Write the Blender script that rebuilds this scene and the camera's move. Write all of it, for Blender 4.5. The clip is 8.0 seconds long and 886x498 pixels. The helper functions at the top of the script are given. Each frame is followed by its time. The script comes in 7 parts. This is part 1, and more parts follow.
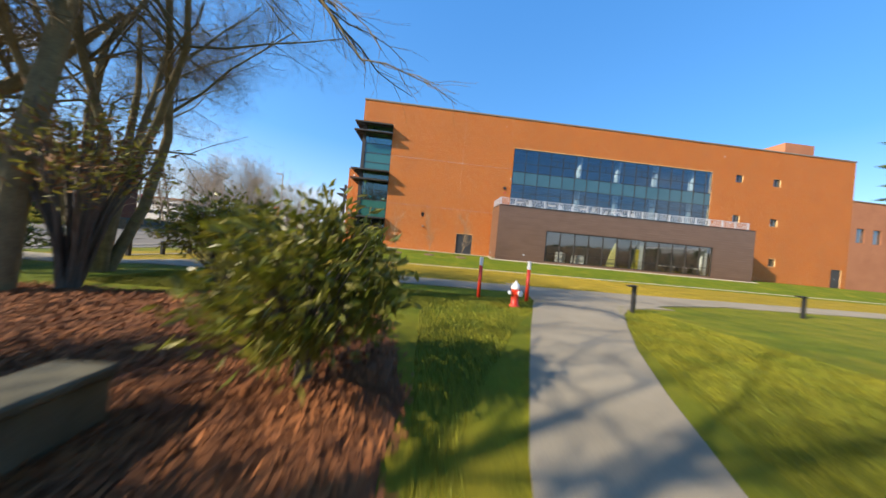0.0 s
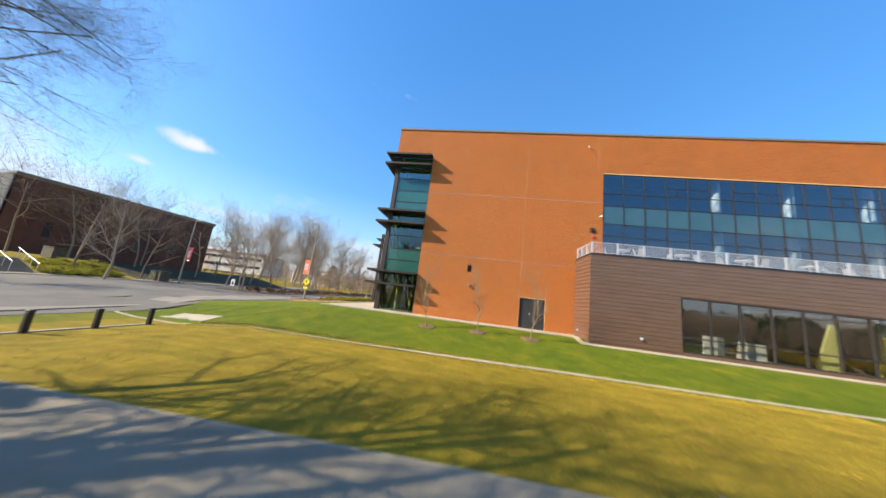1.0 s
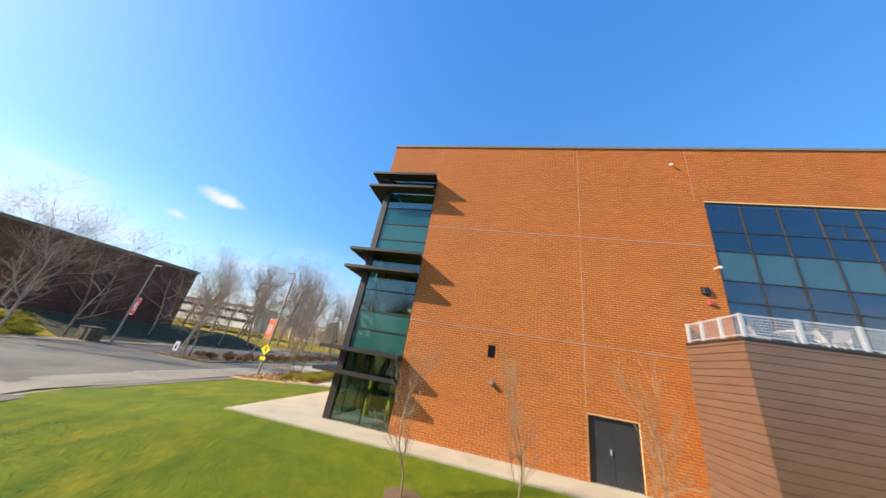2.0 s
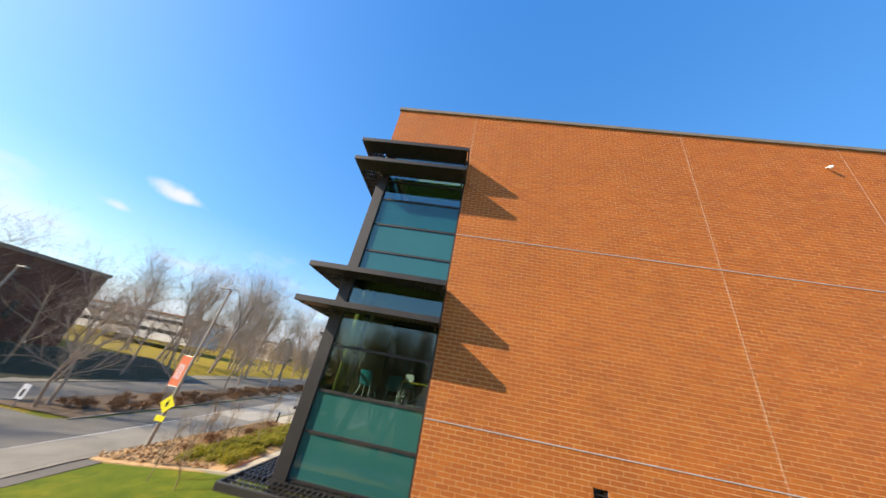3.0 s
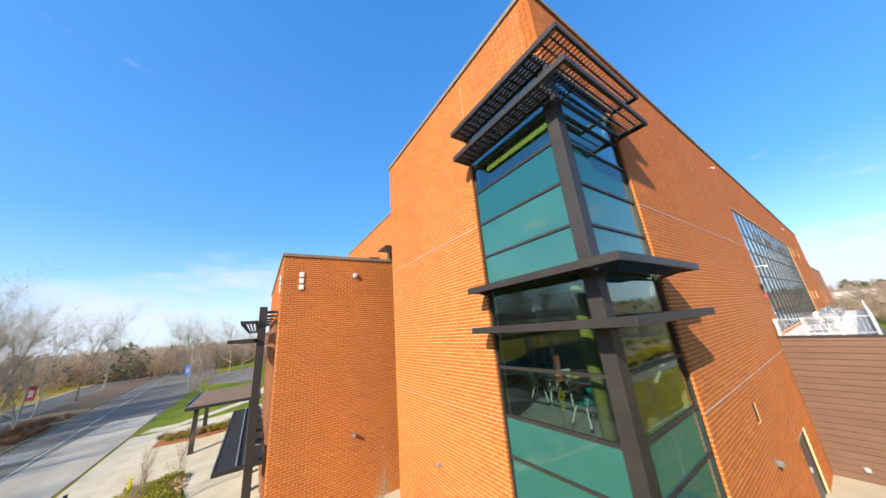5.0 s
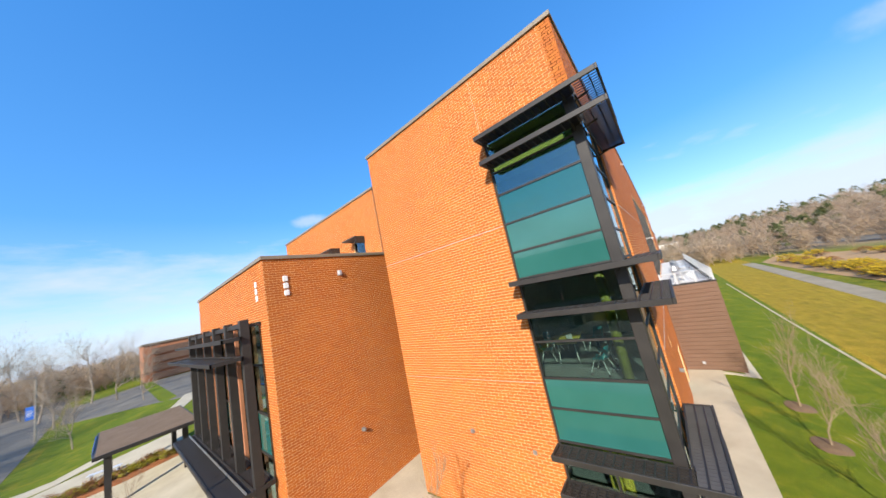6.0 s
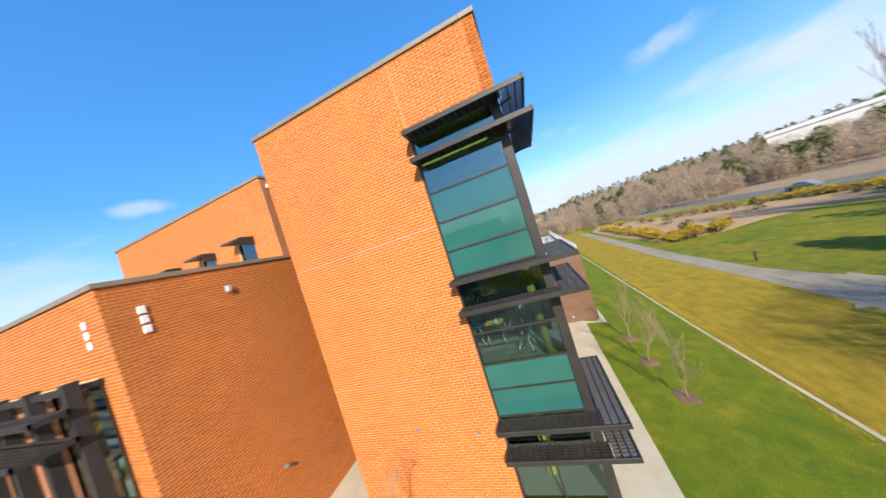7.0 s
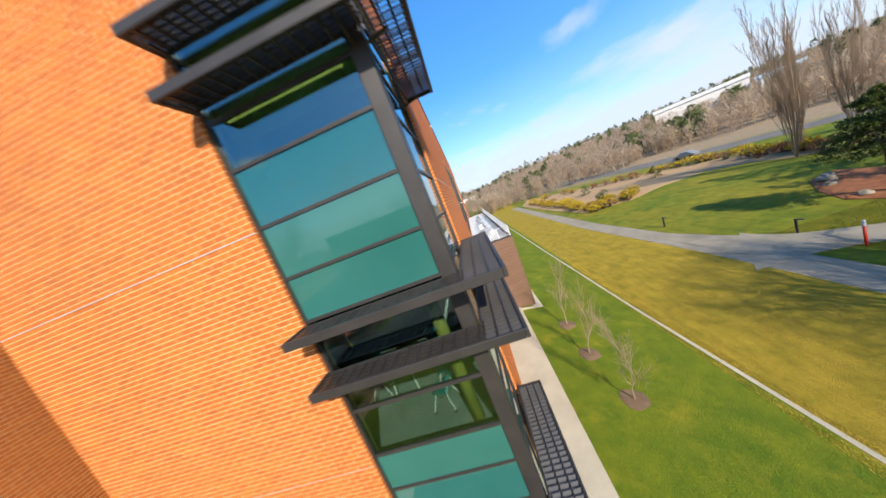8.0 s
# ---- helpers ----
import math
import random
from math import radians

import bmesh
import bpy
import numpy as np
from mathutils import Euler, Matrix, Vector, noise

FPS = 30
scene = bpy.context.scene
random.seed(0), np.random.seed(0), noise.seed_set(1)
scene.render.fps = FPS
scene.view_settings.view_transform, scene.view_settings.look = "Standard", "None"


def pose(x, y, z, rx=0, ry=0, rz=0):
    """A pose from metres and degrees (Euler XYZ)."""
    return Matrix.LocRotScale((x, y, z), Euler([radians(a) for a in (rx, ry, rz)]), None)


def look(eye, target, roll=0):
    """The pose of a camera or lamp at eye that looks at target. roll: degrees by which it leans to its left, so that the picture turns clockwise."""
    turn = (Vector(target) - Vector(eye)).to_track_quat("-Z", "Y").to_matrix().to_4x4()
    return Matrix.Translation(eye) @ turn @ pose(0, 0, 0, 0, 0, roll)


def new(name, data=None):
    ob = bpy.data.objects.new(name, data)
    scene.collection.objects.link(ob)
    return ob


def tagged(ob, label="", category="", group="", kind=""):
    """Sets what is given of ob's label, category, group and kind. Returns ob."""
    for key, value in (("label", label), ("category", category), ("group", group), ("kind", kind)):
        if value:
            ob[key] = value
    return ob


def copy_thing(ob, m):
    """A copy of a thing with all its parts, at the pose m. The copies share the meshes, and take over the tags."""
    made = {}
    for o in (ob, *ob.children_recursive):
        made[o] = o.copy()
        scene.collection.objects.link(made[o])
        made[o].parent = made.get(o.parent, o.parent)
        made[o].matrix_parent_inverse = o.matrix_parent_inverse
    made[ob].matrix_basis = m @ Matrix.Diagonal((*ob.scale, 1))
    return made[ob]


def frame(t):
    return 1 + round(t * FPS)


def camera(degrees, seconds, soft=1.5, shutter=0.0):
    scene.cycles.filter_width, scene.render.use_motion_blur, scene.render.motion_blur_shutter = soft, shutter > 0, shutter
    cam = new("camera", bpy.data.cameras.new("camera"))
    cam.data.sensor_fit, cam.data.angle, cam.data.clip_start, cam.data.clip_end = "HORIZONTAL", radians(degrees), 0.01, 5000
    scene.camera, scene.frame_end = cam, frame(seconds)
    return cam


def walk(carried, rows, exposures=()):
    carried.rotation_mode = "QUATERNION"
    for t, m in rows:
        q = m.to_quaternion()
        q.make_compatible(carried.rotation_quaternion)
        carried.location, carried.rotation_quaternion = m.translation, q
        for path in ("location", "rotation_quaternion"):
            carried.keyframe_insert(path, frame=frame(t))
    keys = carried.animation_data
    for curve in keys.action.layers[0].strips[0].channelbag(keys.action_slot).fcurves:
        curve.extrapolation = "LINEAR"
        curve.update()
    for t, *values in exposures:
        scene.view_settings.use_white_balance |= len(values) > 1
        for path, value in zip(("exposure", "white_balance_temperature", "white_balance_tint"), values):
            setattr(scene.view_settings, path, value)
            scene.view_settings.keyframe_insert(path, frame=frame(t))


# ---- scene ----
# ---------------------------------------------------------------- camera
cam = camera(117.4, 8.0, soft=1.5, shutter=0.3)
PATH = [
    (0, (7.582, -29.006, 0.348), (7.721, -27.011, 0.348), 5.3),
    (0.5, (7.763, -24.846, 1.165), (7.704, -22.852, 1.297), 5.3),
    (1, (7.989, -20.352, 1.431), (7.693, -18.406, 1.787), 7.0),
    (1.5, (7.721, -16.37, 2.362), (7.343, -14.485, 2.91), 8.3),
    (1.7, (7.559, -14.872, 2.64), (7.15, -13.022, 3.28), 9.1),
    (2.8, (4.438, -8.281, 5.223), (4.135, -6.499, 6.078), 11.8),
    (3, (3.709, -7.431, 5.532), (3.5, -5.645, 6.408), 11.0),
    (3.5, (1.796, -5.773, 6.008), (1.873, -3.973, 6.876), 8.3),
    (4, (-0.505, -4.501, 6.182), (-0.056, -2.729, 6.993), 3.8),
    (4.5, (-3.029, -3.51, 6.504), (-2.213, -1.814, 7.181), -1.1),
    (4.7, (-3.873, -3.143, 6.711), (-2.945, -1.484, 7.332), -2.7),
    (5.8, (-7.832, -1.053, 7.876), (-6.36, 0.254, 8.227), -10.8),
    (6, (-8.245, -0.825, 8.127), (-6.693, 0.403, 8.419), -12.1),
    (6.5, (-8.831, -0.265, 8.703), (-7.082, 0.697, 8.834), -15.0),
    (7, (-8.428, 0.242, 9.068), (-6.53, 0.871, 9.045), -17.6),
    (7.5, (-6.861, 0.281, 9.104), (-4.896, 0.62, 8.95), -20.0),
    (8, (-4.327, -0.534, 9.027), (-2.37, -0.255, 8.723), -21.8),
]
EXPOSURES = [(0.0, 0.99, 7000, 10), (3.0, 1.0, 7050, 11), (4.5, 1.0, 6850, 10), (6.0, 0.86, 6350, 9), (8.0, 0.86, 6350, 9)]
walk(cam, [(t, look(eye, target, roll)) for t, eye, target, roll in PATH], EXPOSURES)

# ---------------------------------------------------------------- sky, sun
SUN = Vector((-1.85, -0.74, 1.24)).normalized()      # the way to the sun: west-south-west, 32 degrees up
world = bpy.data.worlds.new("world")
scene.world = world
world.use_nodes = True
wt = world.node_tree
wt.nodes.clear()
w_out = wt.nodes.new("ShaderNodeOutputWorld")
w_bg = wt.nodes.new("ShaderNodeBackground")
w_sky = wt.nodes.new("ShaderNodeTexSky")
w_sky.sky_type = "NISHITA"
w_sky.sun_disc = False
w_sky.sun_elevation = math.asin(SUN.z)
w_sky.sun_rotation = math.atan2(SUN.x, SUN.y)
w_sky.altitude, w_sky.air_density, w_sky.dust_density, w_sky.ozone_density = 0, 1.0, 1.0, 4.0
w_bg.inputs["Strength"].default_value = 0.165
# thin clouds: a bank low over the horizon and a few streaks above it
w_co = wt.nodes.new("ShaderNodeTexCoord")
w_map = wt.nodes.new("ShaderNodeMapping")
w_map.inputs["Scale"].default_value = (1.0, 1.0, 3.6)
w_n = wt.nodes.new("ShaderNodeTexNoise")
w_n.inputs["Scale"].default_value, w_n.inputs["Detail"].default_value, w_n.inputs["Roughness"].default_value = 2.3, 8, 0.58
w_sep = wt.nodes.new("ShaderNodeSeparateXYZ")
w_low = wt.nodes.new("ShaderNodeMapRange")
for k, v in (("From Min", 0.0), ("From Max", 0.33), ("To Min", 0.31), ("To Max", -0.16)):
    w_low.inputs[k].default_value = v
w_add = wt.nodes.new("ShaderNodeMath")
w_rng = wt.nodes.new("ShaderNodeMapRange")
for k, v in (("From Min", 0.53), ("From Max", 0.76), ("To Min", 0.0), ("To Max", 0.85)):
    w_rng.inputs[k].default_value = v
w_mix = wt.nodes.new("ShaderNodeMix")
w_mix.data_type = "RGBA"
w_mix.inputs[7].default_value = (2.7, 2.95, 3.5, 1)
# a few small fair-weather clouds: (middle, half width, flatness, strength)
w_warp = wt.nodes.new("ShaderNodeTexNoise")
w_warp.inputs["Scale"].default_value, w_warp.inputs["Detail"].default_value = 9.0, 5
wt.links.new(w_co.outputs["Generated"], w_warp.inputs["Vector"])
w_puffs = w_rng.outputs["Result"]
for mid, half, flat, thick in (((-0.769, 0.557, 0.313), 0.066, 2.6, 1.0), ((-0.834, 0.498, 0.237), 0.05, 3.0, 0.8), ((0.848, -0.42, 0.32), 0.10, 2.6, 0.45), ((0.421, 0.852, 0.312), 0.06, 3.0, 0.55), ((0.05, 0.83, 0.25), 0.07, 3.0, 0.2)):
    w_off = wt.nodes.new("ShaderNodeVectorMath")
    w_off.operation = "SUBTRACT"
    w_off.inputs[1].default_value = mid
    w_flat = wt.nodes.new("ShaderNodeVectorMath")
    w_flat.operation = "MULTIPLY"
    w_flat.inputs[1].default_value = (1, 1, flat)
    w_len = wt.nodes.new("ShaderNodeVectorMath")
    w_len.operation = "LENGTH"
    w_rag = wt.nodes.new("ShaderNodeMath")
    w_rag.operation = "MULTIPLY_ADD"
    w_rag.inputs[1].default_value = half * 2.6
    w_edge = wt.nodes.new("ShaderNodeMapRange")
    w_edge.interpolation_type = "SMOOTHSTEP"
    for k, v in (("From Min", half * 1.5), ("From Max", half * 2.35), ("To Min", thick), ("To Max", 0.0)):
        w_edge.inputs[k].default_value = v
    w_top = wt.nodes.new("ShaderNodeMath")
    w_top.operation = "MAXIMUM"
    for a, b in ((w_co.outputs["Generated"], w_off.inputs[0]), (w_off.outputs["Vector"], w_flat.inputs[0]), (w_flat.outputs["Vector"], w_len.inputs[0]), (w_warp.outputs["Fac"], w_rag.inputs[0]),
                 (w_len.outputs["Value"], w_rag.inputs[2]), (w_rag.outputs[0], w_edge.inputs["Value"]), (w_edge.outputs["Result"], w_top.inputs[0]), (w_puffs, w_top.inputs[1])):
        wt.links.new(a, b)
    w_puffs = w_top.outputs[0]
w_hue = wt.nodes.new("ShaderNodeHueSaturation")
w_hue.inputs["Saturation"].default_value = 1.3
# clear spring air: the blue deepens evenly from a pale rim to the zenith
w_air = wt.nodes.new("ShaderNodeValToRGB")
w_air.color_ramp.elements.new(0.5)
for e, (p, c) in zip(w_air.color_ramp.elements, ((0.0, (2.3, 3.1, 3.8)), (0.32, (0.58, 1.64, 3.5)), (1.0, (0.18, 0.98, 3.0)))):
    e.position, e.color = p, (*c, 1)
w_blend = wt.nodes.new("ShaderNodeMix")
w_blend.data_type = "RGBA"
w_blend.inputs[0].default_value = 0.55
w_hue.inputs["Hue"].default_value = 0.502
for a, b in ((w_co.outputs["Generated"], w_map.inputs["Vector"]), (w_map.outputs["Vector"], w_n.inputs["Vector"]),
             (w_co.outputs["Generated"], w_sep.inputs[0]), (w_sep.outputs["Z"], w_low.inputs["Value"]),
             (w_n.outputs["Fac"], w_add.inputs[0]), (w_low.outputs["Result"], w_add.inputs[1]),
             (w_add.outputs[0], w_rng.inputs["Value"]), (w_puffs, w_mix.inputs[0]),
             (w_sky.outputs["Color"], w_hue.inputs["Color"]), (w_hue.outputs["Color"], w_blend.inputs[6]), (w_sep.outputs["Z"], w_air.inputs["Fac"]),
             (w_air.outputs["Color"], w_blend.inputs[7]), (w_blend.outputs[2], w_mix.inputs[6]), (w_mix.outputs[2], w_bg.inputs["Color"]),
             (w_bg.outputs["Background"], w_out.inputs["Surface"])):
    wt.links.new(a, b)
sun = new("sun", bpy.data.lights.new("sun", "SUN"))
sun.data.energy, sun.data.angle, sun.data.color = 4.5, radians(0.55), (1.0, 0.915, 0.785)
sun.matrix_world = look(SUN * 100, (0, 0, 0))

# ---------------------------------------------------------------- materials
MATS = {}


def node_mat(name):
    m = bpy.data.materials.new(name)
    m.use_nodes = True
    MATS[name] = m
    nt = m.node_tree
    return m, nt, nt.nodes["Principled BSDF"]


def noise_node(nt, scale, detail=5, rough=0.55, vec=None, stretch=None):
    n = nt.nodes.new("ShaderNodeTexNoise")
    n.inputs["Scale"].default_value, n.inputs["Detail"].default_value, n.inputs["Roughness"].default_value = scale, detail, rough
    if stretch:
        mp = nt.nodes.new("ShaderNodeMapping")
        mp.inputs["Scale"].default_value = stretch
        nt.links.new(vec, mp.inputs["Vector"])
        vec = mp.outputs["Vector"]
    if vec:
        nt.links.new(vec, n.inputs["Vector"])
    return n.outputs["Fac"]


def ramp_node(nt, fac, stops):
    r = nt.nodes.new("ShaderNodeValToRGB")
    while len(r.color_ramp.elements) < len(stops):
        r.color_ramp.elements.new(0.5)
    for e, (p, c) in zip(r.color_ramp.elements, stops):
        e.position, e.color = p, (*c, 1)
    nt.links.new(fac, r.inputs["Fac"])
    return r.outputs["Color"]


def mix_node(nt, fac, a, b, mode="MIX"):
    m = nt.nodes.new("ShaderNodeMix")
    m.data_type, m.blend_type = "RGBA", mode
    for v, s in ((fac, m.inputs[0]), (a, m.inputs[6]), (b, m.inputs[7])):
        if isinstance(v, (int, float)):
            s.default_value = v
        elif isinstance(v, tuple):
            s.default_value = (*v, 1)
        else:
            nt.links.new(v, s)
    return m.outputs[2]


def bump_node(nt, bsdf, height, strength, dist):
    b = nt.nodes.new("ShaderNodeBump")
    b.inputs["Strength"].default_value, b.inputs["Distance"].default_value = strength, dist
    nt.links.new(height, b.inputs["Height"])
    nt.links.new(b.outputs["Normal"], bsdf.inputs["Normal"])


def surface(name, c1, c2, scale=3.0, fine=60.0, rough=0.7, metal=0.0, bump=0.3, dist=0.004, stretch=None, random_tint=0.0, thin=0.0):
    """A two-scale noisy surface between two colours, with fine relief."""
    m, nt, b = node_mat(name)
    pos = nt.nodes.new("ShaderNodeNewGeometry").outputs["Position"]
    big = noise_node(nt, scale, 6, 0.6, pos, stretch)
    small = noise_node(nt, fine, 4, 0.6, pos, stretch)
    col = ramp_node(nt, big, ((0.3, c1), (0.72, c2)))
    grey = ramp_node(nt, small, ((0.25, (0.78, 0.78, 0.78)), (0.75, (1.12, 1.12, 1.12))))
    col = mix_node(nt, 1.0, col, grey, "MULTIPLY")
    if random_tint:
        isl = nt.nodes.new("ShaderNodeNewGeometry").outputs["Random Per Island"]
        col = mix_node(nt, 1.0, col, ramp_node(nt, isl, ((0, (1 - random_tint,) * 3), (1, (1 + random_tint,) * 3))), "MULTIPLY")
    nt.links.new(col, b.inputs["Base Color"])
    rr = nt.nodes.new("ShaderNodeMapRange")
    rr.inputs["To Min"].default_value, rr.inputs["To Max"].default_value = max(0.02, rough - 0.12), min(1, rough + 0.12)
    nt.links.new(small, rr.inputs["Value"])
    nt.links.new(rr.outputs["Result"], b.inputs["Roughness"])
    b.inputs["Metallic"].default_value = metal
    if bump:
        bump_node(nt, b, small, bump, dist)
    if thin:
        # leaves and fine twigs let part of the light through
        tl = nt.nodes.new("ShaderNodeBsdfTranslucent")
        nt.links.new(col, tl.inputs["Color"])
        ms = nt.nodes.new("ShaderNodeMixShader")
        ms.inputs["Fac"].default_value = thin
        nt.links.new(b.outputs[0], ms.inputs[1])
        nt.links.new(tl.outputs[0], ms.inputs[2])
        nt.links.new(ms.outputs[0], nt.nodes["Material Output"].inputs["Surface"])
    return m


def brick_mat(name, single):
    m, nt, b = node_mat(name)
    geo = nt.nodes.new("ShaderNodeNewGeometry")
    pos = geo.outputs["Position"]
    rnd = nt.nodes.new("ShaderNodeObjectInfo").outputs["Random"] if single else geo.outputs["Random Per Island"]
    col = ramp_node(nt, rnd, ((0.0, (0.375, 0.096, 0.009)), (0.35, (0.41, 0.108, 0.009)), (0.65, (0.44, 0.118, 0.010)), (0.93, (0.465, 0.133, 0.012)), (1.0, (0.35, 0.088, 0.009))))
    stain = noise_node(nt, 0.35, 5, 0.6, pos)
    col = mix_node(nt, 1.0, col, ramp_node(nt, stain, ((0.3, (0.9, 0.9, 0.9)), (0.7, (1.08, 1.06, 1.04)))), "MULTIPLY")
    grain = noise_node(nt, 85, 4, 0.65, pos)
    col = mix_node(nt, 1.0, col, ramp_node(nt, grain, ((0.25, (0.86, 0.85, 0.84)), (0.75, (1.1, 1.1, 1.1)))), "MULTIPLY")
    nt.links.new(col, b.inputs["Base Color"])
    b.inputs["Roughness"].default_value = 0.82
    bump_node(nt, b, grain, 0.5, 0.004)
    return m


brick_mat("brick", False)
brick_mat("brick_single", True)
surface("mortar", (0.72, 0.455, 0.215), (0.80, 0.52, 0.26), 1.2, 120, 0.92, bump=0.5)
surface("sealant", (0.62, 0.42, 0.27), (0.68, 0.47, 0.31), 2, 60, 0.6)
surface("coping_metal", (0.19, 0.15, 0.105), (0.255, 0.205, 0.145), 2, 50, 0.5, 0.0, bump=0.1)
surface("bronze_metal", (0.028, 0.024, 0.021), (0.046, 0.039, 0.034), 1.5, 70, 0.5, 0.2, bump=0.12)
surface("louvre_blade", (0.036, 0.032, 0.029), (0.054, 0.048, 0.043), 2, 70, 0.36, 0.0, bump=0.05)
surface("shade_slat", (0.018, 0.015, 0.013), (0.030, 0.025, 0.022), 2, 70, 0.4, 0.0, bump=0.1)
surface("band_metal", (0.44, 0.41, 0.38), (0.52, 0.49, 0.46), 2, 60, 0.5, 0.1, bump=0.1)
surface("siding", (0.205, 0.118, 0.077), (0.25, 0.148, 0.10), 0.9, 40, 0.34, 0.4, bump=0.15, stretch=(1, 1, 4))
surface("dark_door", (0.03, 0.032, 0.035), (0.045, 0.047, 0.05), 2, 60, 0.4, bump=0.1)
surface("concrete", (0.38, 0.325, 0.225), (0.50, 0.43, 0.305), 0.7, 70, 0.9, bump=0.4)
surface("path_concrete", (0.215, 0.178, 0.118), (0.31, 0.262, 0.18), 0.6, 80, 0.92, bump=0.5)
surface("kerb_concrete", (0.33, 0.285, 0.19), (0.46, 0.405, 0.285), 1.5, 60, 0.9, bump=0.4)
# near-black ground colour that stands in for the shade beside the hall
surface("groundcover", (0.034, 0.03, 0.007), (0.062, 0.052, 0.012), 1.5, 18, 0.95, bump=1.0, dist=0.05)
surface("twig_rust", (0.145, 0.10, 0.06), (0.23, 0.165, 0.10), 0.5, 20, 0.9, bump=0, random_tint=0.2, thin=0.3)
surface("soil", (0.11, 0.066, 0.032), (0.19, 0.118, 0.058), 2, 26, 0.95, bump=0.9, dist=0.03)
surface("asphalt", (0.10, 0.088, 0.068), (0.17, 0.15, 0.118), 0.35, 90, 0.93, bump=0.6, dist=0.006)
surface("deck_brown", (0.19, 0.135, 0.095), (0.25, 0.185, 0.135), 1, 30, 0.85, bump=0.1)
surface("shoulder", (0.19, 0.165, 0.122), (0.28, 0.247, 0.187), 0.5, 60, 0.92, bump=0.4)
surface("lay_by", (0.29, 0.255, 0.195), (0.41, 0.365, 0.285), 0.4, 60, 0.92, bump=0.4, stretch=(1, 0.35, 1))
surface("road_paint", (0.26, 0.25, 0.22), (0.62, 0.61, 0.58), 5, 30, 0.8)
surface("mulch", (0.16, 0.050, 0.013), (0.31, 0.108, 0.030), 2.5, 26, 0.95, bump=1.0, dist=0.03, random_tint=0.35)
surface("gravel_tan", (0.36, 0.21, 0.09), (0.52, 0.33, 0.15), 3, 26, 0.95, bump=0.9, dist=0.03, random_tint=0.3)
surface("bark", (0.085, 0.068, 0.048), (0.155, 0.13, 0.098), 4, 30, 0.92, bump=0.9, dist=0.015, stretch=(1, 1, 0.3))
surface("bark_moss", (0.15, 0.12, 0.06), (0.27, 0.22, 0.105), 3, 24, 0.95, bump=0.9, dist=0.02)
surface("twig_grey", (0.38, 0.31, 0.235), (0.52, 0.43, 0.335), 0.5, 20, 0.9, bump=0, random_tint=0.15, thin=0.4)
surface("twig_olive", (0.14, 0.10, 0.045), (0.25, 0.19, 0.08), 0.6, 20, 0.9, bump=0, random_tint=0.3, thin=0.2)
surface("twig_tan", (0.22, 0.155, 0.09), (0.33, 0.245, 0.15), 2, 40, 0.9, bump=0, random_tint=0.2)
surface("leaf_dark", (0.12, 0.135, 0.012), (0.26, 0.255, 0.03), 1.3, 20, 0.36, bump=0, random_tint=0.45, thin=0.3)
surface("leaf_pine", (0.055, 0.085, 0.014), (0.13, 0.155, 0.026), 0.7, 15, 0.6, bump=0, random_tint=0.4, thin=0.3)
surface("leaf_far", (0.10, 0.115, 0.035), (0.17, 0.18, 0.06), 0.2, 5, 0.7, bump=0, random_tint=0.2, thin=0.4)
surface("leaf_olive", (0.17, 0.16, 0.02), (0.30, 0.26, 0.04), 0.8, 20, 0.6, bump=0, random_tint=0.4, thin=0.3)
surface("leaf_yellow", (0.52, 0.33, 0.012), (0.72, 0.50, 0.02), 0.8, 20, 0.7, bump=0, random_tint=0.3, thin=0.3)
surface("leaf_rust", (0.22, 0.10, 0.035), (0.32, 0.16, 0.06), 0.8, 20, 0.8, bump=0, random_tint=0.3)
surface("leaf_lime", (0.25, 0.24, 0.02), (0.40, 0.35, 0.035), 0.8, 20, 0.7, bump=0, random_tint=0.4, thin=0.3)
surface("red_paint", (0.62, 0.035, 0.012), (0.72, 0.055, 0.02), 6, 60, 0.42, bump=0.1)
surface("white_paint", (0.70, 0.69, 0.67), (0.80, 0.79, 0.77), 3, 60, 0.5, bump=0.1)
surface("yellow_paint", (0.72, 0.62, 0.01), (0.82, 0.74, 0.02), 3, 60, 0.5, bump=0.05)
surface("orange_cloth", (0.66, 0.15, 0.06), (0.76, 0.2, 0.08), 2, 80, 0.8, bump=0.2)
surface("red_cloth", (0.42, 0.05, 0.06), (0.5, 0.07, 0.08), 2, 80, 0.8, bump=0.2)
surface("blue_cloth", (0.04, 0.16, 0.62), (0.06, 0.2, 0.7), 2, 80, 0.8, bump=0.2)
surface("grey_steel", (0.28, 0.27, 0.25), (0.38, 0.37, 0.34), 2, 60, 0.45, 0.6, bump=0.1)
surface("black_metal", (0.018, 0.018, 0.02), (0.03, 0.03, 0.032), 3, 60, 0.45, 0.2, bump=0.1)
surface("galvanised", (0.55, 0.56, 0.58), (0.68, 0.69, 0.71), 3, 60, 0.4, 0.5, bump=0.1)
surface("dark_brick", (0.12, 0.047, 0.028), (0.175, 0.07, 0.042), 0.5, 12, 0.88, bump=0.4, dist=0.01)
surface("far_brick", (0.34, 0.13, 0.06), (0.42, 0.17, 0.08), 0.5, 12, 0.88, bump=0.3, dist=0.01)
surface("pale_panel", (0.66, 0.61, 0.55), (0.76, 0.71, 0.64), 0.3, 20, 0.7)
surface("dark_glazing", (0.02, 0.025, 0.03), (0.035, 0.04, 0.045), 0.5, 20, 0.15, bump=0)
surface("interior_wall", (0.55, 0.55, 0.52), (0.66, 0.66, 0.63), 0.6, 40, 0.85, bump=0.1)
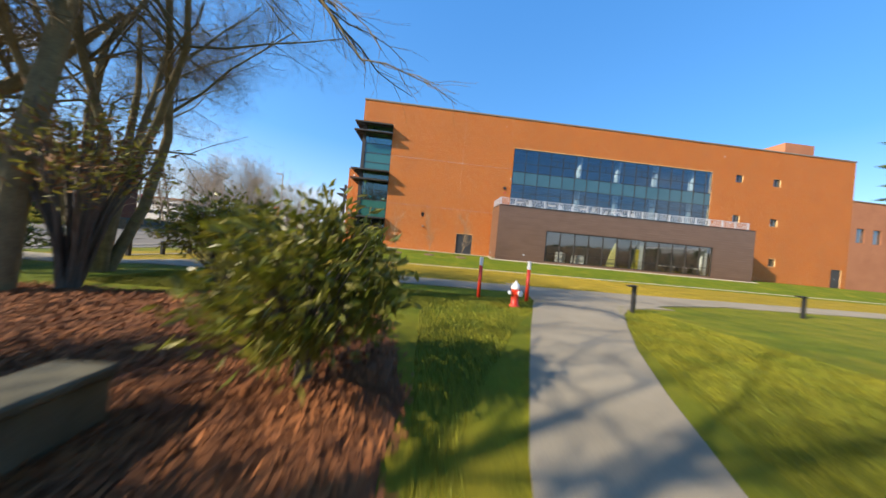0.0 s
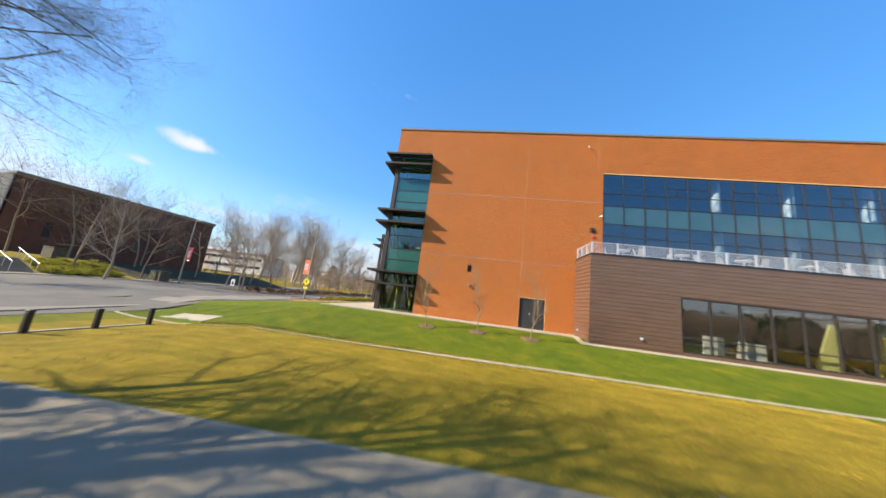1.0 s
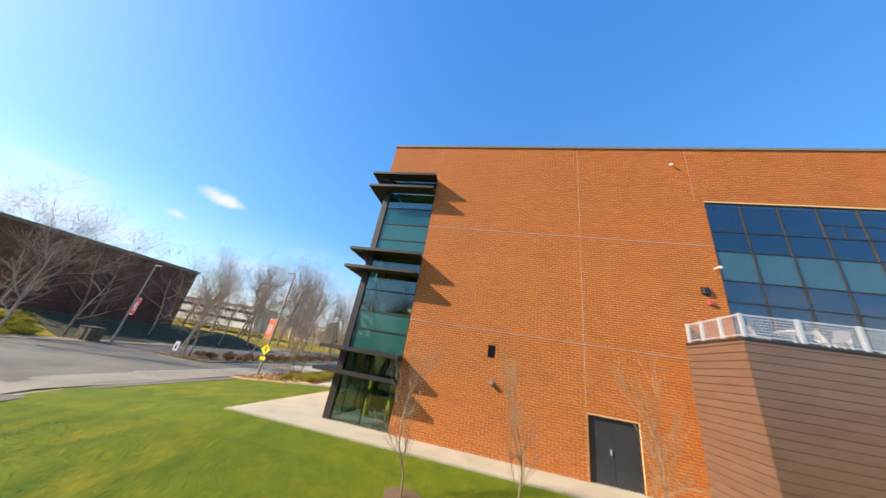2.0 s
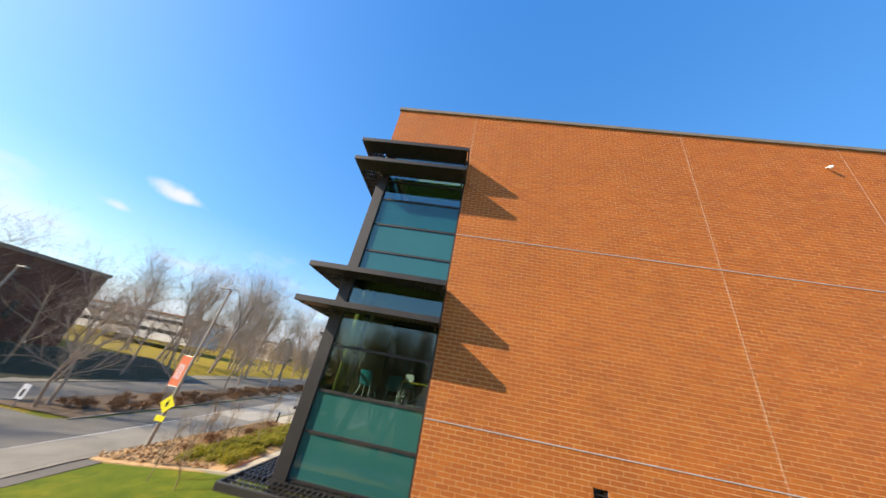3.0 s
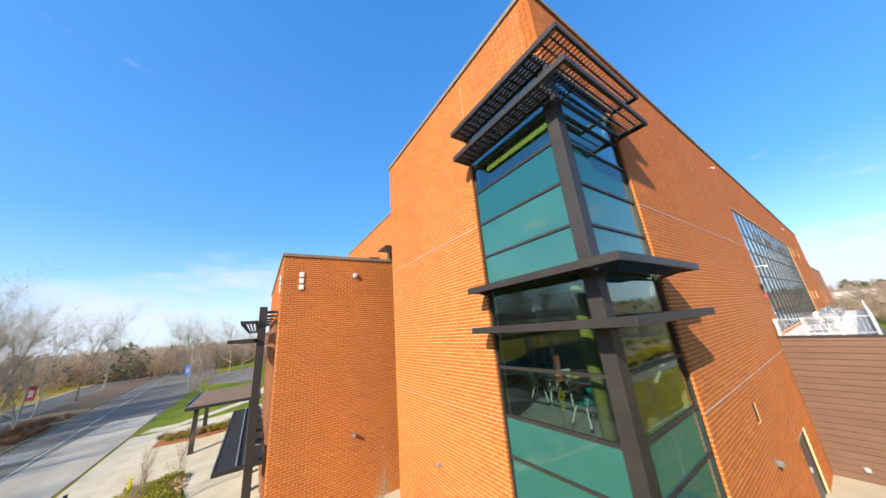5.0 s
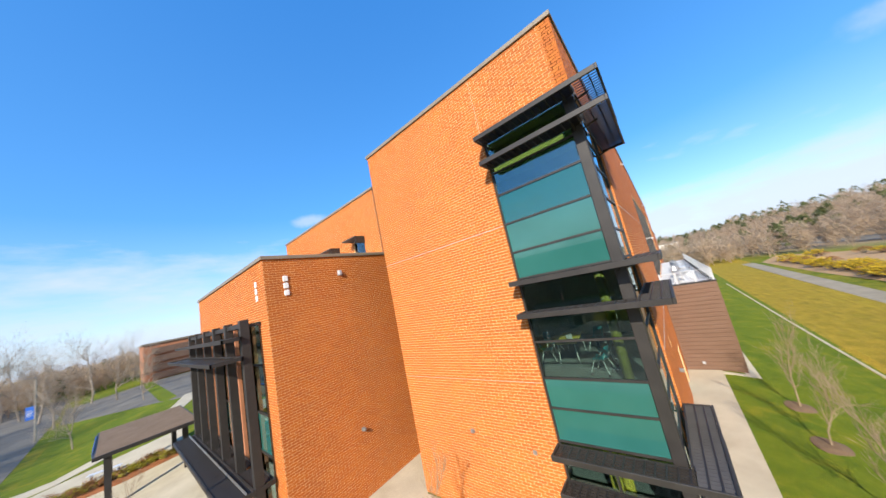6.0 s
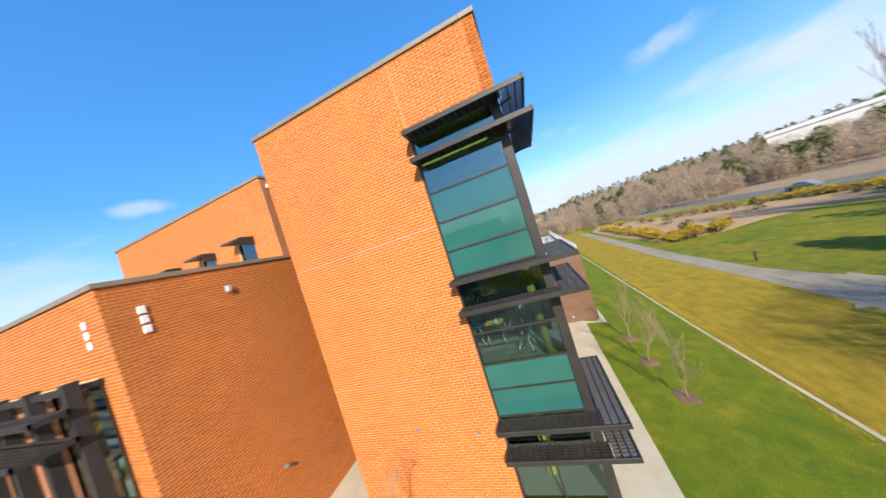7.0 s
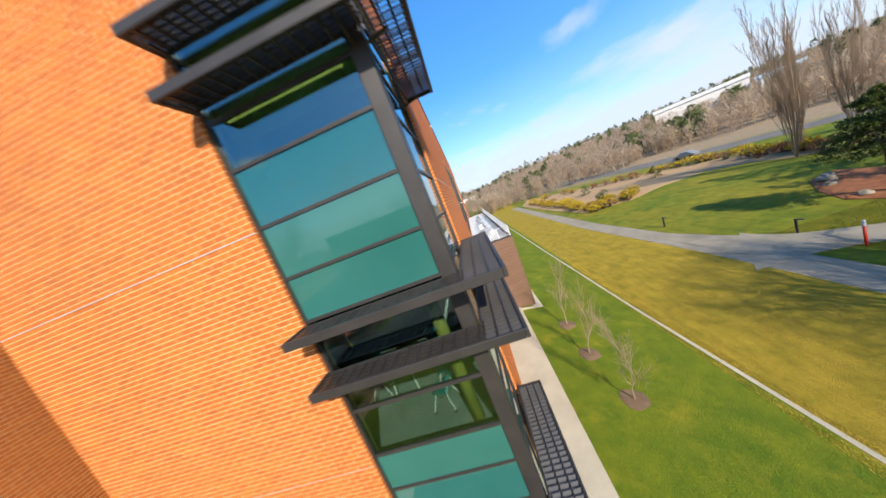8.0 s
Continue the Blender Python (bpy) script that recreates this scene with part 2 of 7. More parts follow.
# dark wall colour stands in for the dimness deep in the rooms
surface("interior_unlit", (0.045, 0.055, 0.05), (0.075, 0.085, 0.08), 0.4, 30, 0.85, bump=0.1)
surface("interior_floor", (0.19, 0.205, 0.195), (0.27, 0.285, 0.27), 1.2, 80, 0.7, bump=0.2)
surface("soffit", (0.33, 0.31, 0.055), (0.40, 0.37, 0.07), 1, 40, 0.8)
surface("teal_plastic", (0.01, 0.34, 0.40), (0.015, 0.40, 0.46), 3, 60, 0.4, bump=0.05)
surface("yellow_top", (0.72, 0.55, 0.06), (0.8, 0.62, 0.09), 2, 60, 0.45, bump=0.05)
surface("pale_yellow", (0.72, 0.66, 0.22), (0.8, 0.74, 0.3), 2, 60, 0.6, bump=0.05)
surface("pole_concrete", (0.30, 0.265, 0.205), (0.40, 0.36, 0.29), 3, 40, 0.9, bump=0.3)
surface("twig_brown", (0.42, 0.30, 0.195), (0.54, 0.405, 0.27), 0.03, 2, 0.95, bump=0, random_tint=0.12, thin=0.5)
surface("mossy_stone", (0.075, 0.065, 0.035), (0.16, 0.14, 0.085), 3, 40, 0.95, bump=0.6, dist=0.01)
surface("stone", (0.17, 0.14, 0.10), (0.29, 0.25, 0.19), 3, 40, 0.9, bump=0.6, dist=0.01)
surface("solar_blue", (0.03, 0.10, 0.42), (0.04, 0.13, 0.5), 3, 40, 0.3, bump=0)
surface("pale_blue", (0.42, 0.55, 0.64), (0.5, 0.63, 0.72), 0.5, 20, 0.5, bump=0.05)
surface("terrace_paver", (0.5, 0.49, 0.47), (0.62, 0.61, 0.58), 1, 40, 0.9, bump=0.2)
surface("white_concrete", (0.62, 0.60, 0.55), (0.72, 0.70, 0.64), 1, 40, 0.9, bump=0.2)


def glass_mat(name, tint, face, spec=(1, 1, 1)):
    """Coated sheet glass: each face of the tinted pane mirrors a share that grows towards grazing angles."""
    m, nt, b = node_mat(name)
    nt.nodes.remove(b)
    out = nt.nodes["Material Output"]
    tr = nt.nodes.new("ShaderNodeBsdfTransparent")
    tr.inputs["Color"].default_value = (*tint, 1)
    gl = nt.nodes.new("ShaderNodeBsdfGlossy")
    gl.inputs["Roughness"].default_value = 0.01
    gl.inputs["Color"].default_value = (*spec, 1)
    lw = nt.nodes.new("ShaderNodeLayerWeight")
    lw.inputs["Blend"].default_value = 0.5
    pw = nt.nodes.new("ShaderNodeMath")
    pw.operation = "POWER"
    pw.inputs[1].default_value = 4.0
    nt.links.new(lw.outputs["Facing"], pw.inputs[0])
    ma = nt.nodes.new("ShaderNodeMath")
    ma.operation = "MULTIPLY_ADD"
    ma.inputs[1].default_value, ma.inputs[2].default_value = 1.0 - face, face
    nt.links.new(pw.outputs[0], ma.inputs[0])
    mx = nt.nodes.new("ShaderNodeMixShader")
    nt.links.new(ma.outputs[0], mx.inputs["Fac"])
    nt.links.new(tr.outputs[0], mx.inputs[1])
    nt.links.new(gl.outputs[0], mx.inputs[2])
    nt.links.new(mx.outputs[0], out.inputs["Surface"])
    return m


glass_mat("glass_clear", (0.46, 0.58, 0.54), 0.105, (0.80, 0.97, 0.95))


def frit_mat(name, body, ior, cover):
    """Ceramic-fritted sheet glass: a printed teal body that lets part of the view through, with a glossy face."""
    m, nt, b = node_mat(name)
    b.inputs["Base Color"].default_value = (*body, 1)
    b.inputs["Roughness"].default_value = 0.02
    b.inputs["IOR"].default_value = ior
    b.inputs["Alpha"].default_value = 1.0
    tr = nt.nodes.new("ShaderNodeBsdfTransparent")
    tr.inputs["Color"].default_value = (0.6, 0.8, 0.8, 1)
    mx = nt.nodes.new("ShaderNodeMixShader")
    dots = noise_node(nt, 1.2, 2, 0.5, nt.nodes.new("ShaderNodeNewGeometry").outputs["Position"])
    rg = nt.nodes.new("ShaderNodeMapRange")
    rg.inputs["To Min"].default_value, rg.inputs["To Max"].default_value = cover - 0.06, cover + 0.06
    nt.links.new(dots, rg.inputs["Value"])
    nt.links.new(rg.outputs["Result"], mx.inputs["Fac"])
    nt.links.new(tr.outputs[0], mx.inputs[1])
    nt.links.new(b.outputs[0], mx.inputs[2])
    nt.links.new(mx.outputs[0], nt.nodes["Material Output"].inputs["Surface"])
    return m


frit_mat("glass_teal", (0.014, 0.10, 0.11), 2.0, 0.72)
glass_mat("glass_bay", (0.56, 0.72, 0.70), 0.15, (0.72, 0.96, 1.0))
glass_mat("glass_silver", (0.72, 0.76, 0.74), 0.12)
glass_mat("glass_blue", (0.58, 0.68, 0.72), 0.12, (0.85, 0.93, 1.0))


def spandrel_mat(name, c1, c2):
    m, nt, b = node_mat(name)
    pos = nt.nodes.new("ShaderNodeNewGeometry").outputs["Position"]
    nt.links.new(ramp_node(nt, noise_node(nt, 0.6, 3, 0.5, pos), ((0.3, c1), (0.7, c2))), b.inputs["Base Color"])
    b.inputs["Roughness"].default_value = 0.03
    b.inputs["IOR"].default_value = 1.85
    return m


spandrel_mat("spandrel", (0.022, 0.105, 0.088), (0.030, 0.125, 0.105))
spandrel_mat("spandrel_far", (0.03, 0.085, 0.10), (0.042, 0.105, 0.125))


def lawn_mat():
    m, nt, b = node_mat("lawn")
    pos = nt.nodes.new("ShaderNodeNewGeometry").outputs["Position"]
    sep = nt.nodes.new("ShaderNodeSeparateXYZ")
    nt.links.new(pos, sep.inputs[0])
    big = noise_node(nt, 0.09, 5, 0.6, pos)
    mid = noise_node(nt, 0.9, 5, 0.65, pos)
    fine = noise_node(nt, 24, 5, 0.7, pos)
    green = ramp_node(nt, mid, ((0.28, (0.062, 0.112, 0.005)), (0.72, (0.15, 0.178, 0.008))))
    olive = ramp_node(nt, mid, ((0.28, (0.225, 0.172, 0.012)), (0.74, (0.40, 0.262, 0.028))))
    # the dry meadow lies between the mowing strip (y = -8) and the long path (y = -15.5); the fresh turf lies on both sides of it
    dry = nt.nodes.new("ShaderNodeMath")
    dry.operation = "COMPARE"
    dry.inputs[1].default_value, dry.inputs[2].default_value = -12.0, 4.05
    nt.links.new(sep.outputs["Y"], dry.inputs[0])
    lim = nt.nodes.new("ShaderNodeMath")
    lim.operation = "GREATER_THAN"
    lim.inputs[1].default_value = -9.0
    nt.links.new(sep.outputs["X"], lim.inputs[0])
    both = nt.nodes.new("ShaderNodeMath")
    both.operation = "MULTIPLY"
    nt.links.new(dry.outputs[0], both.inputs[0])
    nt.links.new(lim.outputs[0], both.inputs[1])
    patch = nt.nodes.new("ShaderNodeMapRange")
    for k, v in (("From Min", 0.42), ("From Max", 0.62), ("To Min", 0.0), ("To Max", 0.5)):
        patch.inputs[k].default_value = v
    nt.links.new(big, patch.inputs["Value"])
    mx = nt.nodes.new("ShaderNodeMath")
    mx.operation = "MAXIMUM"
    west = nt.nodes.new("ShaderNodeMath")
    west.operation = "LESS_THAN"
    west.inputs[1].default_value = -24.0
    nt.links.new(sep.outputs["X"], west.inputs[0])
    half = nt.nodes.new("ShaderNodeMath")
    half.operation = "MULTIPLY_ADD"
    half.inputs[1].default_value = 1.0
    nt.links.new(west.outputs[0], half.inputs[0])
    nt.links.new(both.outputs[0], half.inputs[2])
    half.use_clamp = True
    nt.links.new(half.outputs[0], mx.inputs[0])
    nt.links.new(patch.outputs["Result"], mx.inputs[1])
    dull = nt.nodes.new("ShaderNodeMath")
    dull.operation = "MULTIPLY"
    dull.inputs[1].default_value = 0.9
    nt.links.new(mx.outputs[0], dull.inputs[0])
    col = mix_node(nt, dull.outputs[0], green, olive)
    streak = noise_node(nt, 1.0, 4, 0.6, pos, (0.5, 2.6, 1.0))
    col = mix_node(nt, 1.0, col, ramp_node(nt, streak, ((0.3, (0.80, 0.78, 0.74)), (0.7, (1.16, 1.14, 1.08)))), "MULTIPLY")
    # fresh turf laid on the slope up to the building
    slope = nt.nodes.new("ShaderNodeMath")
    slope.operation = "GREATER_THAN"
    slope.inputs[1].default_value = -7.95
    nt.links.new(sep.outputs["Y"], slope.inputs[0])
    part_new = nt.nodes.new("ShaderNodeMath")
    part_new.operation = "MULTIPLY"
    east = nt.nodes.new("ShaderNodeMath")
    east.operation = "GREATER_THAN"
    east.inputs[1].default_value = -14.0
    nt.links.new(sep.outputs["X"], east.inputs[0])
    nt.links.new(slope.outputs[0], part_new.inputs[0])
    nt.links.new(east.outputs[0], part_new.inputs[1])
    col = mix_node(nt, part_new.outputs[0], col, ramp_node(nt, mid, ((0.28, (0.068, 0.116, 0.004)), (0.72, (0.155, 0.176, 0.007)))))
    # yellow moss in loose patches
    moss = nt.nodes.new("ShaderNodeMapRange")
    for k, v in (("From Min", 0.52), ("From Max", 0.7), ("To Min", 0.0), ("To Max", 0.5)):
        moss.inputs[k].default_value = v
    nt.links.new(noise_node(nt, 0.55, 6, 0.7, pos), moss.inputs["Value"])
    col = mix_node(nt, moss.outputs["Result"], col, (0.33, 0.255, 0.018))
    # leaf litter under the woods on the far hill
    far = nt.nodes.new("ShaderNodeVectorMath")
    far.operation = "DOT_PRODUCT"
    far.inputs[1].default_value = (0.55, -0.83, 0.0)
    nt.links.new(pos, far.inputs[0])
    edge = nt.nodes.new("ShaderNodeMapRange")
    for k, v in (("From Min", 72.0), ("From Max", 84.0)):
        edge.inputs[k].default_value = v
    nt.links.new(far.outputs["Value"], edge.inputs["Value"])
    col = mix_node(nt, edge.outputs["Result"], col, ramp_node(nt, mid, ((0.3, (0.24, 0.165, 0.095)), (0.7, (0.34, 0.25, 0.155)))))
    col = mix_node(nt, 1.0, col, ramp_node(nt, fine, ((0.2, (0.62, 0.62, 0.62)), (0.8, (1.25, 1.25, 1.2)))), "MULTIPLY")
    nt.links.new(col, b.inputs["Base Color"])
    b.inputs["Roughness"].default_value = 0.95
    b.inputs["Specular IOR Level"].default_value = 0.2
    bump_node(nt, b, fine, 0.8, 0.05)
    return m


lawn_mat()
surface("blade_fresh", (0.085, 0.138, 0.005), (0.195, 0.21, 0.008), 0.9, 20, 0.8, bump=0, random_tint=0.35)
surface("blade_green", (0.11, 0.135, 0.004), (0.24, 0.215, 0.009), 0.9, 20, 0.8, bump=0, random_tint=0.35)
surface("blade_olive", (0.27, 0.215, 0.015), (0.46, 0.31, 0.035), 0.9, 20, 0.8, bump=0, random_tint=0.35)

# ---------------------------------------------------------------- mesh helpers
def box(bm, x0, x1, y0, y1, z0, z1):
    vs = [bm.verts.new(p) for p in ((x0, y0, z0), (x1, y0, z0), (x1, y1, z0), (x0, y1, z0), (x0, y0, z1), (x1, y0, z1), (x1, y1, z1), (x0, y1, z1))]
    for f in ((0, 3, 2, 1), (4, 5, 6, 7), (0, 1, 5, 4), (1, 2, 6, 5), (2, 3, 7, 6), (3, 0, 4, 7)):
        bm.faces.new([vs[i] for i in f])
    return vs


def boxes(*rows):
    bm = bmesh.new()
    for r in rows:
        box(bm, *r)
    return bm


def bevelled(x0, x1, y0, y1, z0, z1, w=0.01, seg=1):
    bm = boxes((x0, x1, y0, y1, z0, z1))
    bmesh.ops.bevel(bm, geom=bm.edges[:], offset=w, segments=seg, affect="EDGES")
    return bm


def rod(bm, a, b, r0, r1=None, n=8, caps=True):
    a, b = Vector(a), Vector(b)
    r1 = r0 if r1 is None else r1
    q = (b - a).to_track_quat("Z", "Y").to_matrix()
    ring = [[bm.verts.new(c + q @ Vector((r * math.cos(k * math.tau / n), r * math.sin(k * math.tau / n), 0))) for k in range(n)] for c, r in ((a, r0), (b, r1))]
    for k in range(n):
        bm.faces.new((ring[0][k], ring[0][(k + 1) % n], ring[1][(k + 1) % n], ring[1][k]))
    if caps:
        bm.faces.new(ring[0][::-1])
        bm.faces.new(ring[1])


def lathe(bm, profile, n=16, centre=(0, 0, 0)):
    """A turned shape from (radius, height) pairs."""
    c = Vector(centre)
    rings = [[bm.verts.new(c + Vector((r * math.cos(k * math.tau / n), r * math.sin(k * math.tau / n), z))) for k in range(n)] for r, z in profile]
    for lo, hi in zip(rings, rings[1:]):
        for k in range(n):
            bm.faces.new((lo[k], lo[(k + 1) % n], hi[(k + 1) % n], hi[k]))
    bm.faces.new(rings[0][::-1])
    bm.faces.new(rings[-1])


def mesh_of(name, bm, material):
    me = bpy.data.meshes.new(name)
    bm.to_mesh(me)
    bm.free()
    me.materials.append(MATS[material])
    return me


def part(name, bm, material, parent, label=""):
    ob = new(name, mesh_of(name, bm, material))
    ob.parent = parent
    return tagged(ob, label)


def lone(name, bm, material, label, category, group="", kind=""):
    return tagged(new(name, mesh_of(name, bm, material)), label, category, group, kind)


def thing(name, label, category, m=None, group="", kind=""):
    ob = new(name)
    ob.empty_display_size = 0.2
    if m is not None:
        ob.matrix_basis = m
    return tagged(ob, label, category, group, kind)


def raw_mesh(name, verts, faces, material, smooth=False):
    me = bpy.data.meshes.new(name)
    me.from_pydata(verts, [], faces)
    me.materials.append(MATS[material])
    if smooth:
        me.polygons.foreach_set("use_smooth", [True] * len(me.polygons))
    me.update()
    return me


def smooth(ob):
    ob.data.polygons.foreach_set("use_smooth", [True] * len(ob.data.polygons))
    return ob


def step(e0, e1, v):
    k = min(1.0, max(0.0, (v - e0) / (e1 - e0)))
    return k * k * (3 - 2 * k)


# ---------------------------------------------------------------- ground
def ground_z(x, y):
    """Height of the ground: level at the building, a turf slope to the meadow, flat beyond, low hills far off."""
    south = -float(np.interp(-y, (1.7, 8.0, 20.0, 45.0), (0.0, 1.05, 1.27, 1.36)))
    west = -float(np.interp(-x, (3.0, 13.0, 30.0), (0.0, 0.95, 1.0)))
    z = max(south + west, -1.42)
    hill = step(75, 300, 0.76 * x - 0.65 * y) * 9
    hill += step(60, 260, -x) * 3.0 * step(-60, 40, y)
    bank = step(34, 48, -x) * 1.6 * step(-40, -8, y) * (1 - step(40, 70, y))
    return z + hill + bank


def axis_steps(lo, hi, fine_lo, fine_hi, fine, grow=1.22):
    out = list(np.arange(fine_lo, fine_hi + fine / 2, fine))
    d, v = fine, fine_hi
    while v < hi:
        d *= grow
        v += d
        out.append(v)
    d, v = fine, fine_lo
    while v > lo:
        d *= grow
        v -= d
        out.insert(0, v)
    return out


gx, gy = axis_steps(-2600, 2600, -46, 70, 1.0), axis_steps(-2600, 2600, -44, 60, 1.0)
gv = [(x, y, ground_z(x, y)) for y in gy for x in gx]
nx = len(gx)
gf = [(j * nx + i, j * nx + i + 1, (j + 1) * nx + i + 1, (j + 1) * nx + i) for j in range(len(gy) - 1) for i in range(nx - 1)]
ground = tagged(new("ground", raw_mesh("ground", gv, gf, "lawn", True)), "mown turf, green by the building and dry olive-yellow in the meadow", "lawn", kind="structure")


def ribbon(name, centre, width, material, lift, label, category, kind="structure", every=0.8, thick=0.12, parent=None):
    """A strip of paving that follows the ground along a line of (x, y) points; width may be a number or one for each point."""
    pts, wid = [], []
    ws = width if isinstance(width, (list, tuple)) else [width] * len(centre)
    for (a, wa), (b, wb) in zip(zip(centre, ws), list(zip(centre, ws))[1:]):
        n = max(1, int(math.dist(a, b) / every))
        for k in range(n):
            f = k / n
            pts.append((a[0] + (b[0] - a[0]) * f, a[1] + (b[1] - a[1]) * f))
            wid.append(wa + (wb - wa) * f)
    pts.append(centre[-1])
    wid.append(ws[-1])
    verts, faces = [], []
    cross = 4
    for k, (p, w) in enumerate(zip(pts, wid)):
        a, b = pts[max(0, k - 1)], pts[min(len(pts) - 1, k + 1)]
        d = Vector((b[0] - a[0], b[1] - a[1])).normalized()
        for c in range(cross + 1):
            s = (c / cross - 0.5) * w
            x, y = p[0] - d.y * s, p[1] + d.x * s
            verts.append((x, y, ground_z(x, y) + lift))
        for s in (w / 2, -w / 2):
            x, y = p[0] - d.y * s, p[1] + d.x * s
            verts.append((x, y, ground_z(x, y) + lift - thick))
    m = cross + 3
    for k in range(len(pts) - 1):
        for c in range(cross):
            faces.append((k * m + c, (k + 1) * m + c, (k + 1) * m + c + 1, k * m + c + 1))
        faces.append((k * m + cross, (k + 1) * m + cross, (k + 1) * m + cross + 1, k * m + cross + 1))
        faces.append((k * m, k * m + cross + 2, (k + 1) * m + cross + 2, (k + 1) * m))
    me = raw_mesh(name, verts, faces, material)
    ob = new(name, me)
    if parent:
        ob.parent = parent
        return ob
    return tagged(ob, label, category, kind=kind)


def patch(name, outline, material, lift, label, category, kind="structure", rise=0.0, cell=0.7, parent=None):
    """A bed or slab: a polygon filled with small cells that follow the ground, a little domed by rise."""
    bm = bmesh.new()
    xs, ys = [p[0] for p in outline], [p[1] for p in outline]
    vs = [bm.verts.new((x, y, 0)) for x, y in outline]
    bm.faces.new(vs)
    for axis, lo, hi in ((0, min(xs), max(xs)), (1, min(ys), max(ys))):
        v = lo + cell
        while v < hi:
            no = (1, 0, 0) if axis == 0 else (0, 1, 0)
            co = (v, 0, 0) if axis == 0 else (0, v, 0)
            bmesh.ops.bisect_plane(bm, geom=bm.verts[:] + bm.edges[:] + bm.faces[:], plane_co=co, plane_no=no)
            v += cell
    edge = {v for e in bm.edges if len(e.link_faces) == 1 for v in e.verts}
    for v in bm.verts:
        up = 0 if v in edge else rise * (0.6 + 0.8 * noise.noise((v.co.x * 0.9, v.co.y * 0.9, 3.0)))
        v.co.z = ground_z(v.co.x, v.co.y) + lift + up
    bmesh.ops.recalc_face_normals(bm, faces=bm.faces[:])
    if bm.faces[:] and sum(f.normal.z for f in bm.faces) < 0:
        bmesh.ops.reverse_faces(bm, faces=bm.faces[:])
    rim = [e for e in bm.edges if len(e.link_faces) == 1]
    low = bmesh.ops.extrude_edge_only(bm, edges=rim)["geom"]
    for v in low:
        if isinstance(v, bmesh.types.BMVert):
            v.co.z -= 0.12
    if parent:
        return part(name, bm, material, parent)
    return lone(name, bm, material, label, category, kind=kind)


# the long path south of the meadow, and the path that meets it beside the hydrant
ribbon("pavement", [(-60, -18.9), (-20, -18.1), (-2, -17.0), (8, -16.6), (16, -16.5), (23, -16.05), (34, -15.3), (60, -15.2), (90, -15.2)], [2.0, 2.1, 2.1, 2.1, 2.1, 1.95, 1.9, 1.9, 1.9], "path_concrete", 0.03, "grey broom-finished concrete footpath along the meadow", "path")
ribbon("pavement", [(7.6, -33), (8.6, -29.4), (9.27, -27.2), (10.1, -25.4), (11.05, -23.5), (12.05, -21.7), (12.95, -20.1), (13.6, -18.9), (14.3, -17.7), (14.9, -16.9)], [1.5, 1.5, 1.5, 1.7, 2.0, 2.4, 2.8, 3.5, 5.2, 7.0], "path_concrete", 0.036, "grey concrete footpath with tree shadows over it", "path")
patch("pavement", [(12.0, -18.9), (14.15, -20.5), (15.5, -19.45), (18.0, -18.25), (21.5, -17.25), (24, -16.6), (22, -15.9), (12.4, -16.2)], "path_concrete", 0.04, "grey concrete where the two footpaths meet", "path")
ribbon("trim", [(-12.4, -1.5), (-13.2, -4.0), (-13.25, -5.5), (-12.6, -6.85), (-11.3, -7.75), (-9.6, -8.15), (-6, -8.2), (2, -8.1), (12, -7.75), (30, -7.5), (58, -7.3)], 0.17, "kerb_concrete", 0.018, "narrow pale concrete mowing strip in the turf", "edging")
ribbon("trim", [(-20, -17.0), (-2, -15.92), (8, -15.52), (16, -15.42), (23, -15.05), (34, -14.32), (60, -14.22), (90, -14.22)], 0.09, "kerb_concrete", 0.014, "thin pale concrete edge of the footpath", "edging")
ribbon("trim", [(-7.15, -16.4), (-7.15, -9.0)], 0.16, "kerb_concrete", 0.04, "narrow pale concrete edge under the bollards", "edging")
patch("pavement", [(-3.4, -1.6), (14.6, -1.6), (14.6, 0.4), (-0.1, 0.4), (-0.1, 9.2), (-3.6, 9.2)], "concrete", 0.03, "pale concrete apron along the foot of the building", "paving")
patch("pavement", [(14.1, -3.05), (43.0, -3.05), (43.0, -2.5), (14.4, -2.5), (14.4, -1.6), (14.1, -1.6)], "concrete", 0.026, "pale concrete apron along the annex", "paving")
patch("pavement", [(-7.6, 9.2), (3.5, 9.2), (3.5, 11.7), (-4.0, 11.7), (-4.0, 41), (-14.9, 41), (-14.5, 23.9), (-8.6, 24.3), (-7.0, 17)], "concrete", 0.034, "pale concrete entrance plaza", "paving")
patch("utility_cover", [(-9.2, -7.25), (-9.15, -6.05), (-6.15, -6.35), (-6.2, -7.5)], "kerb_concrete", 0.02, "pale concrete utility cover set flush in the turf", "cover", kind="")
patch("utility_cover", [(-12.1, -6.1), (-11.9, -5.6), (-11.1, -5.6), (-11.2, -6.1)], "kerb_concrete", 0.02, "small pale concrete cover set flush in the turf", "cover", kind="")

# ---------------------------------------------------------------- the brick building
ROOF, BAND_HI, BAND_LO = 15.42, 9.757, 4.727
BAY = 3.165
building = thing("academic_building", "three-storey orange brick building with a glazed corner bay", "building")
PITCH, COURSE, JOINT = 0.292, 0.1006, 0.0138


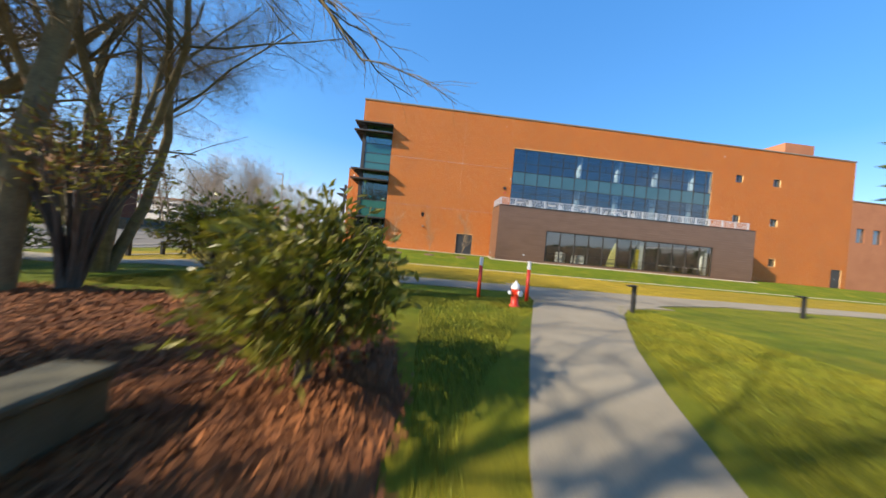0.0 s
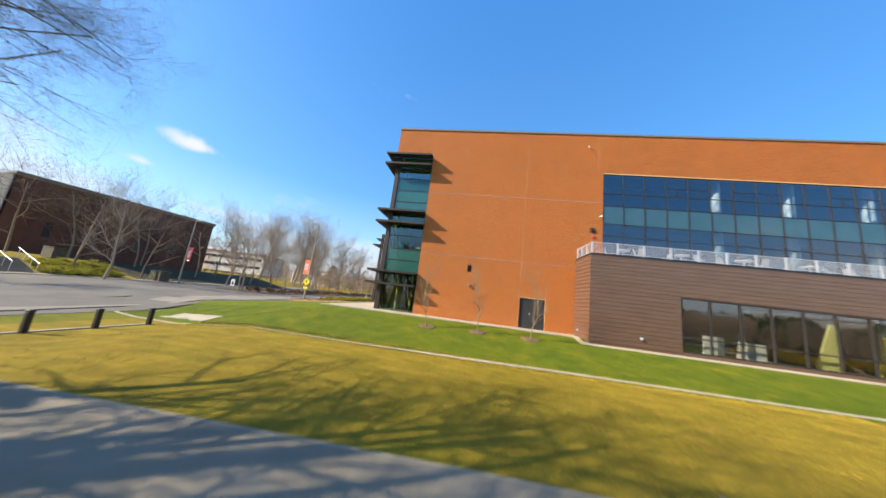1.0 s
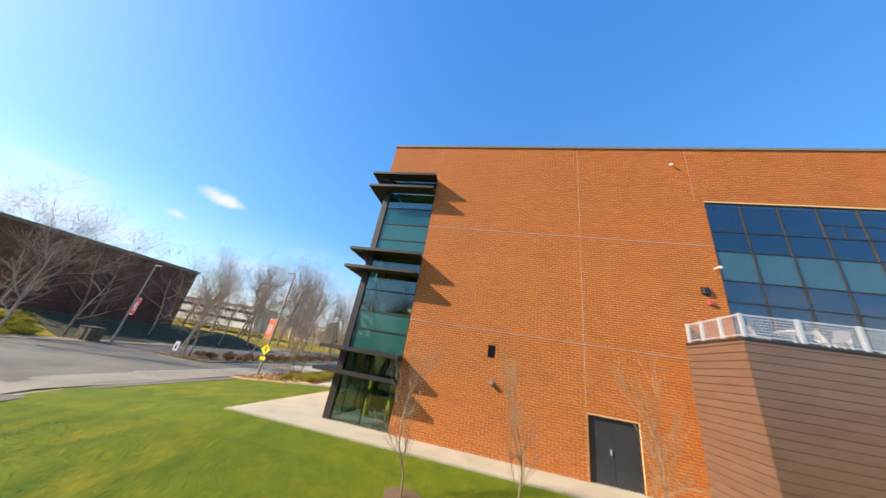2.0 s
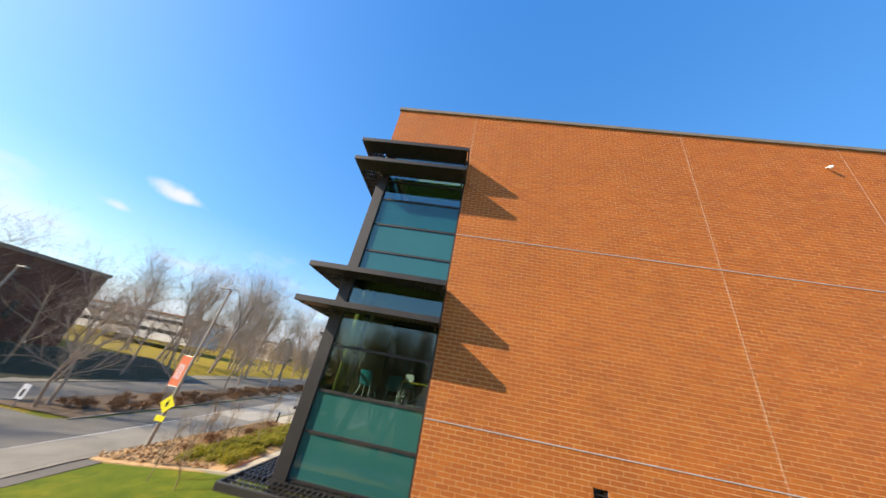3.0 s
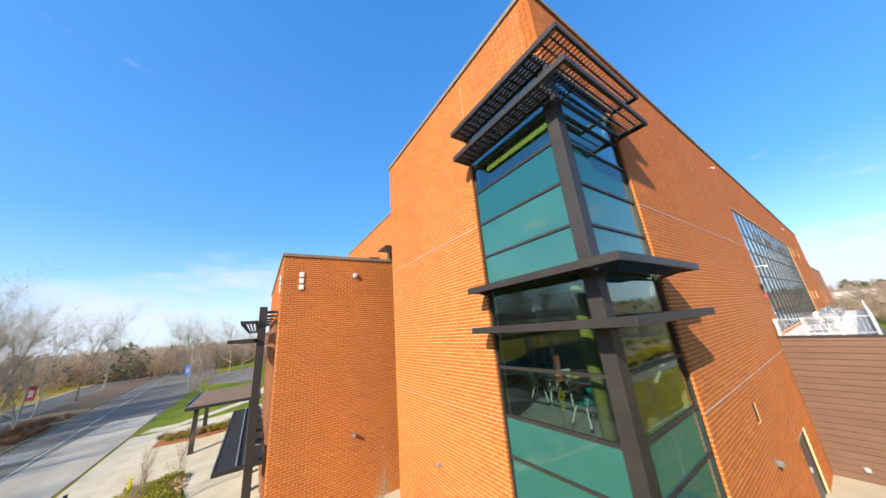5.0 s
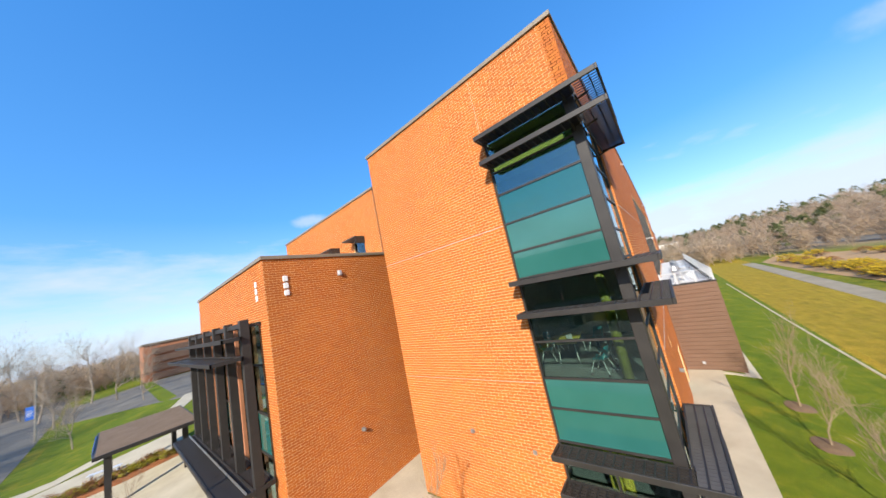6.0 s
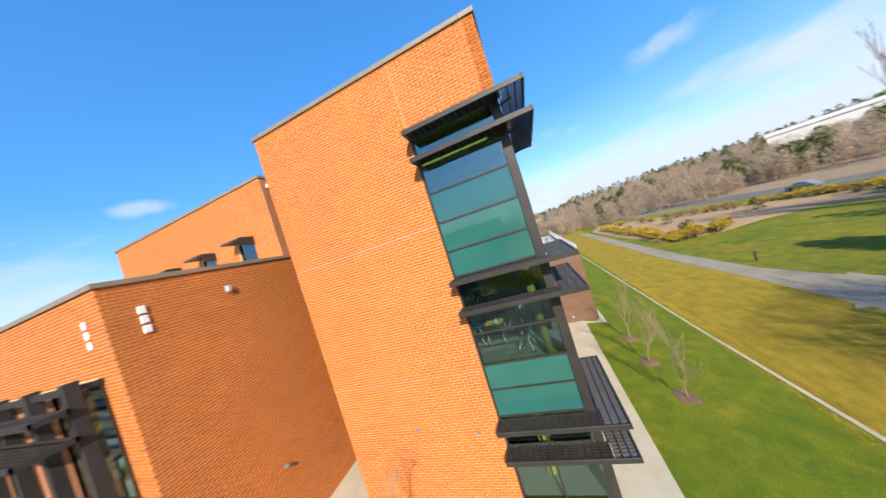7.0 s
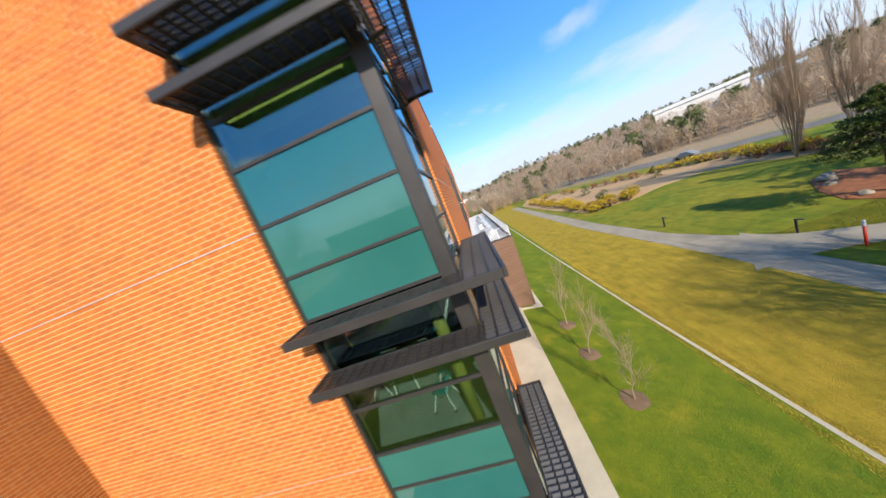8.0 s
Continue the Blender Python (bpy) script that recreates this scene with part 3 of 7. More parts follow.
def brick_rows(u0, u1, z0, z1, holes):
    """Rectangles (ua, ub, za, zb) of running-bond bricks over a wall, cut at the holes (ua, ub, za, zb)."""
    out = []
    k0 = math.floor(z0 / COURSE)
    for k in range(k0, math.ceil(z1 / COURSE)):
        za, zb = max(z0, k * COURSE), min(z1, (k + 1) * COURSE - JOINT)
        if zb - za < 0.02:
            continue
        free = [(u0, u1)]
        for ha, hb, hz0, hz1 in holes:
            if zb > hz0 + 0.01 and za < hz1 - 0.01:
                free = [s for a, b in free for s in ((a, min(b, ha)), (max(a, hb), b)) if s[1] - s[0] > 0.02]
        off = PITCH / 2 if k % 2 else 0.0
        for a, b in free:
            i = math.floor((a - off) / PITCH)
            while off + i * PITCH < b:
                ua, ub = max(a, off + i * PITCH), min(b, off + (i + 1) * PITCH - JOINT)
                if ub - ua > 0.025:
                    out.append((ua, ub, za, zb))
                i += 1
    return out


def brick_skin(wall, axis, plane, out_sign, u0, u1, z0, z1, holes, single=None, depth=0.007):
    """Bricks on a wall that faces -axis or +axis. single: the stretch (ua, ub, za, zb) whose whole bricks are pieces of their own."""
    rows = brick_rows(u0, u1, z0, z1, holes)
    rng = np.random.default_rng(int(abs(plane) * 10) + int(u1))
    verts, faces, lone_bricks = [], [], []
    for ua, ub, za, zb in rows:
        whole = ub - ua > PITCH - JOINT - 0.002 and zb - za > COURSE - JOINT - 0.002
        if single and whole and ua >= single[0] and ub <= single[1] and za >= single[2] and zb <= single[3]:
            lone_bricks.append((ua, za))
            continue
        p = plane + out_sign * rng.uniform(-0.0012, 0.002)
        q = plane - out_sign * depth
        n = len(verts)
        for w in (p, q):
            for u, z in ((ua, za), (ub, za), (ub, zb), (ua, zb)):
                verts.append((u, w, z) if axis == "y" else (w, u, z))
        flip = (axis == "y") == (out_sign < 0)
        for f in ((0, 1, 2, 3), (0, 4, 5, 1), (1, 5, 6, 2), (2, 6, 7, 3), (3, 7, 4, 0)):
            g = tuple(n + i for i in f)
            faces.append(g if flip else g[::-1])
    ob = new("brickwork", raw_mesh("brickwork", verts, faces, "brick"))
    ob.parent = wall
    tagged(ob, "orange running-bond bricks with pale mortar joints", kind="stuff")
    if lone_bricks:
        bm = bmesh.new()
        if axis == "y":
            box(bm, 0, PITCH - JOINT, min(0, -out_sign * depth), max(0, -out_sign * depth), 0, COURSE - JOINT)
        else:
            box(bm, min(0, -out_sign * depth), max(0, -out_sign * depth), 0, PITCH - JOINT, 0, COURSE - JOINT)
        me = mesh_of("brick", bm, "brick_single")
        for ua, za in lone_bricks[:300]:
            b = new("brick", me)
            b.parent = wall
            d = plane + out_sign * rng.uniform(-0.0012, 0.002)
            b.location = (ua, d, za) if axis == "y" else (d, ua, za)


def wall_mesh(axis, plane, inner, u0, u1, z0, z1, holes):
    """A wall with openings cut right through, one closed shell between plane and inner."""
    us = sorted(v for v in {u0, u1, *(h[0] for h in holes), *(h[1] for h in holes)} if u0 <= v <= u1)
    zs = sorted(v for v in {z0, z1, *(h[2] for h in holes), *(h[3] for h in holes)} if z0 <= v <= z1)
    bm, seen = bmesh.new(), {}

    def vert(i, j, w):
        if (i, j, w) not in seen:
            p = inner if w else plane
            seen[i, j, w] = bm.verts.new((us[i], p, zs[j]) if axis == "y" else (p, us[i], zs[j]))
        return seen[i, j, w]

    def solid(i, j):
        if not (0 <= i < len(us) - 1 and 0 <= j < len(zs) - 1):
            return False
        cu, cz = (us[i] + us[i + 1]) / 2, (zs[j] + zs[j + 1]) / 2
        return not any(h[0] < cu < h[1] and h[2] < cz < h[3] for h in holes)
    for i in range(len(us) - 1):
        for j in range(len(zs) - 1):
            if not solid(i, j):
                continue
            for w in (0, 1):
                bm.faces.new((vert(i, j, w), vert(i + 1, j, w), vert(i + 1, j + 1, w), vert(i, j + 1, w)))
            for di, dj, a, b in ((-1, 0, (i, j), (i, j + 1)), (1, 0, (i + 1, j), (i + 1, j + 1)), (0, -1, (i, j), (i + 1, j)), (0, 1, (i, j + 1), (i + 1, j + 1))):
                if not solid(i + di, j + dj):
                    bm.faces.new((vert(*a, 0), vert(*b, 0), vert(*b, 1), vert(*a, 1)))
    bmesh.ops.recalc_face_normals(bm, faces=bm.faces[:])
    return bm


BAY_TOP = 12.95
END = 58.4
DOOR = (10.91, 12.68, 0.0, 2.16)
WIN = (16.43, 40.0, 5.36, 12.1)
SMALL = [(42.95, 43.85, 11.25, 12.15), (47.75, 48.7, 11.25, 12.15), (42.95, 43.85, 6.55, 7.45), (47.75, 48.7, 6.55, 7.45), (48.0, 48.9, 1.85, 2.75)]
DOOR_B = (56.3, 57.7, 0.0, 2.2)
VENT = (6.93, 7.25, 3.6, 4.12)
south_holes = [(-1, BAY, -1, BAY_TOP), DOOR, WIN, *SMALL, DOOR_B, VENT]
bands = [(BAY, WIN[0] - 0.0, BAND_HI - 0.011, BAND_HI + 0.011), (BAY, 14.9, BAND_LO - 0.011, BAND_LO + 0.011)]
joints = [(10.845, 10.862, 0, ROOF), (BAY - 0.008, BAY + 0.008, BAY_TOP, ROOF), (16.05, 16.066, 12.1, ROOF)]
south_wall = part("south_wall", wall_mesh("y", 0.0045, 0.34, 0.0045, END, -0.3, ROOF - 0.1, south_holes), "mortar", building)
west_holes = [(-1, 2.995, -1, BAY_TOP)]
west_wall = part("west_wall", wall_mesh("x", 0.0045, 0.34, 0.34, 9.27, -0.3, ROOF - 0.1, west_holes), "mortar", building)
west_lintel = part("corner_lintel", boxes((0.0045, 0.3395, 0.0055, 0.3395, BAY_TOP, ROOF - 0.1)), "mortar", building)
north_return = part("north_wall", boxes((0.012, 2.2, 8.98, 9.266, -0.3, ROOF - 0.1)), "mortar", building)

# brick courses turned into the reveals of the bay
for axis in "yx":
    bm = bmesh.new()
    for k in range(int(BAY_TOP / 0.1006)):
        za, zb = k * 0.1006, k * 0.1006 + 0.085
        box(bm, *((BAY - 0.004, BAY + 0.02, 0.001, 0.17, za, zb) if axis == "y" else (0.001, 0.17, 2.991, 3.015, za, zb)))
    tagged(part("brick_reveal", bm, "brick", south_wall if axis == "y" else west_wall), kind="stuff")

# metal flashing bands and sealed movement joints
for a, b, z0, z1 in bands:
    part("flashing", boxes((a, b, -0.012, 0.006, z0, z1)), "band_metal", south_wall, "thin silver metal flashing line")
part("flashing", boxes((-0.012, 0.004, 2.995, 9.27, BAND_HI - 0.009, BAND_HI + 0.009)), "band_metal", west_wall)
part("flashing", boxes((-0.004, 0.006, 2.995, 9.27, BAND_LO - 0.005, BAND_LO + 0.005)), "band_metal", west_wall)
for a, b, z0, z1 in joints:
    part("movement_joint", boxes((a, b, -0.0005, 0.004, max(z0, 0), z1 - 0.1)), "sealant", south_wall, "pale sealed movement joint")
part("movement_joint", boxes((-0.0005, 0.004, 2.99, 3.004, BAY_TOP, ROOF - 0.1)), "sealant", west_wall)

# copings
part("coping", bevelled(-0.06, END + 0.06, -0.06, 0.42, ROOF - 0.12, ROOF + 0.03, 0.008), "coping_metal", building, "dark bronze metal roof coping")
part("coping", bevelled(-0.06, 0.42, 0.424, 9.33, ROOF - 0.12, ROOF + 0.03, 0.008), "coping_metal", building)
part("coping", bevelled(0.424, 2.5, 8.91, 9.33, ROOF - 0.12, ROOF + 0.026, 0.008), "coping_metal", building)
part("roof", boxes((0.3, END, 0.3, 8.97, ROOF - 0.7, ROOF - 0.5), (2.5, END, 8.97, 26, ROOF - 0.7, ROOF - 0.5)), "terrace_paver", building, "pale flat roof behind the parapet")
part("back_wall", boxes((END - 0.3, END, 0.345, 26, -0.3, ROOF - 0.1), (2.6, END, 25.7, 26, -0.3, ROOF - 0.1)), "mortar", building)

# floors and inner walls that close the rooms behind the glass
for z, nm in ((0.02, "floor_slab"), (4.62, "floor_slab"), (9.52, "floor_slab"), (14.2, "ceiling_slab")):
    part(nm, boxes((0.36, END - 0.35, 0.36, 8.9, z - 0.32, z)), "interior_floor", building, "grey carpeted concrete floor slab")
part("inner_wall", boxes((6.2, 6.35, 0.36, 8.9, 0.03, 14)), "interior_wall", building, "plain painted inner wall")
part("inner_wall", boxes((14.0, 14.15, 0.36, 8.9, 0.03, 14)), "interior_wall", building)
part("inner_wall", boxes((0.36, 6.2, 6.4, 6.55, 0.03, 14)), "interior_unlit", building)
part("inner_wall", boxes((14.2, 50, 6.0, 6.15, 0.03, 14)), "interior_unlit", building)
part("inner_wall", boxes((50, 50.15, 0.36, 8.9, 0.03, 14)), "interior_wall", building)
for z in (8.05, 12.9):
    part("ceiling_panel", boxes((0.45, 6.15, 0.45, 6.35, z, z + 0.05)), "soffit", building, "olive-yellow ceiling panel inside the bay")
part("bulkhead", boxes((1.05, 3.6, 0.42, 0.5, 11.3, 12.89), (1.05, 1.13, 0.5, 3.4, 11.6, 12.89)), "soffit", building, "olive-yellow bulkhead behind the top panes")

# the lower wing with the tall entrance glazing
LOW, LX, LY = 10.95, -4.41, 11.54
glazing = (12.75, 24.0, -0.5, 8.4)
low_south = part("south_wall", boxes((LX + 0.0045, 3.4, LY + 0.0045, LY + 0.3, -0.4, LOW - 0.1)), "mortar", building)
low_west = part("west_wall", wall_mesh("x", LX + 0.0045, LX + 0.3, LY + 0.3, 24.9, -0.4, LOW - 0.1, [glazing]), "mortar", building)
part("back_wall", boxes((LX + 0.05, 3.4, 24.6, 24.9, -0.4, LOW - 0.1)), "mortar", building)
part("roof", boxes((LX + 0.2, 3.4, LY + 0.2, 24.6, LOW - 0.5, LOW - 0.3)), "terrace_paver", building)
part("coping", bevelled(LX - 0.06, 3.4, LY - 0.06, LY + 0.36, LOW - 0.12, LOW + 0.03, 0.008), "coping_metal", building)
part("coping", bevelled(LX - 0.06, LX + 0.36, LY + 0.364, 24.96, LOW - 0.12, LOW + 0.03, 0.008), "coping_metal", building)
part("floor_slab", boxes((LX + 0.32, 3.3, LY + 0.32, 24.5, -0.3, 0.02), (LX + 1.2, 3.3, LY + 0.32, 24.5, 4.3, 4.62)), "interior_floor", building)
part("inner_wall", boxes((0.8, 0.95, LY + 0.32, 24.5, 0.03, LOW - 0.5)), "interior_wall", building)

# the set-back upper storey behind it, with its small hooded windows
UX, UY, UE, UH = 2.2, 12.1, 25.9, 15.35
up_win = [(13.75, 15.0, 11.0, 12.5), (16.9, 18.15, 11.0, 12.5), (20.1, 21.35, 11.0, 12.5), (23.2, 24.4, 11.0, 12.5)]
up_west = part("west_wall", wall_mesh("x", UX + 0.0045, UX + 0.3, UY, UE, LOW - 0.4, UH - 0.1, up_win), "mortar", building)
part("south_wall", boxes((UX + 0.012, 3.6, UY - 0.005, UY + 0.29, LOW - 0.4, UH - 0.1)), "far_brick", building)
part("north_wall", boxes((UX + 0.02, 3.6, UE - 0.3, UE - 0.005, LOW - 0.4, UH - 0.1)), "far_brick", building)
part("coping", bevelled(UX - 0.06, UX + 0.36, UY - 0.06, UE + 0.06, UH - 0.12, UH + 0.02, 0.008), "coping_metal", building)
part("inner_wall", boxes((3.6, 3.7, UY, UE, LOW - 0.4, UH - 0.3)), "interior_unlit", building)

# east end: plant storey and lower wing
part("plant_storey", boxes((53.4, 57.6, 3.2, 20, ROOF, 18.4)), "far_brick", building, "sunlit brick roof storey set back from the parapet")
part("east_wing_wall", wall_mesh("y", 0.02, 0.4, END + 0.02, 78, -0.3, 10.7, [(59.3, 60.4, 5.7, 7.45), (61.6, 62.7, 5.7, 7.45), (65, 66.1, 5.7, 7.45)]), "far_brick", building, "lower brick wing with small windows")
part("east_wing_roof", boxes((END + 0.02, 78, 0.42, 20, 10.3, 10.55), (END + 0.02, 78, 19.7, 20, -0.3, 10.3), (77.7, 78, 0.42, 19.7, -0.3, 10.3)), "terrace_paver", building)
part("coping", bevelled(END + 0.07, 78.1, -0.04, 0.46, 10.62, 10.75, 0.008), "coping_metal", building)


def pane_window(u0, u1, z0, z1, axis, plane, cols, rows, glass, parent, sink=0.12, bar=0.06, deep=0.12):
    """A framed window: frame, bars and each pane as parts. rows: list of inner heights; cols: list of inner bar places."""
    win = new("window")
    win.parent = parent
    us, zs = [u0, *cols, u1], [z0, *rows, z1]

    def place(a, b, c, d, lo, hi):
        return (a, b, plane + lo, plane + hi, c, d) if axis == "y" else (plane + lo, plane + hi, a, b, c, d)
    fr = [place(u0, u0 + bar, z0, z1, sink - deep / 2, sink + deep / 2), place(u1 - bar, u1, z0, z1, sink - deep / 2, sink + deep / 2),
          place(u0 + bar, u1 - bar, z0, z0 + bar, sink - deep / 2, sink + deep / 2), place(u0 + bar, u1 - bar, z1 - bar, z1, sink - deep / 2, sink + deep / 2)]
    part("window_frame", boxes(*fr), "bronze_metal", win)
    for c in cols:
        part("mullion", boxes(place(c - bar / 2, c + bar / 2, z0 + bar, z1 - bar, sink - deep / 2 - 0.01, sink + deep / 2)), "bronze_metal", win)
    for r in rows:
        part("transom", boxes(place(u0 + bar, u1 - bar, r - bar / 2, r + bar / 2, sink - deep / 2 + 0.004, sink + deep / 2 - 0.004)), "bronze_metal", win)
    for i in range(len(us) - 1):
        for j in range(len(zs) - 1):
            g = glass(i, j)
            p = part("pane", boxes(place(us[i] + 0.02, us[i + 1] - 0.02, zs[j] + 0.02, zs[j + 1] - 0.02, sink - 0.008, sink + 0.008)), g, win)
            if g.startswith("glass"):
                p.visible_shadow = False
    return win


# the large window over the annex
big_cols = [WIN[0] + 1.4275 * k for k in range(1, 17)]
pane_window(*WIN, "y", 0.0, big_cols, [6.35, 7.26, 8.2, 9.58, 10.56], lambda i, j: "spandrel_far" if j == 3 else "glass_blue", building, sink=0.07, bar=0.05, deep=0.07)
vents = new("window")
vents.parent = building
for k in (3, 4, 6, 7, 10, 11, 13):
    a = WIN[0] + 1.4275 * k
    part("vent_sash", boxes((a + 0.03, a + 1.4, 0.045, 0.085, 11.17, 11.21), (a + 0.69, a + 0.73, 0.045, 0.085, 10.59, 11.17)), "bronze_metal", vents)
for s in SMALL:
    pane_window(*s, "y", 0.0, [(s[0] + s[1]) / 2], [], lambda i, j: "glass_blue", building, sink=0.16, bar=0.05)
for s in ((59.3, 60.4, 5.7, 7.45), (61.6, 62.7, 5.7, 7.45), (65, 66.1, 5.7, 7.45)):
    pane_window(*s, "y", 0.0, [], [], lambda i, j: "glass_blue", building, sink=0.16, bar=0.05)
for s in up_win:
    w = pane_window(*s, "x", UX, [], [], lambda i, j: "glass_blue", building, sink=0.14, bar=0.06)
    part("hood", boxes((UX - 0.75, UX + 0.02, s[0] - 0.12, s[1] + 0.12, s[3] + 0.0, s[3] + 0.09), (UX - 0.68, UX + 0.0, s[0] - 0.1, s[0] - 0.04, s[3] - 0.35, s[3])), "bronze_metal", w, "dark metal sun hood")

# doors
for d, nm in ((DOOR, "dark double service door in the brick wall"), (DOOR_B, "brown service door")):
    door = new("door")
    door.parent = building
    tagged(door, nm)
    part("door_frame", boxes((d[0], d[0] + 0.07, 0.06, 0.2, 0.0, d[3]), (d[1] - 0.07, d[1], 0.06, 0.2, 0.0, d[3]), (d[0] + 0.07, d[1] - 0.07, 0.06, 0.2, d[3] - 0.07, d[3])), "bronze_metal", door)
    mid = (d[0] + d[1]) / 2
    part("door_leaf", boxes((d[0] + 0.075, mid - 0.004, 0.1, 0.15, 0.02, d[3] - 0.075)), "dark_door", door)
    part("door_leaf", boxes((mid + 0.004, d[1] - 0.075, 0.1, 0.15, 0.02, d[3] - 0.075)), "dark_door", door)
    part("handle", boxes((mid - 0.14, mid - 0.1, 0.05, 0.1, 0.98, 1.14)), "galvanised", door, "steel lever handle")

# ---------------------------------------------------------------- corner bay: post, glass, spandrels
bay = thing("corner_bay", "glazed corner bay with dark bronze post, teal spandrels and clear panes", "curtain wall")
part("post", bevelled(0.06, 0.40, 0.02, 0.30, 0.0, BAY_TOP, 0.012), "bronze_metal", bay, "dark bronze steel corner post")
KIND = ["glass_clear", "spandrel", "spandrel", "glass_clear", "glass_clear", "spandrel", "spandrel", "glass_teal", "glass_bay", "glass_bay"]
LEVELS = [0.03, 3.05, 3.98, 4.85, 5.93, 7.95, 8.82, 9.8, 10.82, 11.62, 12.9]
for a, b, k in zip(LEVELS, LEVELS[1:], KIND):
    for s in (boxes((0.36, BAY - 0.03, 0.105, 0.125, a + 0.02, b - 0.02)), boxes((0.105, 0.125, 0.28, 2.965, a + 0.02, b - 0.02))):
        p = part("pane" if k != "spandrel" else "spandrel_panel", s, k, bay, "" if k != "spandrel" else "opaque teal spandrel glass")
        if k != "spandrel":
            p.visible_shadow = False
for z in LEVELS:
    part("transom", boxes((0.401, BAY - 0.05, 0.075, 0.16, z - 0.03, z + 0.03)), "bronze_metal", bay)
    part("transom", boxes((0.075, 0.16, 0.301, 2.945, z - 0.03, z + 0.03)), "bronze_metal", bay)
part("jamb", boxes((BAY - 0.055, BAY - 0.002, 0.06, 0.2, 0.0, BAY_TOP)), "bronze_metal", bay)
part("jamb", boxes((0.06, 0.2, 2.94, 2.992, 0.0, BAY_TOP)), "bronze_metal", bay)
part("mullion", boxes((1.75, 1.81, 0.08, 0.15, 0.06, 2.98)), "bronze_metal", bay)
part("mullion", boxes((0.08, 0.15, 1.6, 1.66, 0.06, 2.98)), "bronze_metal", bay)


def sun_shade(z, name_label):
    """An L-shaped louvred sun shade round the corner: edge fascias, blades, and brackets."""
    sh = thing("sun_shade", name_label, "sun shade", group="sun shades of the corner bay")
    o, i, t = -0.70, -0.03, 0.15
    xo, yo = -0.65, -0.74
    part("fascia", bevelled(xo, 3.18, yo, yo + 0.06, z - t, z, 0.008), "bronze_metal", sh)
    part("fascia", bevelled(xo, xo + 0.06, yo + 0.062, 2.99, z - t, z, 0.008), "bronze_metal", sh)
    part("end_plate", boxes((3.13, 3.178, yo + 0.064, -0.02, z - t + 0.01, z - 0.005)), "bronze_metal", sh)
    part("end_plate", boxes((xo + 0.064, -0.02, 2.94, 2.988, z - t + 0.01, z - 0.005)), "bronze_metal", sh)
    part("back_rail", boxes((0.03, 3.12, -0.06, -0.022, z - t + 0.02, z - 0.01)), "bronze_metal", sh)
    part("back_rail", boxes((-0.06, -0.022, 0.03, 2.93, z - t + 0.02, z - 0.01)), "bronze_metal", sh)
    for k in range(29):
        x = xo + 0.075 + k * 0.13
        if x < 2.96:
            bm = boxes((x, x + 0.014, yo + 0.064, -0.065 if x > -0.02 else -0.1, z - t + 0.02, z - 0.02))
            for v in bm.verts:
                if v.co.z > z - t / 2:
                    v.co.x += 0.14
            part("blade", bm, "louvre_blade", sh)
    for k in range(15):
        y = yo + 0.72 + k * 0.213
        if y < 2.9:
            part("blade", boxes((xo + 0.064, -0.065, y, y + 0.035, z - t + 0.012, z - 0.012)), "shade_slat", sh)
    for k in range(5):
        o = 0.12 + k * 0.105
        if k in (1, 3):
            part("rib", boxes((xo + 0.07, 3.1, yo + o, yo + o + 0.03, z - 0.05, z - 0.014)), "shade_slat", sh)
        part("rib", boxes((xo + o, xo + o + 0.03, yo + 0.66, 2.9, z - 0.118, z - 0.016)), "shade_slat", sh)
    for a, b in (((0.2, -0.36), (0.2, 0.08)), ((3.05, -0.36), (3.05, 0.08)), ((-0.34, 0.2), (0.08, 0.2)), ((-0.34, 2.86), (0.08, 2.86))):
        bm = bmesh.new()
        rod(bm, (*a, z - t + 0.02), (*b, z - t - 0.07), 0.028, n=8)
        part("bracket", bm, "bronze_metal", sh)
    return sh


for z in (12.78, 11.91, 7.92, 6.94, 3.04, 2.08):
    sun_shade(z, "dark bronze louvred sun shade wrapping the bay corner")

# ---------------------------------------------------------------- annex with its roof terrace
AX0, AX1, AY, AH = 14.63, 42.5, -2.7, 5.3
AW = (19.65, 37.8, 0.05, 3.12)
annex = thing("annex", "single-storey annex clad in brown horizontal metal siding", "building")
part("front_wall", wall_mesh("y", AY + 0.03, AY + 0.25, AX0 + 0.02, AX1 - 0.02, -0.2, AH - 0.06, [AW]), "siding", annex)
part("side_wall", boxes((AX0 + 0.03, AX0 + 0.25, AY + 0.25, -0.005, -0.2, AH - 0.06)), "siding", annex)
part("side_wall", boxes((AX1 - 0.25, AX1 - 0.03, AY + 0.25, -0.005, -0.2, AH - 0.06)), "siding", annex)
part("roof", boxes((AX0 + 0.1, AX1 - 0.1, AY + 0.1, -0.01, AH - 0.3, AH - 0.08)), "terrace_paver", annex, "pale paved roof terrace")
part("coping", boxes((AX0 - 0.02, AX1 + 0.02, AY - 0.03, AY + 0.2, AH - 0.05, AH + 0.03), (AX0 - 0.02, AX0 + 0.2, AY + 0.2, -0.02, AH - 0.05, AH + 0.03)), "bronze_metal", annex)
zb = 0.02
row = 0
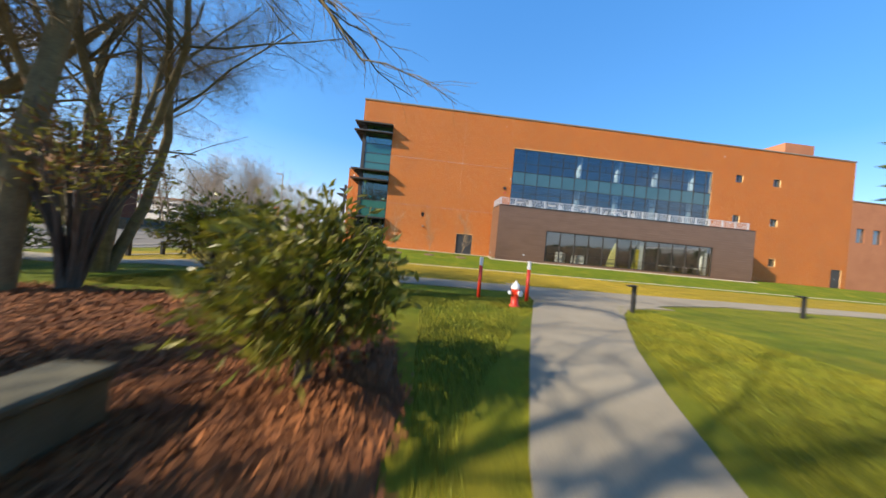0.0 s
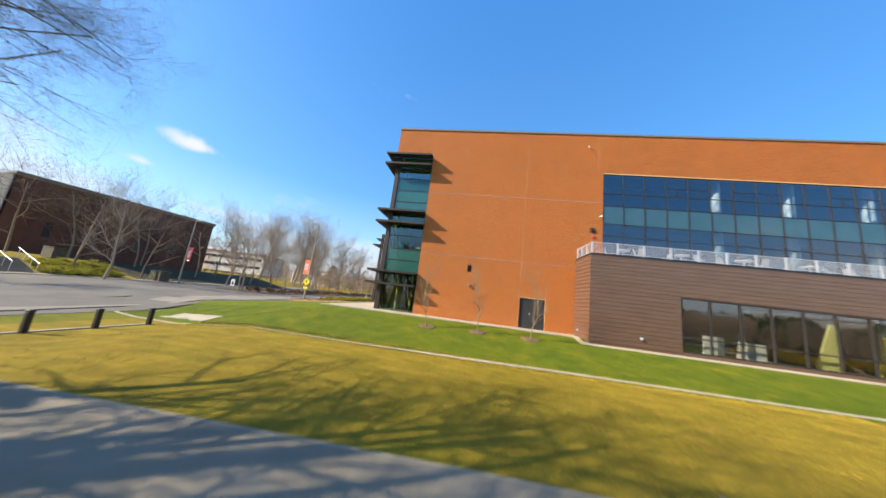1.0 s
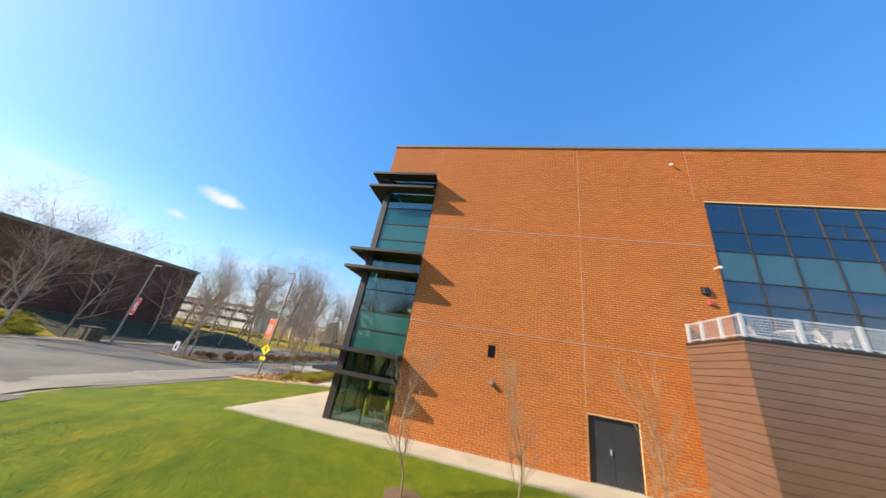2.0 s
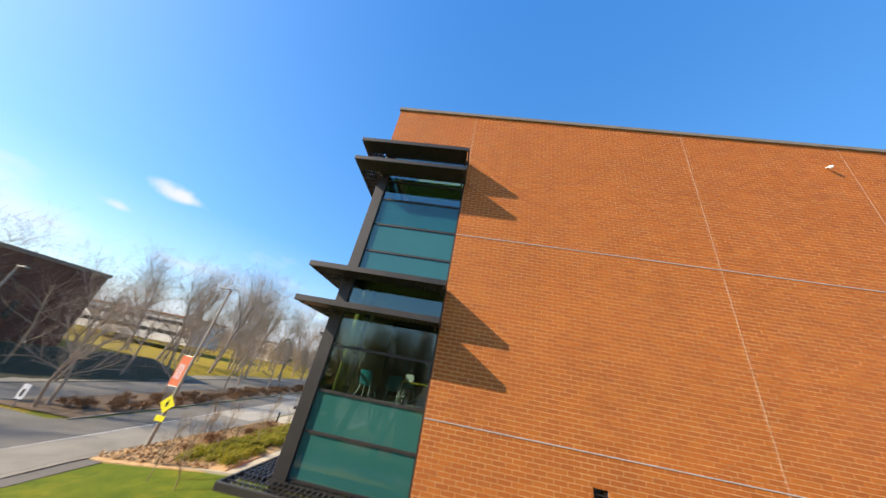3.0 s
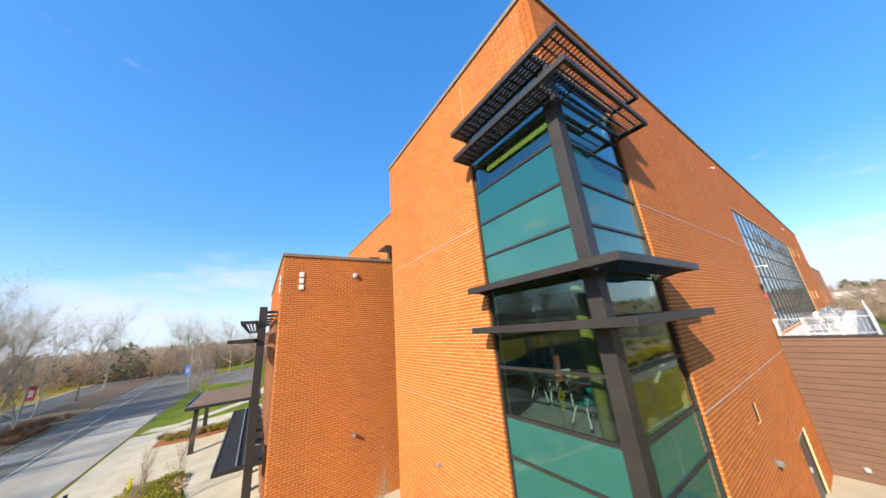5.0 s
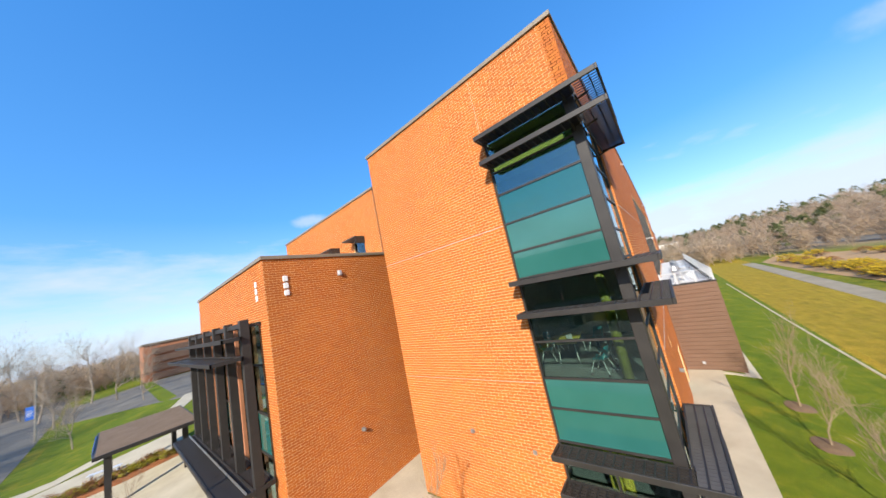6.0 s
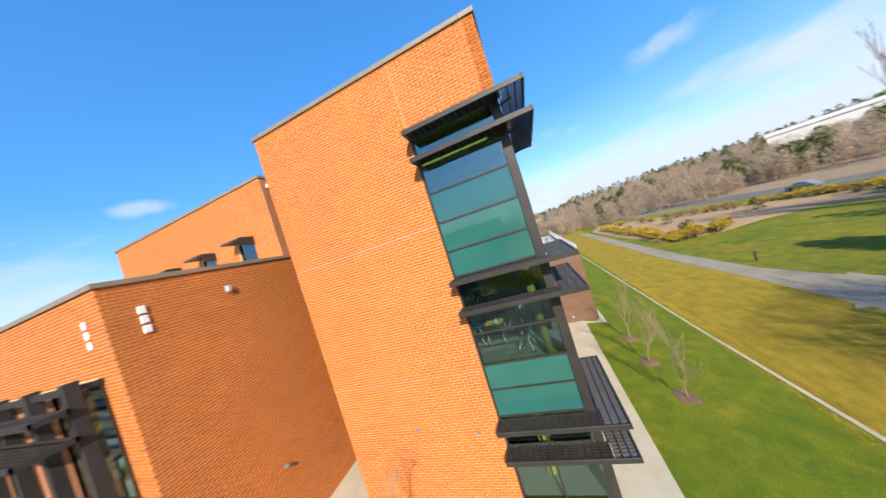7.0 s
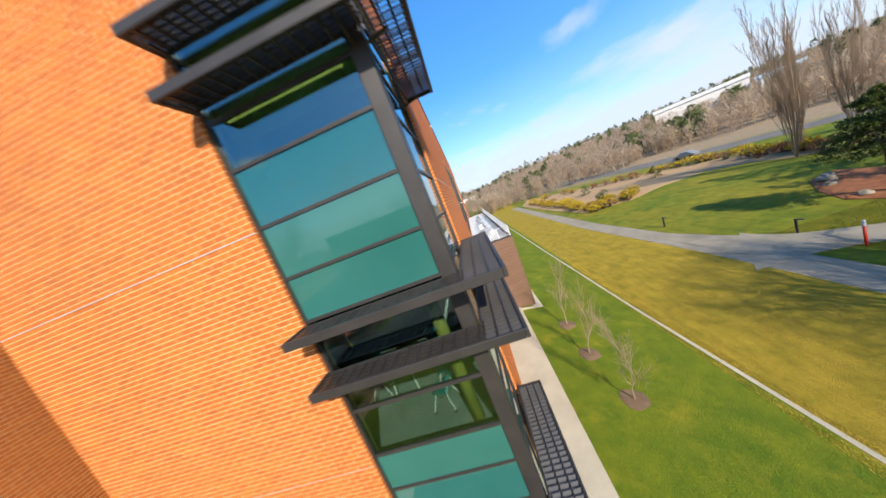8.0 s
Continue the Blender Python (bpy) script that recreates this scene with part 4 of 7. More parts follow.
while zb < AH - 0.1:
    zt = min(zb + 0.241, AH - 0.055)
    for a, b in ([(AX0, AW[0] - 0.03), (AW[1] + 0.03, AX1)] if zb < AW[3] else [(AX0, AX1)]):
        cut = a
        seam = 3.6 + (row % 3) * 1.3
        while cut < b - 0.05:
            e = min(b, cut + seam)
            bm = bmesh.new()
            vs = [bm.verts.new(p) for p in ((cut, AY + 0.009, zb), (e - 0.005, AY + 0.009, zb), (e - 0.005, AY - 0.002, zb + 0.01), (cut, AY - 0.002, zb + 0.01),
                                            (e - 0.005, AY + 0.002, zt - 0.008), (cut, AY + 0.002, zt - 0.008), (e - 0.005, AY + 0.018, zt), (cut, AY + 0.018, zt))]
            for f in ((0, 1, 2, 3), (3, 2, 4, 5), (5, 4, 6, 7)):
                bm.faces.new([vs[i] for i in f])
            part("siding_board", bm, "siding", annex)
            cut, seam = e, 4.2
    bm = bmesh.new()
    vs = [bm.verts.new(p) for p in ((AX0 + 0.028, AY, zb), (AX0 - 0.004, AY, zb + 0.02), (AX0 + 0.004, AY, zt - 0.02), (AX0 + 0.028, AY, zt),
                                    (AX0 + 0.028, -0.01, zb), (AX0 - 0.004, -0.01, zb + 0.02), (AX0 + 0.004, -0.01, zt - 0.02), (AX0 + 0.028, -0.01, zt))]
    for f in ((0, 1, 5, 4), (1, 2, 6, 5), (2, 3, 7, 6)):
        bm.faces.new([vs[i] for i in f])
    part("siding_board", bm, "siding", annex)
    zb += 0.243
    row += 1
acols = [AW[0] + 1.52 * k for k in range(1, 12)]
pane_window(*AW, "y", AY, acols, [], lambda i, j: "glass_silver", annex, sink=0.1, bar=0.07)
part("floor_slab", boxes((AX0 + 0.3, AX1 - 0.3, AY + 0.26, 5.9, -0.28, 0.015)), "interior_floor", annex)
part("sill_rail", boxes((AW[0] + 0.08, AW[1] - 0.08, AY + 0.06, AY + 0.13, 0.86, 0.92)), "bronze_metal", annex)
# wall coloured dark so that the room behind the glass looks unlit
part("inner_wall", boxes((AX0 + 0.3, AX1 - 0.3, -0.3, -0.2, 0.02, AH - 0.32)), "interior_unlit", annex)

railing = thing("terrace_railing", "pale metal mesh railing round the annex roof terrace", "railing")
posts = [AX0 + 0.12 + 1.495 * k for k in range(19)]
for x in posts:
    part("post", boxes((x - 0.05, x + 0.05, AY + 0.05, AY + 0.13, AH + 0.03, AH + 0.78)), "galvanised", railing)
for a, b in zip(posts, posts[1:]):
    bm = boxes((a + 0.05, b - 0.05, AY + 0.075, AY + 0.105, AH + 0.72, AH + 0.76), (a + 0.05, b - 0.05, AY + 0.075, AY + 0.105, AH + 0.1, AH + 0.13))
    n = 15
    for k in range(1, n):
        x = a + (b - a) * k / n
        box(bm, x - 0.006, x + 0.006, AY + 0.083, AY + 0.095, AH + 0.13, AH + 0.72)
    for k in range(1, 7):
        z = AH + 0.13 + 0.59 * k / 7
        box(bm, a + 0.05, b - 0.05, AY + 0.086, AY + 0.092, z - 0.006, z + 0.006)
    part("mesh_panel", bm, "galvanised", railing)
bm = boxes((AX0 + 0.08, AX0 + 0.12, AY + 0.13, -0.05, AH + 0.72, AH + 0.76), (AX0 + 0.08, AX0 + 0.12, AY + 0.13, -0.05, AH + 0.1, AH + 0.13))
for k in range(1, 22):
    y = AY + 0.13 + 2.5 * k / 22
    box(bm, AX0 + 0.094, AX0 + 0.106, y - 0.006, y + 0.006, AH + 0.13, AH + 0.72)
part("mesh_panel", bm, "galvanised", railing)
for y in (AY + 0.9, AY + 1.8, -0.12):
    part("post", boxes((AX0 + 0.06, AX0 + 0.14, y - 0.05, y + 0.05, AH + 0.03, AH + 0.78)), "galvanised", railing)


def chair(m, shell, label, group, castors=False):
    """A shell chair on four splayed steel legs, with or without castors."""
    c = thing("chair", label, "chair", m, group)
    bm = bmesh.new()
    n = 6
    grid = [[bm.verts.new((0.23 * (2 * i / n - 1), -0.2 + 0.4 * j / n, 0.455 + 0.03 * abs(2 * i / n - 1) ** 2 - 0.012 * math.sin(math.pi * j / n))) for i in range(n + 1)] for j in range(n + 1)]
    for j in range(n):
        for i in range(n):
            bm.faces.new((grid[j][i], grid[j][i + 1], grid[j + 1][i + 1], grid[j + 1][i]))
    bmesh.ops.solidify(bm, geom=bm.faces[:], thickness=0.014)
    part("seat", bm, shell, c)
    bm = bmesh.new()
    grid = [[bm.verts.new((0.22 * (2 * i / n - 1) * (1 - 0.12 * j / n), 0.2 + 0.13 * j / n - 0.05 * abs(2 * i / n - 1) ** 2, 0.5 + 0.36 * j / n)) for i in range(n + 1)] for j in range(n + 1)]
    for j in range(n):
        for i in range(n):
            bm.faces.new((grid[j][i], grid[j][i + 1], grid[j + 1][i + 1], grid[j + 1][i]))
    bmesh.ops.solidify(bm, geom=bm.faces[:], thickness=0.014)
    part("backrest", bm, shell, c)
    for sx in (-1, 1):
        for sy in (-1, 1):
            bm = bmesh.new()
            rod(bm, (sx * 0.15, sy * 0.13, 0.45), (sx * 0.25, sy * 0.26, 0.07 if castors else 0.0), 0.015, n=6)
            leg = part("leg", bm, "white_paint", c)
            if castors:
                bm = bmesh.new()
                rod(bm, (sx * 0.25 - 0.018, sy * 0.26, 0.035), (sx * 0.25 + 0.018, sy * 0.26, 0.035), 0.035, n=10)
                part("castor", bm, "black_metal", leg)
    bm = bmesh.new()
    rod(bm, (-0.14, 0.15, 0.44), (-0.16, 0.24, 0.62), 0.011, n=6)
    rod(bm, (0.14, 0.15, 0.44), (0.16, 0.24, 0.62), 0.011, n=6)
    part("back_stay", bm, "white_paint", c)
    return c


def table(m, top, label, w=1.4, d=0.7):
    t = thing("table", label, "table", m, "tables in the bay")
    part("tabletop", bevelled(-w / 2, w / 2, -d / 2, d / 2, 0.71, 0.74, 0.006), top, t)
    for sx in (-1, 1):
        for sy in (-1, 1):
            bm = bmesh.new()
            rod(bm, (sx * (w / 2 - 0.12), sy * (d / 2 - 0.1), 0.71), (sx * (w / 2 - 0.06), sy * (d / 2 - 0.05), 0.0), 0.018, n=6)
            part("leg", bm, "white_paint", t)
    return t


F2, F3 = 4.62, 9.52
seed_chair = chair(pose(1.22, 1.5, F2, rz=168), "teal_plastic", "teal plastic shell chair on white legs by the bay glass", "chairs in the bay", True)
for x, y, r in ((2.0, 1.5, 190), (3.5, 2.0, 250), (2.2, 3.5, 20), (3.2, 3.6, -15)):
    copy_thing(seed_chair, pose(x, y, F2, rz=r))
table(pose(2.75, 2.75, F2, rz=5), "yellow_top", "yellow-topped meeting table inside the bay", 1.7, 0.75)
table(pose(4.6, 1.1, F2, rz=85), "white_paint", "white-topped desk inside the bay", 1.2, 0.6)
bm = bmesh.new()
rod(bm, (0.62, 0.78, F2), (0.62, 0.78, 9.19), 0.13, n=18)
smooth(lone("column", bm, "soffit", "olive-yellow round column behind the corner post", "column", "yellow columns", "structure"))
lap = thing("laptop", "open white laptop on the yellow table", "laptop", pose(2.3, 2.7, F2 + 0.742, rz=160))
part("keyboard", bevelled(-0.16, 0.16, -0.11, 0.11, 0, 0.018, 0.004), "galvanised", lap)
part("screen", bevelled(-0.16, 0.16, 0.11, 0.122, 0.016, 0.22, 0.004), "white_paint", lap)
for x, y in ((24.4, 0.75), (29.0, 0.75), (33.6, 0.75), (38.2, 0.75)):
    bm = bmesh.new()
    rod(bm, (x, y, 5.0), (x, y, 14.0), 0.28, n=20)
    smooth(lone("column", bm, "white_paint", "round white column behind the large window", "column", "columns behind the large window", "structure"))
for x in (1.2, 2.4):
    bm = bmesh.new()
    rod(bm, (x, 2.0, 0.03), (x, 2.0, 4.3), 0.16, n=16)
    lone("column", bm, "yellow_top", "yellow round column inside the ground-floor bay", "column", "yellow columns", "structure")
for x0, x1, xt, hp, mt, nm in ((20.9, 22.0, 20.95, 1.12, "white_paint", "white"), (22.6, 22.9, 22.75, 1.0, "white_paint", "white"), (23.0, 24.05, 23.1, 1.0, "white_paint", "white"),
                               (26.3, 27.45, 27.2, 2.55, "pale_yellow", "pale yellow"), (29.2, 29.93, 29.55, 2.2, "yellow_top", "amber")):
    bm = boxes((x0, x1, -2.34, -2.28, 0.02, hp))
    for v in bm.verts:
        if v.co.z > 0.5 and v.co.x < (x0 + x1) / 2:
            v.co.x = xt
    bmesh.ops.bevel(bm, geom=bm.edges[:], offset=0.008, segments=1, affect="EDGES")
    lone("display_panel", bm, mt, f"{nm} tapered display panel standing behind the annex glass", "panel", "display panels in the annex")

for x in (29.98, 37.2):
    bm = boxes((x, x + 0.42, -2.3, -1.9, 0.02, 4.9))
    lone("column", bm, "white_paint", "square white column behind the annex glass", "column", "columns in the annex", "structure")
for k in range(4):
    t = thing("side_table", "low pale table behind the annex glass", "table", pose(33.2 + 1.25 * k, -1.9, 0.02, rz=20 * k), "low tables in the annex")
    part("tabletop", bevelled(-0.42, 0.42, -0.25, 0.25, 0.68, 0.73, 0.01), "white_paint", t)
    for s in (-0.36, 0.36):
        part("leg", boxes((s - 0.02, s + 0.02, -0.2, 0.2, 0, 0.68)), "black_metal", t)

# terrace furniture
seat = chair(pose(18.0, -1.5, AH - 0.08, rz=70), "galvanised", "pale metal chair on the roof terrace", "chairs on the terrace")
for k in range(9):
    copy_thing(seat, pose(16.4 + k * 1.7, -1.1 - 0.5 * (k % 2), AH - 0.08, rz=70 + 95 * k))
for k in range(4):
    t = thing("terrace_table", "round pale metal table on the roof terrace", "table", pose(17.1 + k * 3.5, -1.4, AH - 0.08), "tables on the terrace")
    bm = bmesh.new()
    lathe(bm, ((0.4, 0.7), (0.4, 0.73)), 18)
    part("tabletop", bm, "galvanised", t)
    bm = bmesh.new()
    rod(bm, (0, 0, 0.02), (0, 0, 0.7), 0.03, n=8)
    lathe(bm, ((0.24, 0.0), (0.22, 0.025)), 14)
    part("pedestal", bm, "galvanised", t)


# ---------------------------------------------------------------- small fittings on the walls
def wall_box(name, x, y, z, w, h, d, mt, label, cat, axis="y"):
    """A small fitting with a bevelled body, a visor and a backplate, standing proud of a wall."""
    t = thing(name, label, cat)
    if axis == "y":
        part("body", bevelled(x - w / 2, x + w / 2, y - d, y - 0.015, z - h / 2, z + h / 2, min(w, h, d) * 0.15), mt, t)
        part("backplate", boxes((x - w * 0.62, x + w * 0.62, y - 0.016, y - 0.001, z - h * 0.62, z + h * 0.62)), mt, t)
    else:
        part("body", bevelled(x - d, x - 0.015, y - w / 2, y + w / 2, z - h / 2, z + h / 2, min(w, h, d) * 0.15), mt, t)
        part("backplate", boxes((x - 0.016, x - 0.001, y - w * 0.62, y + w * 0.62, z - h * 0.62, z + h * 0.62)), mt, t)
    return t


def dome_camera(x, y, z, label, reach=0.2):
    t = thing("security_camera", label, "camera")
    part("arm", boxes((x - 0.02, x + 0.02, y - reach, y - 0.001, z + 0.03, z + 0.06)), "white_paint", t)
    bm = bmesh.new()
    lathe(bm, ((0.012, -0.07), (0.045, -0.05), (0.06, -0.01), (0.06, 0.02), (0.028, 0.035)), 14, (x, y - reach, z))
    part("housing", bm, "white_paint", t)


dome_camera(15.32, 0.0, 14.25, "small white camera under the roof parapet", 0.12)
dome_camera(41.2, 0.0, 14.0, "small white camera under the roof parapet", 0.12)
dome_camera(16.2, 0.0, 8.6, "white camera on an arm beside the large window", 0.4)
wall_box("wall_sensor", 15.72, 0.0, 7.6, 0.26, 0.28, 0.1, "black_metal", "small dark box on the brick beside the window", "sensor")
wall_box("wall_sensor", 15.8, 0.0, 7.1, 0.16, 0.16, 0.1, "red_cloth", "small red alarm box under the dark sensor", "alarm")
wall_box("wall_spout", 7.2, 0.0, 2.62, 0.14, 0.14, 0.16, "grey_steel", "small dark hose outlet in the brick", "spout")
wall_box("wall_light", 17.5, AY - 0.005, 0.5, 0.14, 0.13, 0.1, "galvanised", "small white outlet low on the siding", "outlet")
wall_box("wall_light", 14.62, -0.9, 0.45, 0.12, 0.12, 0.1, "galvanised", "small white outlet low on the siding", "outlet", "x")
wall_box("wall_light", -1.14, LY, 10.0, 0.17, 0.22, 0.13, "galvanised", "small square wall light near the parapet", "wall light")
wall_box("wall_spout", -1.14, LY, 2.72, 0.13, 0.13, 0.18, "grey_steel", "small hose outlet on the brick", "spout")
wall_box("wall_spout", 0.0, 6.1, 2.9, 0.12, 0.1, 0.1, "grey_steel", "small dull hose outlet on the brick", "spout", "x")
wall_box("wall_spout", 0.0, 3.8, 2.6, 0.1, 0.1, 0.06, "grey_steel", "small outlet on the brick", "spout", "x")
vent = thing("wall_vent", "recessed dark louvred vent in the brick", "vent")
part("jamb", boxes((VENT[0], VENT[0] + 0.025, 0.02, 0.12, VENT[2], VENT[3])), "bronze_metal", vent)
part("jamb", boxes((VENT[1] - 0.025, VENT[1], 0.02, 0.12, VENT[2], VENT[3])), "bronze_metal", vent)
part("backing", boxes((VENT[0] + 0.026, VENT[1] - 0.026, 0.2, 0.22, VENT[2], VENT[3])), "black_metal", vent)
for k in range(3):
    part("slat", boxes((VENT[0] + 0.026, VENT[1] - 0.026, 0.04, 0.1, VENT[2] + 0.12 + 0.14 * k, VENT[2] + 0.14 + 0.14 * k)), "bronze_metal", vent)


def number_bars(m, label):
    """The raised building number, as three plain pale bars."""
    t = thing("number_sign", label, "sign", m)
    for k in range(3):
        part("bar", bevelled(-0.1, 0.1, -0.05, -0.002, -0.3 * k - 0.2, -0.3 * k + 0.04, 0.02), "white_paint", t)


number_bars(pose(-3.62, LY, 10.05), "three raised pale bars of a building number on the brick")
number_bars(pose(LX, 12.5, 10.05, rz=-90), "three raised pale bars of a building number on the brick")

# ---------------------------------------------------------------- entrance glazing, trellis, louvres, canopy
entr = thing("entrance_glazing", "tall entrance glazing between brick piers", "curtain wall")
gcols = [14.6, 16.45, 18.3, 20.15, 22.0]
pane_window(12.75, 24.0, 0.0, 8.4, "x", LX, gcols, [3.0, 4.6, 6.6], lambda i, j: "spandrel" if j == 1 else "glass_clear", entr, sink=0.14, bar=0.07)
for y in gcols:
    part("brick_pier", boxes((LX - 0.05, LX + 0.08, y - 0.2, y + 0.2, 0, 8.3)), "far_brick", entr, "slim brick pier between panes")
trellis = thing("steel_trellis", "dark bronze steel columns carrying sun blades before the entrance", "trellis")
ty = [12.45 + 2.35 * k for k in range(6)]
for y in ty:
    part("post", bevelled(-5.15, -4.85, y - 0.13, y + 0.13, 0.0, 8.6, 0.01), "bronze_metal", trellis)
    part("tie", boxes((-4.85, LX - 0.01, y - 0.04, y + 0.04, 8.3, 8.42)), "bronze_metal", trellis)
part("top_rail", boxes((-5.06, -4.94, 12.45, 24.3, 8.32, 8.5)), "bronze_metal", trellis)
for z, reach in ((8.0, 0.68), (7.25, 1.05)):
    bl = part("blade_frame", boxes((-5.1 - reach, -5.1 - reach + 0.06, 12.2, 24.4, z - 0.14, z), (-5.22, -5.16, 12.2, 24.4, z - 0.14, z), (-5.1 - reach, -5.16, 12.2, 12.26, z - 0.14, z), (-5.1 - reach, -5.16, 24.34, 24.4, z - 0.14, z)), "bronze_metal", trellis)
    for k in range(int(reach / 0.14)):
        x = -5.1 - reach + 0.09 + 0.14 * k
        part("blade", boxes((x, x + 0.06, 12.27, 24.33, z - 0.1, z - 0.06)), "shade_slat", bl)
lv = part("louvre_frame", boxes((-6.14, -6.08, 12.3, 24.2, 2.4, 2.56), (-5.22, -5.16, 12.3, 24.2, 2.4, 2.56), (-6.08, -5.22, 12.3, 12.36, 2.4, 2.56), (-6.08, -5.22, 24.14, 24.2, 2.4, 2.56)), "bronze_metal", trellis)
for k in range(1, 96):
    y = 12.36 + 0.124 * k
    bm = boxes((-6.079, -5.221, y, y + 0.014, 2.42, 2.54))
    for v in bm.verts:
        if v.co.z > 2.5:
            v.co.y += 0.06
    part("blade", bm, "shade_slat", lv)
lv_in = part("louvre_frame", boxes((-4.56, -4.5, 12.3, 24.2, 2.4, 2.56), (-5.155, -4.56, 12.3, 12.32, 2.4, 2.56), (-5.155, -4.56, 24.14, 24.2, 2.4, 2.56)), "bronze_metal", trellis)
for k in range(1, 95):
    y = 12.36 + 0.124 * k
    if min(abs(y + 0.04 - p) for p in ty) > 0.21:
        bm = boxes((-5.15, -4.561, y, y + 0.014, 2.42, 2.54))
        for v in bm.verts:
            if v.co.z > 2.5:
                v.co.y += 0.06
        part("blade", bm, "shade_slat", lv_in)
for k in range(1, 5):
    part("cross_beam", boxes((-6.079, -5.221, 12.4 + 2.35 * k, 12.5 + 2.35 * k, 2.3, 2.418)), "bronze_metal", lv)
part("beam", boxes((-5.44, -5.39, 12.36, 24.1, 2.565, 2.61)), "grey_steel", trellis, "pale grey steel rail on the louvres")

canopy = thing("entrance_canopy", "flat dark canopy on steel legs over the entrance walk", "canopy")
part("roof", bevelled(-9.2, -4.5, 26.9, 35.8, 2.66, 2.88, 0.02), "bronze_metal", canopy)
part("roof_deck", boxes((-9.1, -4.6, 27.0, 35.7, 2.884, 2.9)), "deck_brown", canopy, "brown ribbed roof deck")
for k in range(36):
    part("rib", boxes((-9.08, -4.62, 27.06 + 0.243 * k, 27.12 + 0.243 * k, 2.901, 2.935)), "deck_brown", canopy)
part("end_panel", boxes((-9.23, -9.205, 28.0, 34.4, 2.7, 3.0)), "solar_blue", canopy, "blue glass end panel")
for y in (28.2, 34.8):
    part("leg", boxes((-8.8, -8.5, y - 0.15, y + 0.15, -0.75, 2.75)), "bronze_metal", canopy)
    part("leg", boxes((-5.3, -5.0, y - 0.15, y + 0.15, -0.4, 2.75)), "bronze_metal", canopy)

patch("pavement", [(-14.5, 86), (-2, 64), (2, 62), (8, 62), (42, 84), (42, 117), (-16, 117)], "asphalt", 0.02, "worn asphalt yard before the brick building", "paving", cell=3.0)
ribbon("pavement", [(-14.2, 43), (-11.6, 42.2), (-6, 46), (-2, 58), (0, 66)], 1.9, "concrete", 0.04, "pale concrete walk round the lawn", "path")

# north wing far along the road
nw = thing("brick_house", "low brick building with a dark louvred parking front", "building")
part("wall", boxes((-3.0, 42, 118, 140, -1.2, 10.2)), "far_brick", nw)
part("roof", boxes((-3.3, 42.3, 117.7, 140.3, 10.2, 10.7)), "coping_metal", nw)
for k in range(4):
    part("louvre_band", boxes((-1.5, 26, 117.6, 118.0, 0.3 + 2.35 * k, 2.0 + 2.35 * k)), "siding", nw)


# ---------------------------------------------------------------- road west of the building
def road_x(y):
    return -11.2 - 0.1 * (y + 8)


near = [(road_x(y) - 3.9, y) for y in (-120, -60, -30, -10, 10, 30, 60, 100, 160, 260)]
ribbon("road", near, 7.4, "asphalt", 0.02, "worn grey asphalt carriageway", "road", every=3)
far_lane = [(road_x(y) - 17.6, y) for y in (2, 10, 30, 60, 100, 160, 260)]
ribbon("road", far_lane, 6.2, "asphalt", 0.02, "worn grey asphalt carriageway beyond the median", "road", every=3)
ribbon("road", [(road_x(-20) - 11, -120), (road_x(-20) - 11, -20), (road_x(0) - 11.4, 0), (road_x(8) - 14.2, 8)], [7, 8, 12, 13.2], "asphalt", 0.012, "worn grey asphalt carriageway", "road", every=3)
patch("road", [(-34, -16), (-12.9, -16), (-13.3, -7.6), (-13.5, -5), (-12.9, 1), (-12.7, 4), (-13.4, 14), (-20.8, 14.5), (-22, 12.4), (-27.5, 12.4), (-28.2, 14.5), (-34, 14)], "asphalt", 0.026, "worn grey asphalt of the junction", "road", cell=2.0)
ribbon("pavement", [(road_x(-120) + 0.75, -120), (road_x(-30) + 0.75, -30), (-11.6, -18), (-12.8, -10), (-13.5, -6), (-13.1, 0), (-14.0, 8), (-14.3, 23.8)], [1.5, 1.5, 1.4, 0.9, 0.5, 0.4, 0.3, 0.3], "shoulder", 0.07, "pale concrete footway and kerb by the road", "pavement", every=2)
ribbon("pavement", [(road_x(y) - 21.7, y) for y in (-8, 10, 30, 60, 160)], 1.8, "path_concrete", 0.08, "concrete footway beyond the road", "pavement", every=2)
ribbon("kerb", [(road_x(y) - 8.0, y) for y in (13, 30, 60, 160, 260)], 0.16, "shoulder", 0.09, "concrete kerb of the planted median", "kerb", every=2, thick=0.2)
ribbon("kerb", [(road_x(y) - 14.4, y) for y in (13, 30, 60, 160, 260)], 0.16, "shoulder", 0.09, "concrete kerb of the planted median", "kerb", every=2, thick=0.2)
ribbon("planting_bed", [(road_x(y) - 11.2, y) for y in (13, 30, 60, 160, 260)], 6.2, "soil", 0.07, "mulched median bed between the carriageways", "bed", every=1.5)
ribbon("road_marking", [(road_x(y) - 4.4, y) for y in (4, 30, 60, 160)], 0.12, "road_paint", 0.027, "worn white edge line", "road marking", every=3, thick=0.004)
ribbon("road", [(-17.9, 30), (-17.95, 43), (-19.0, 60), (-21.5, 100), (-25.5, 160)], [4.6, 5.4, 7.4, 11.5, 15.0], "asphalt", 0.024, "grey asphalt lay-by along the road", "road", every=3)
ribbon("pavement", [(-17.0, 22.5), (-17.2, 31), (-17.6, 43), (-17.8, 54)], [4.2, 4.6, 4.8, 4.2], "lay_by", 0.036, "pale sunlit concrete lay-by before the plaza", "pavement", every=2)
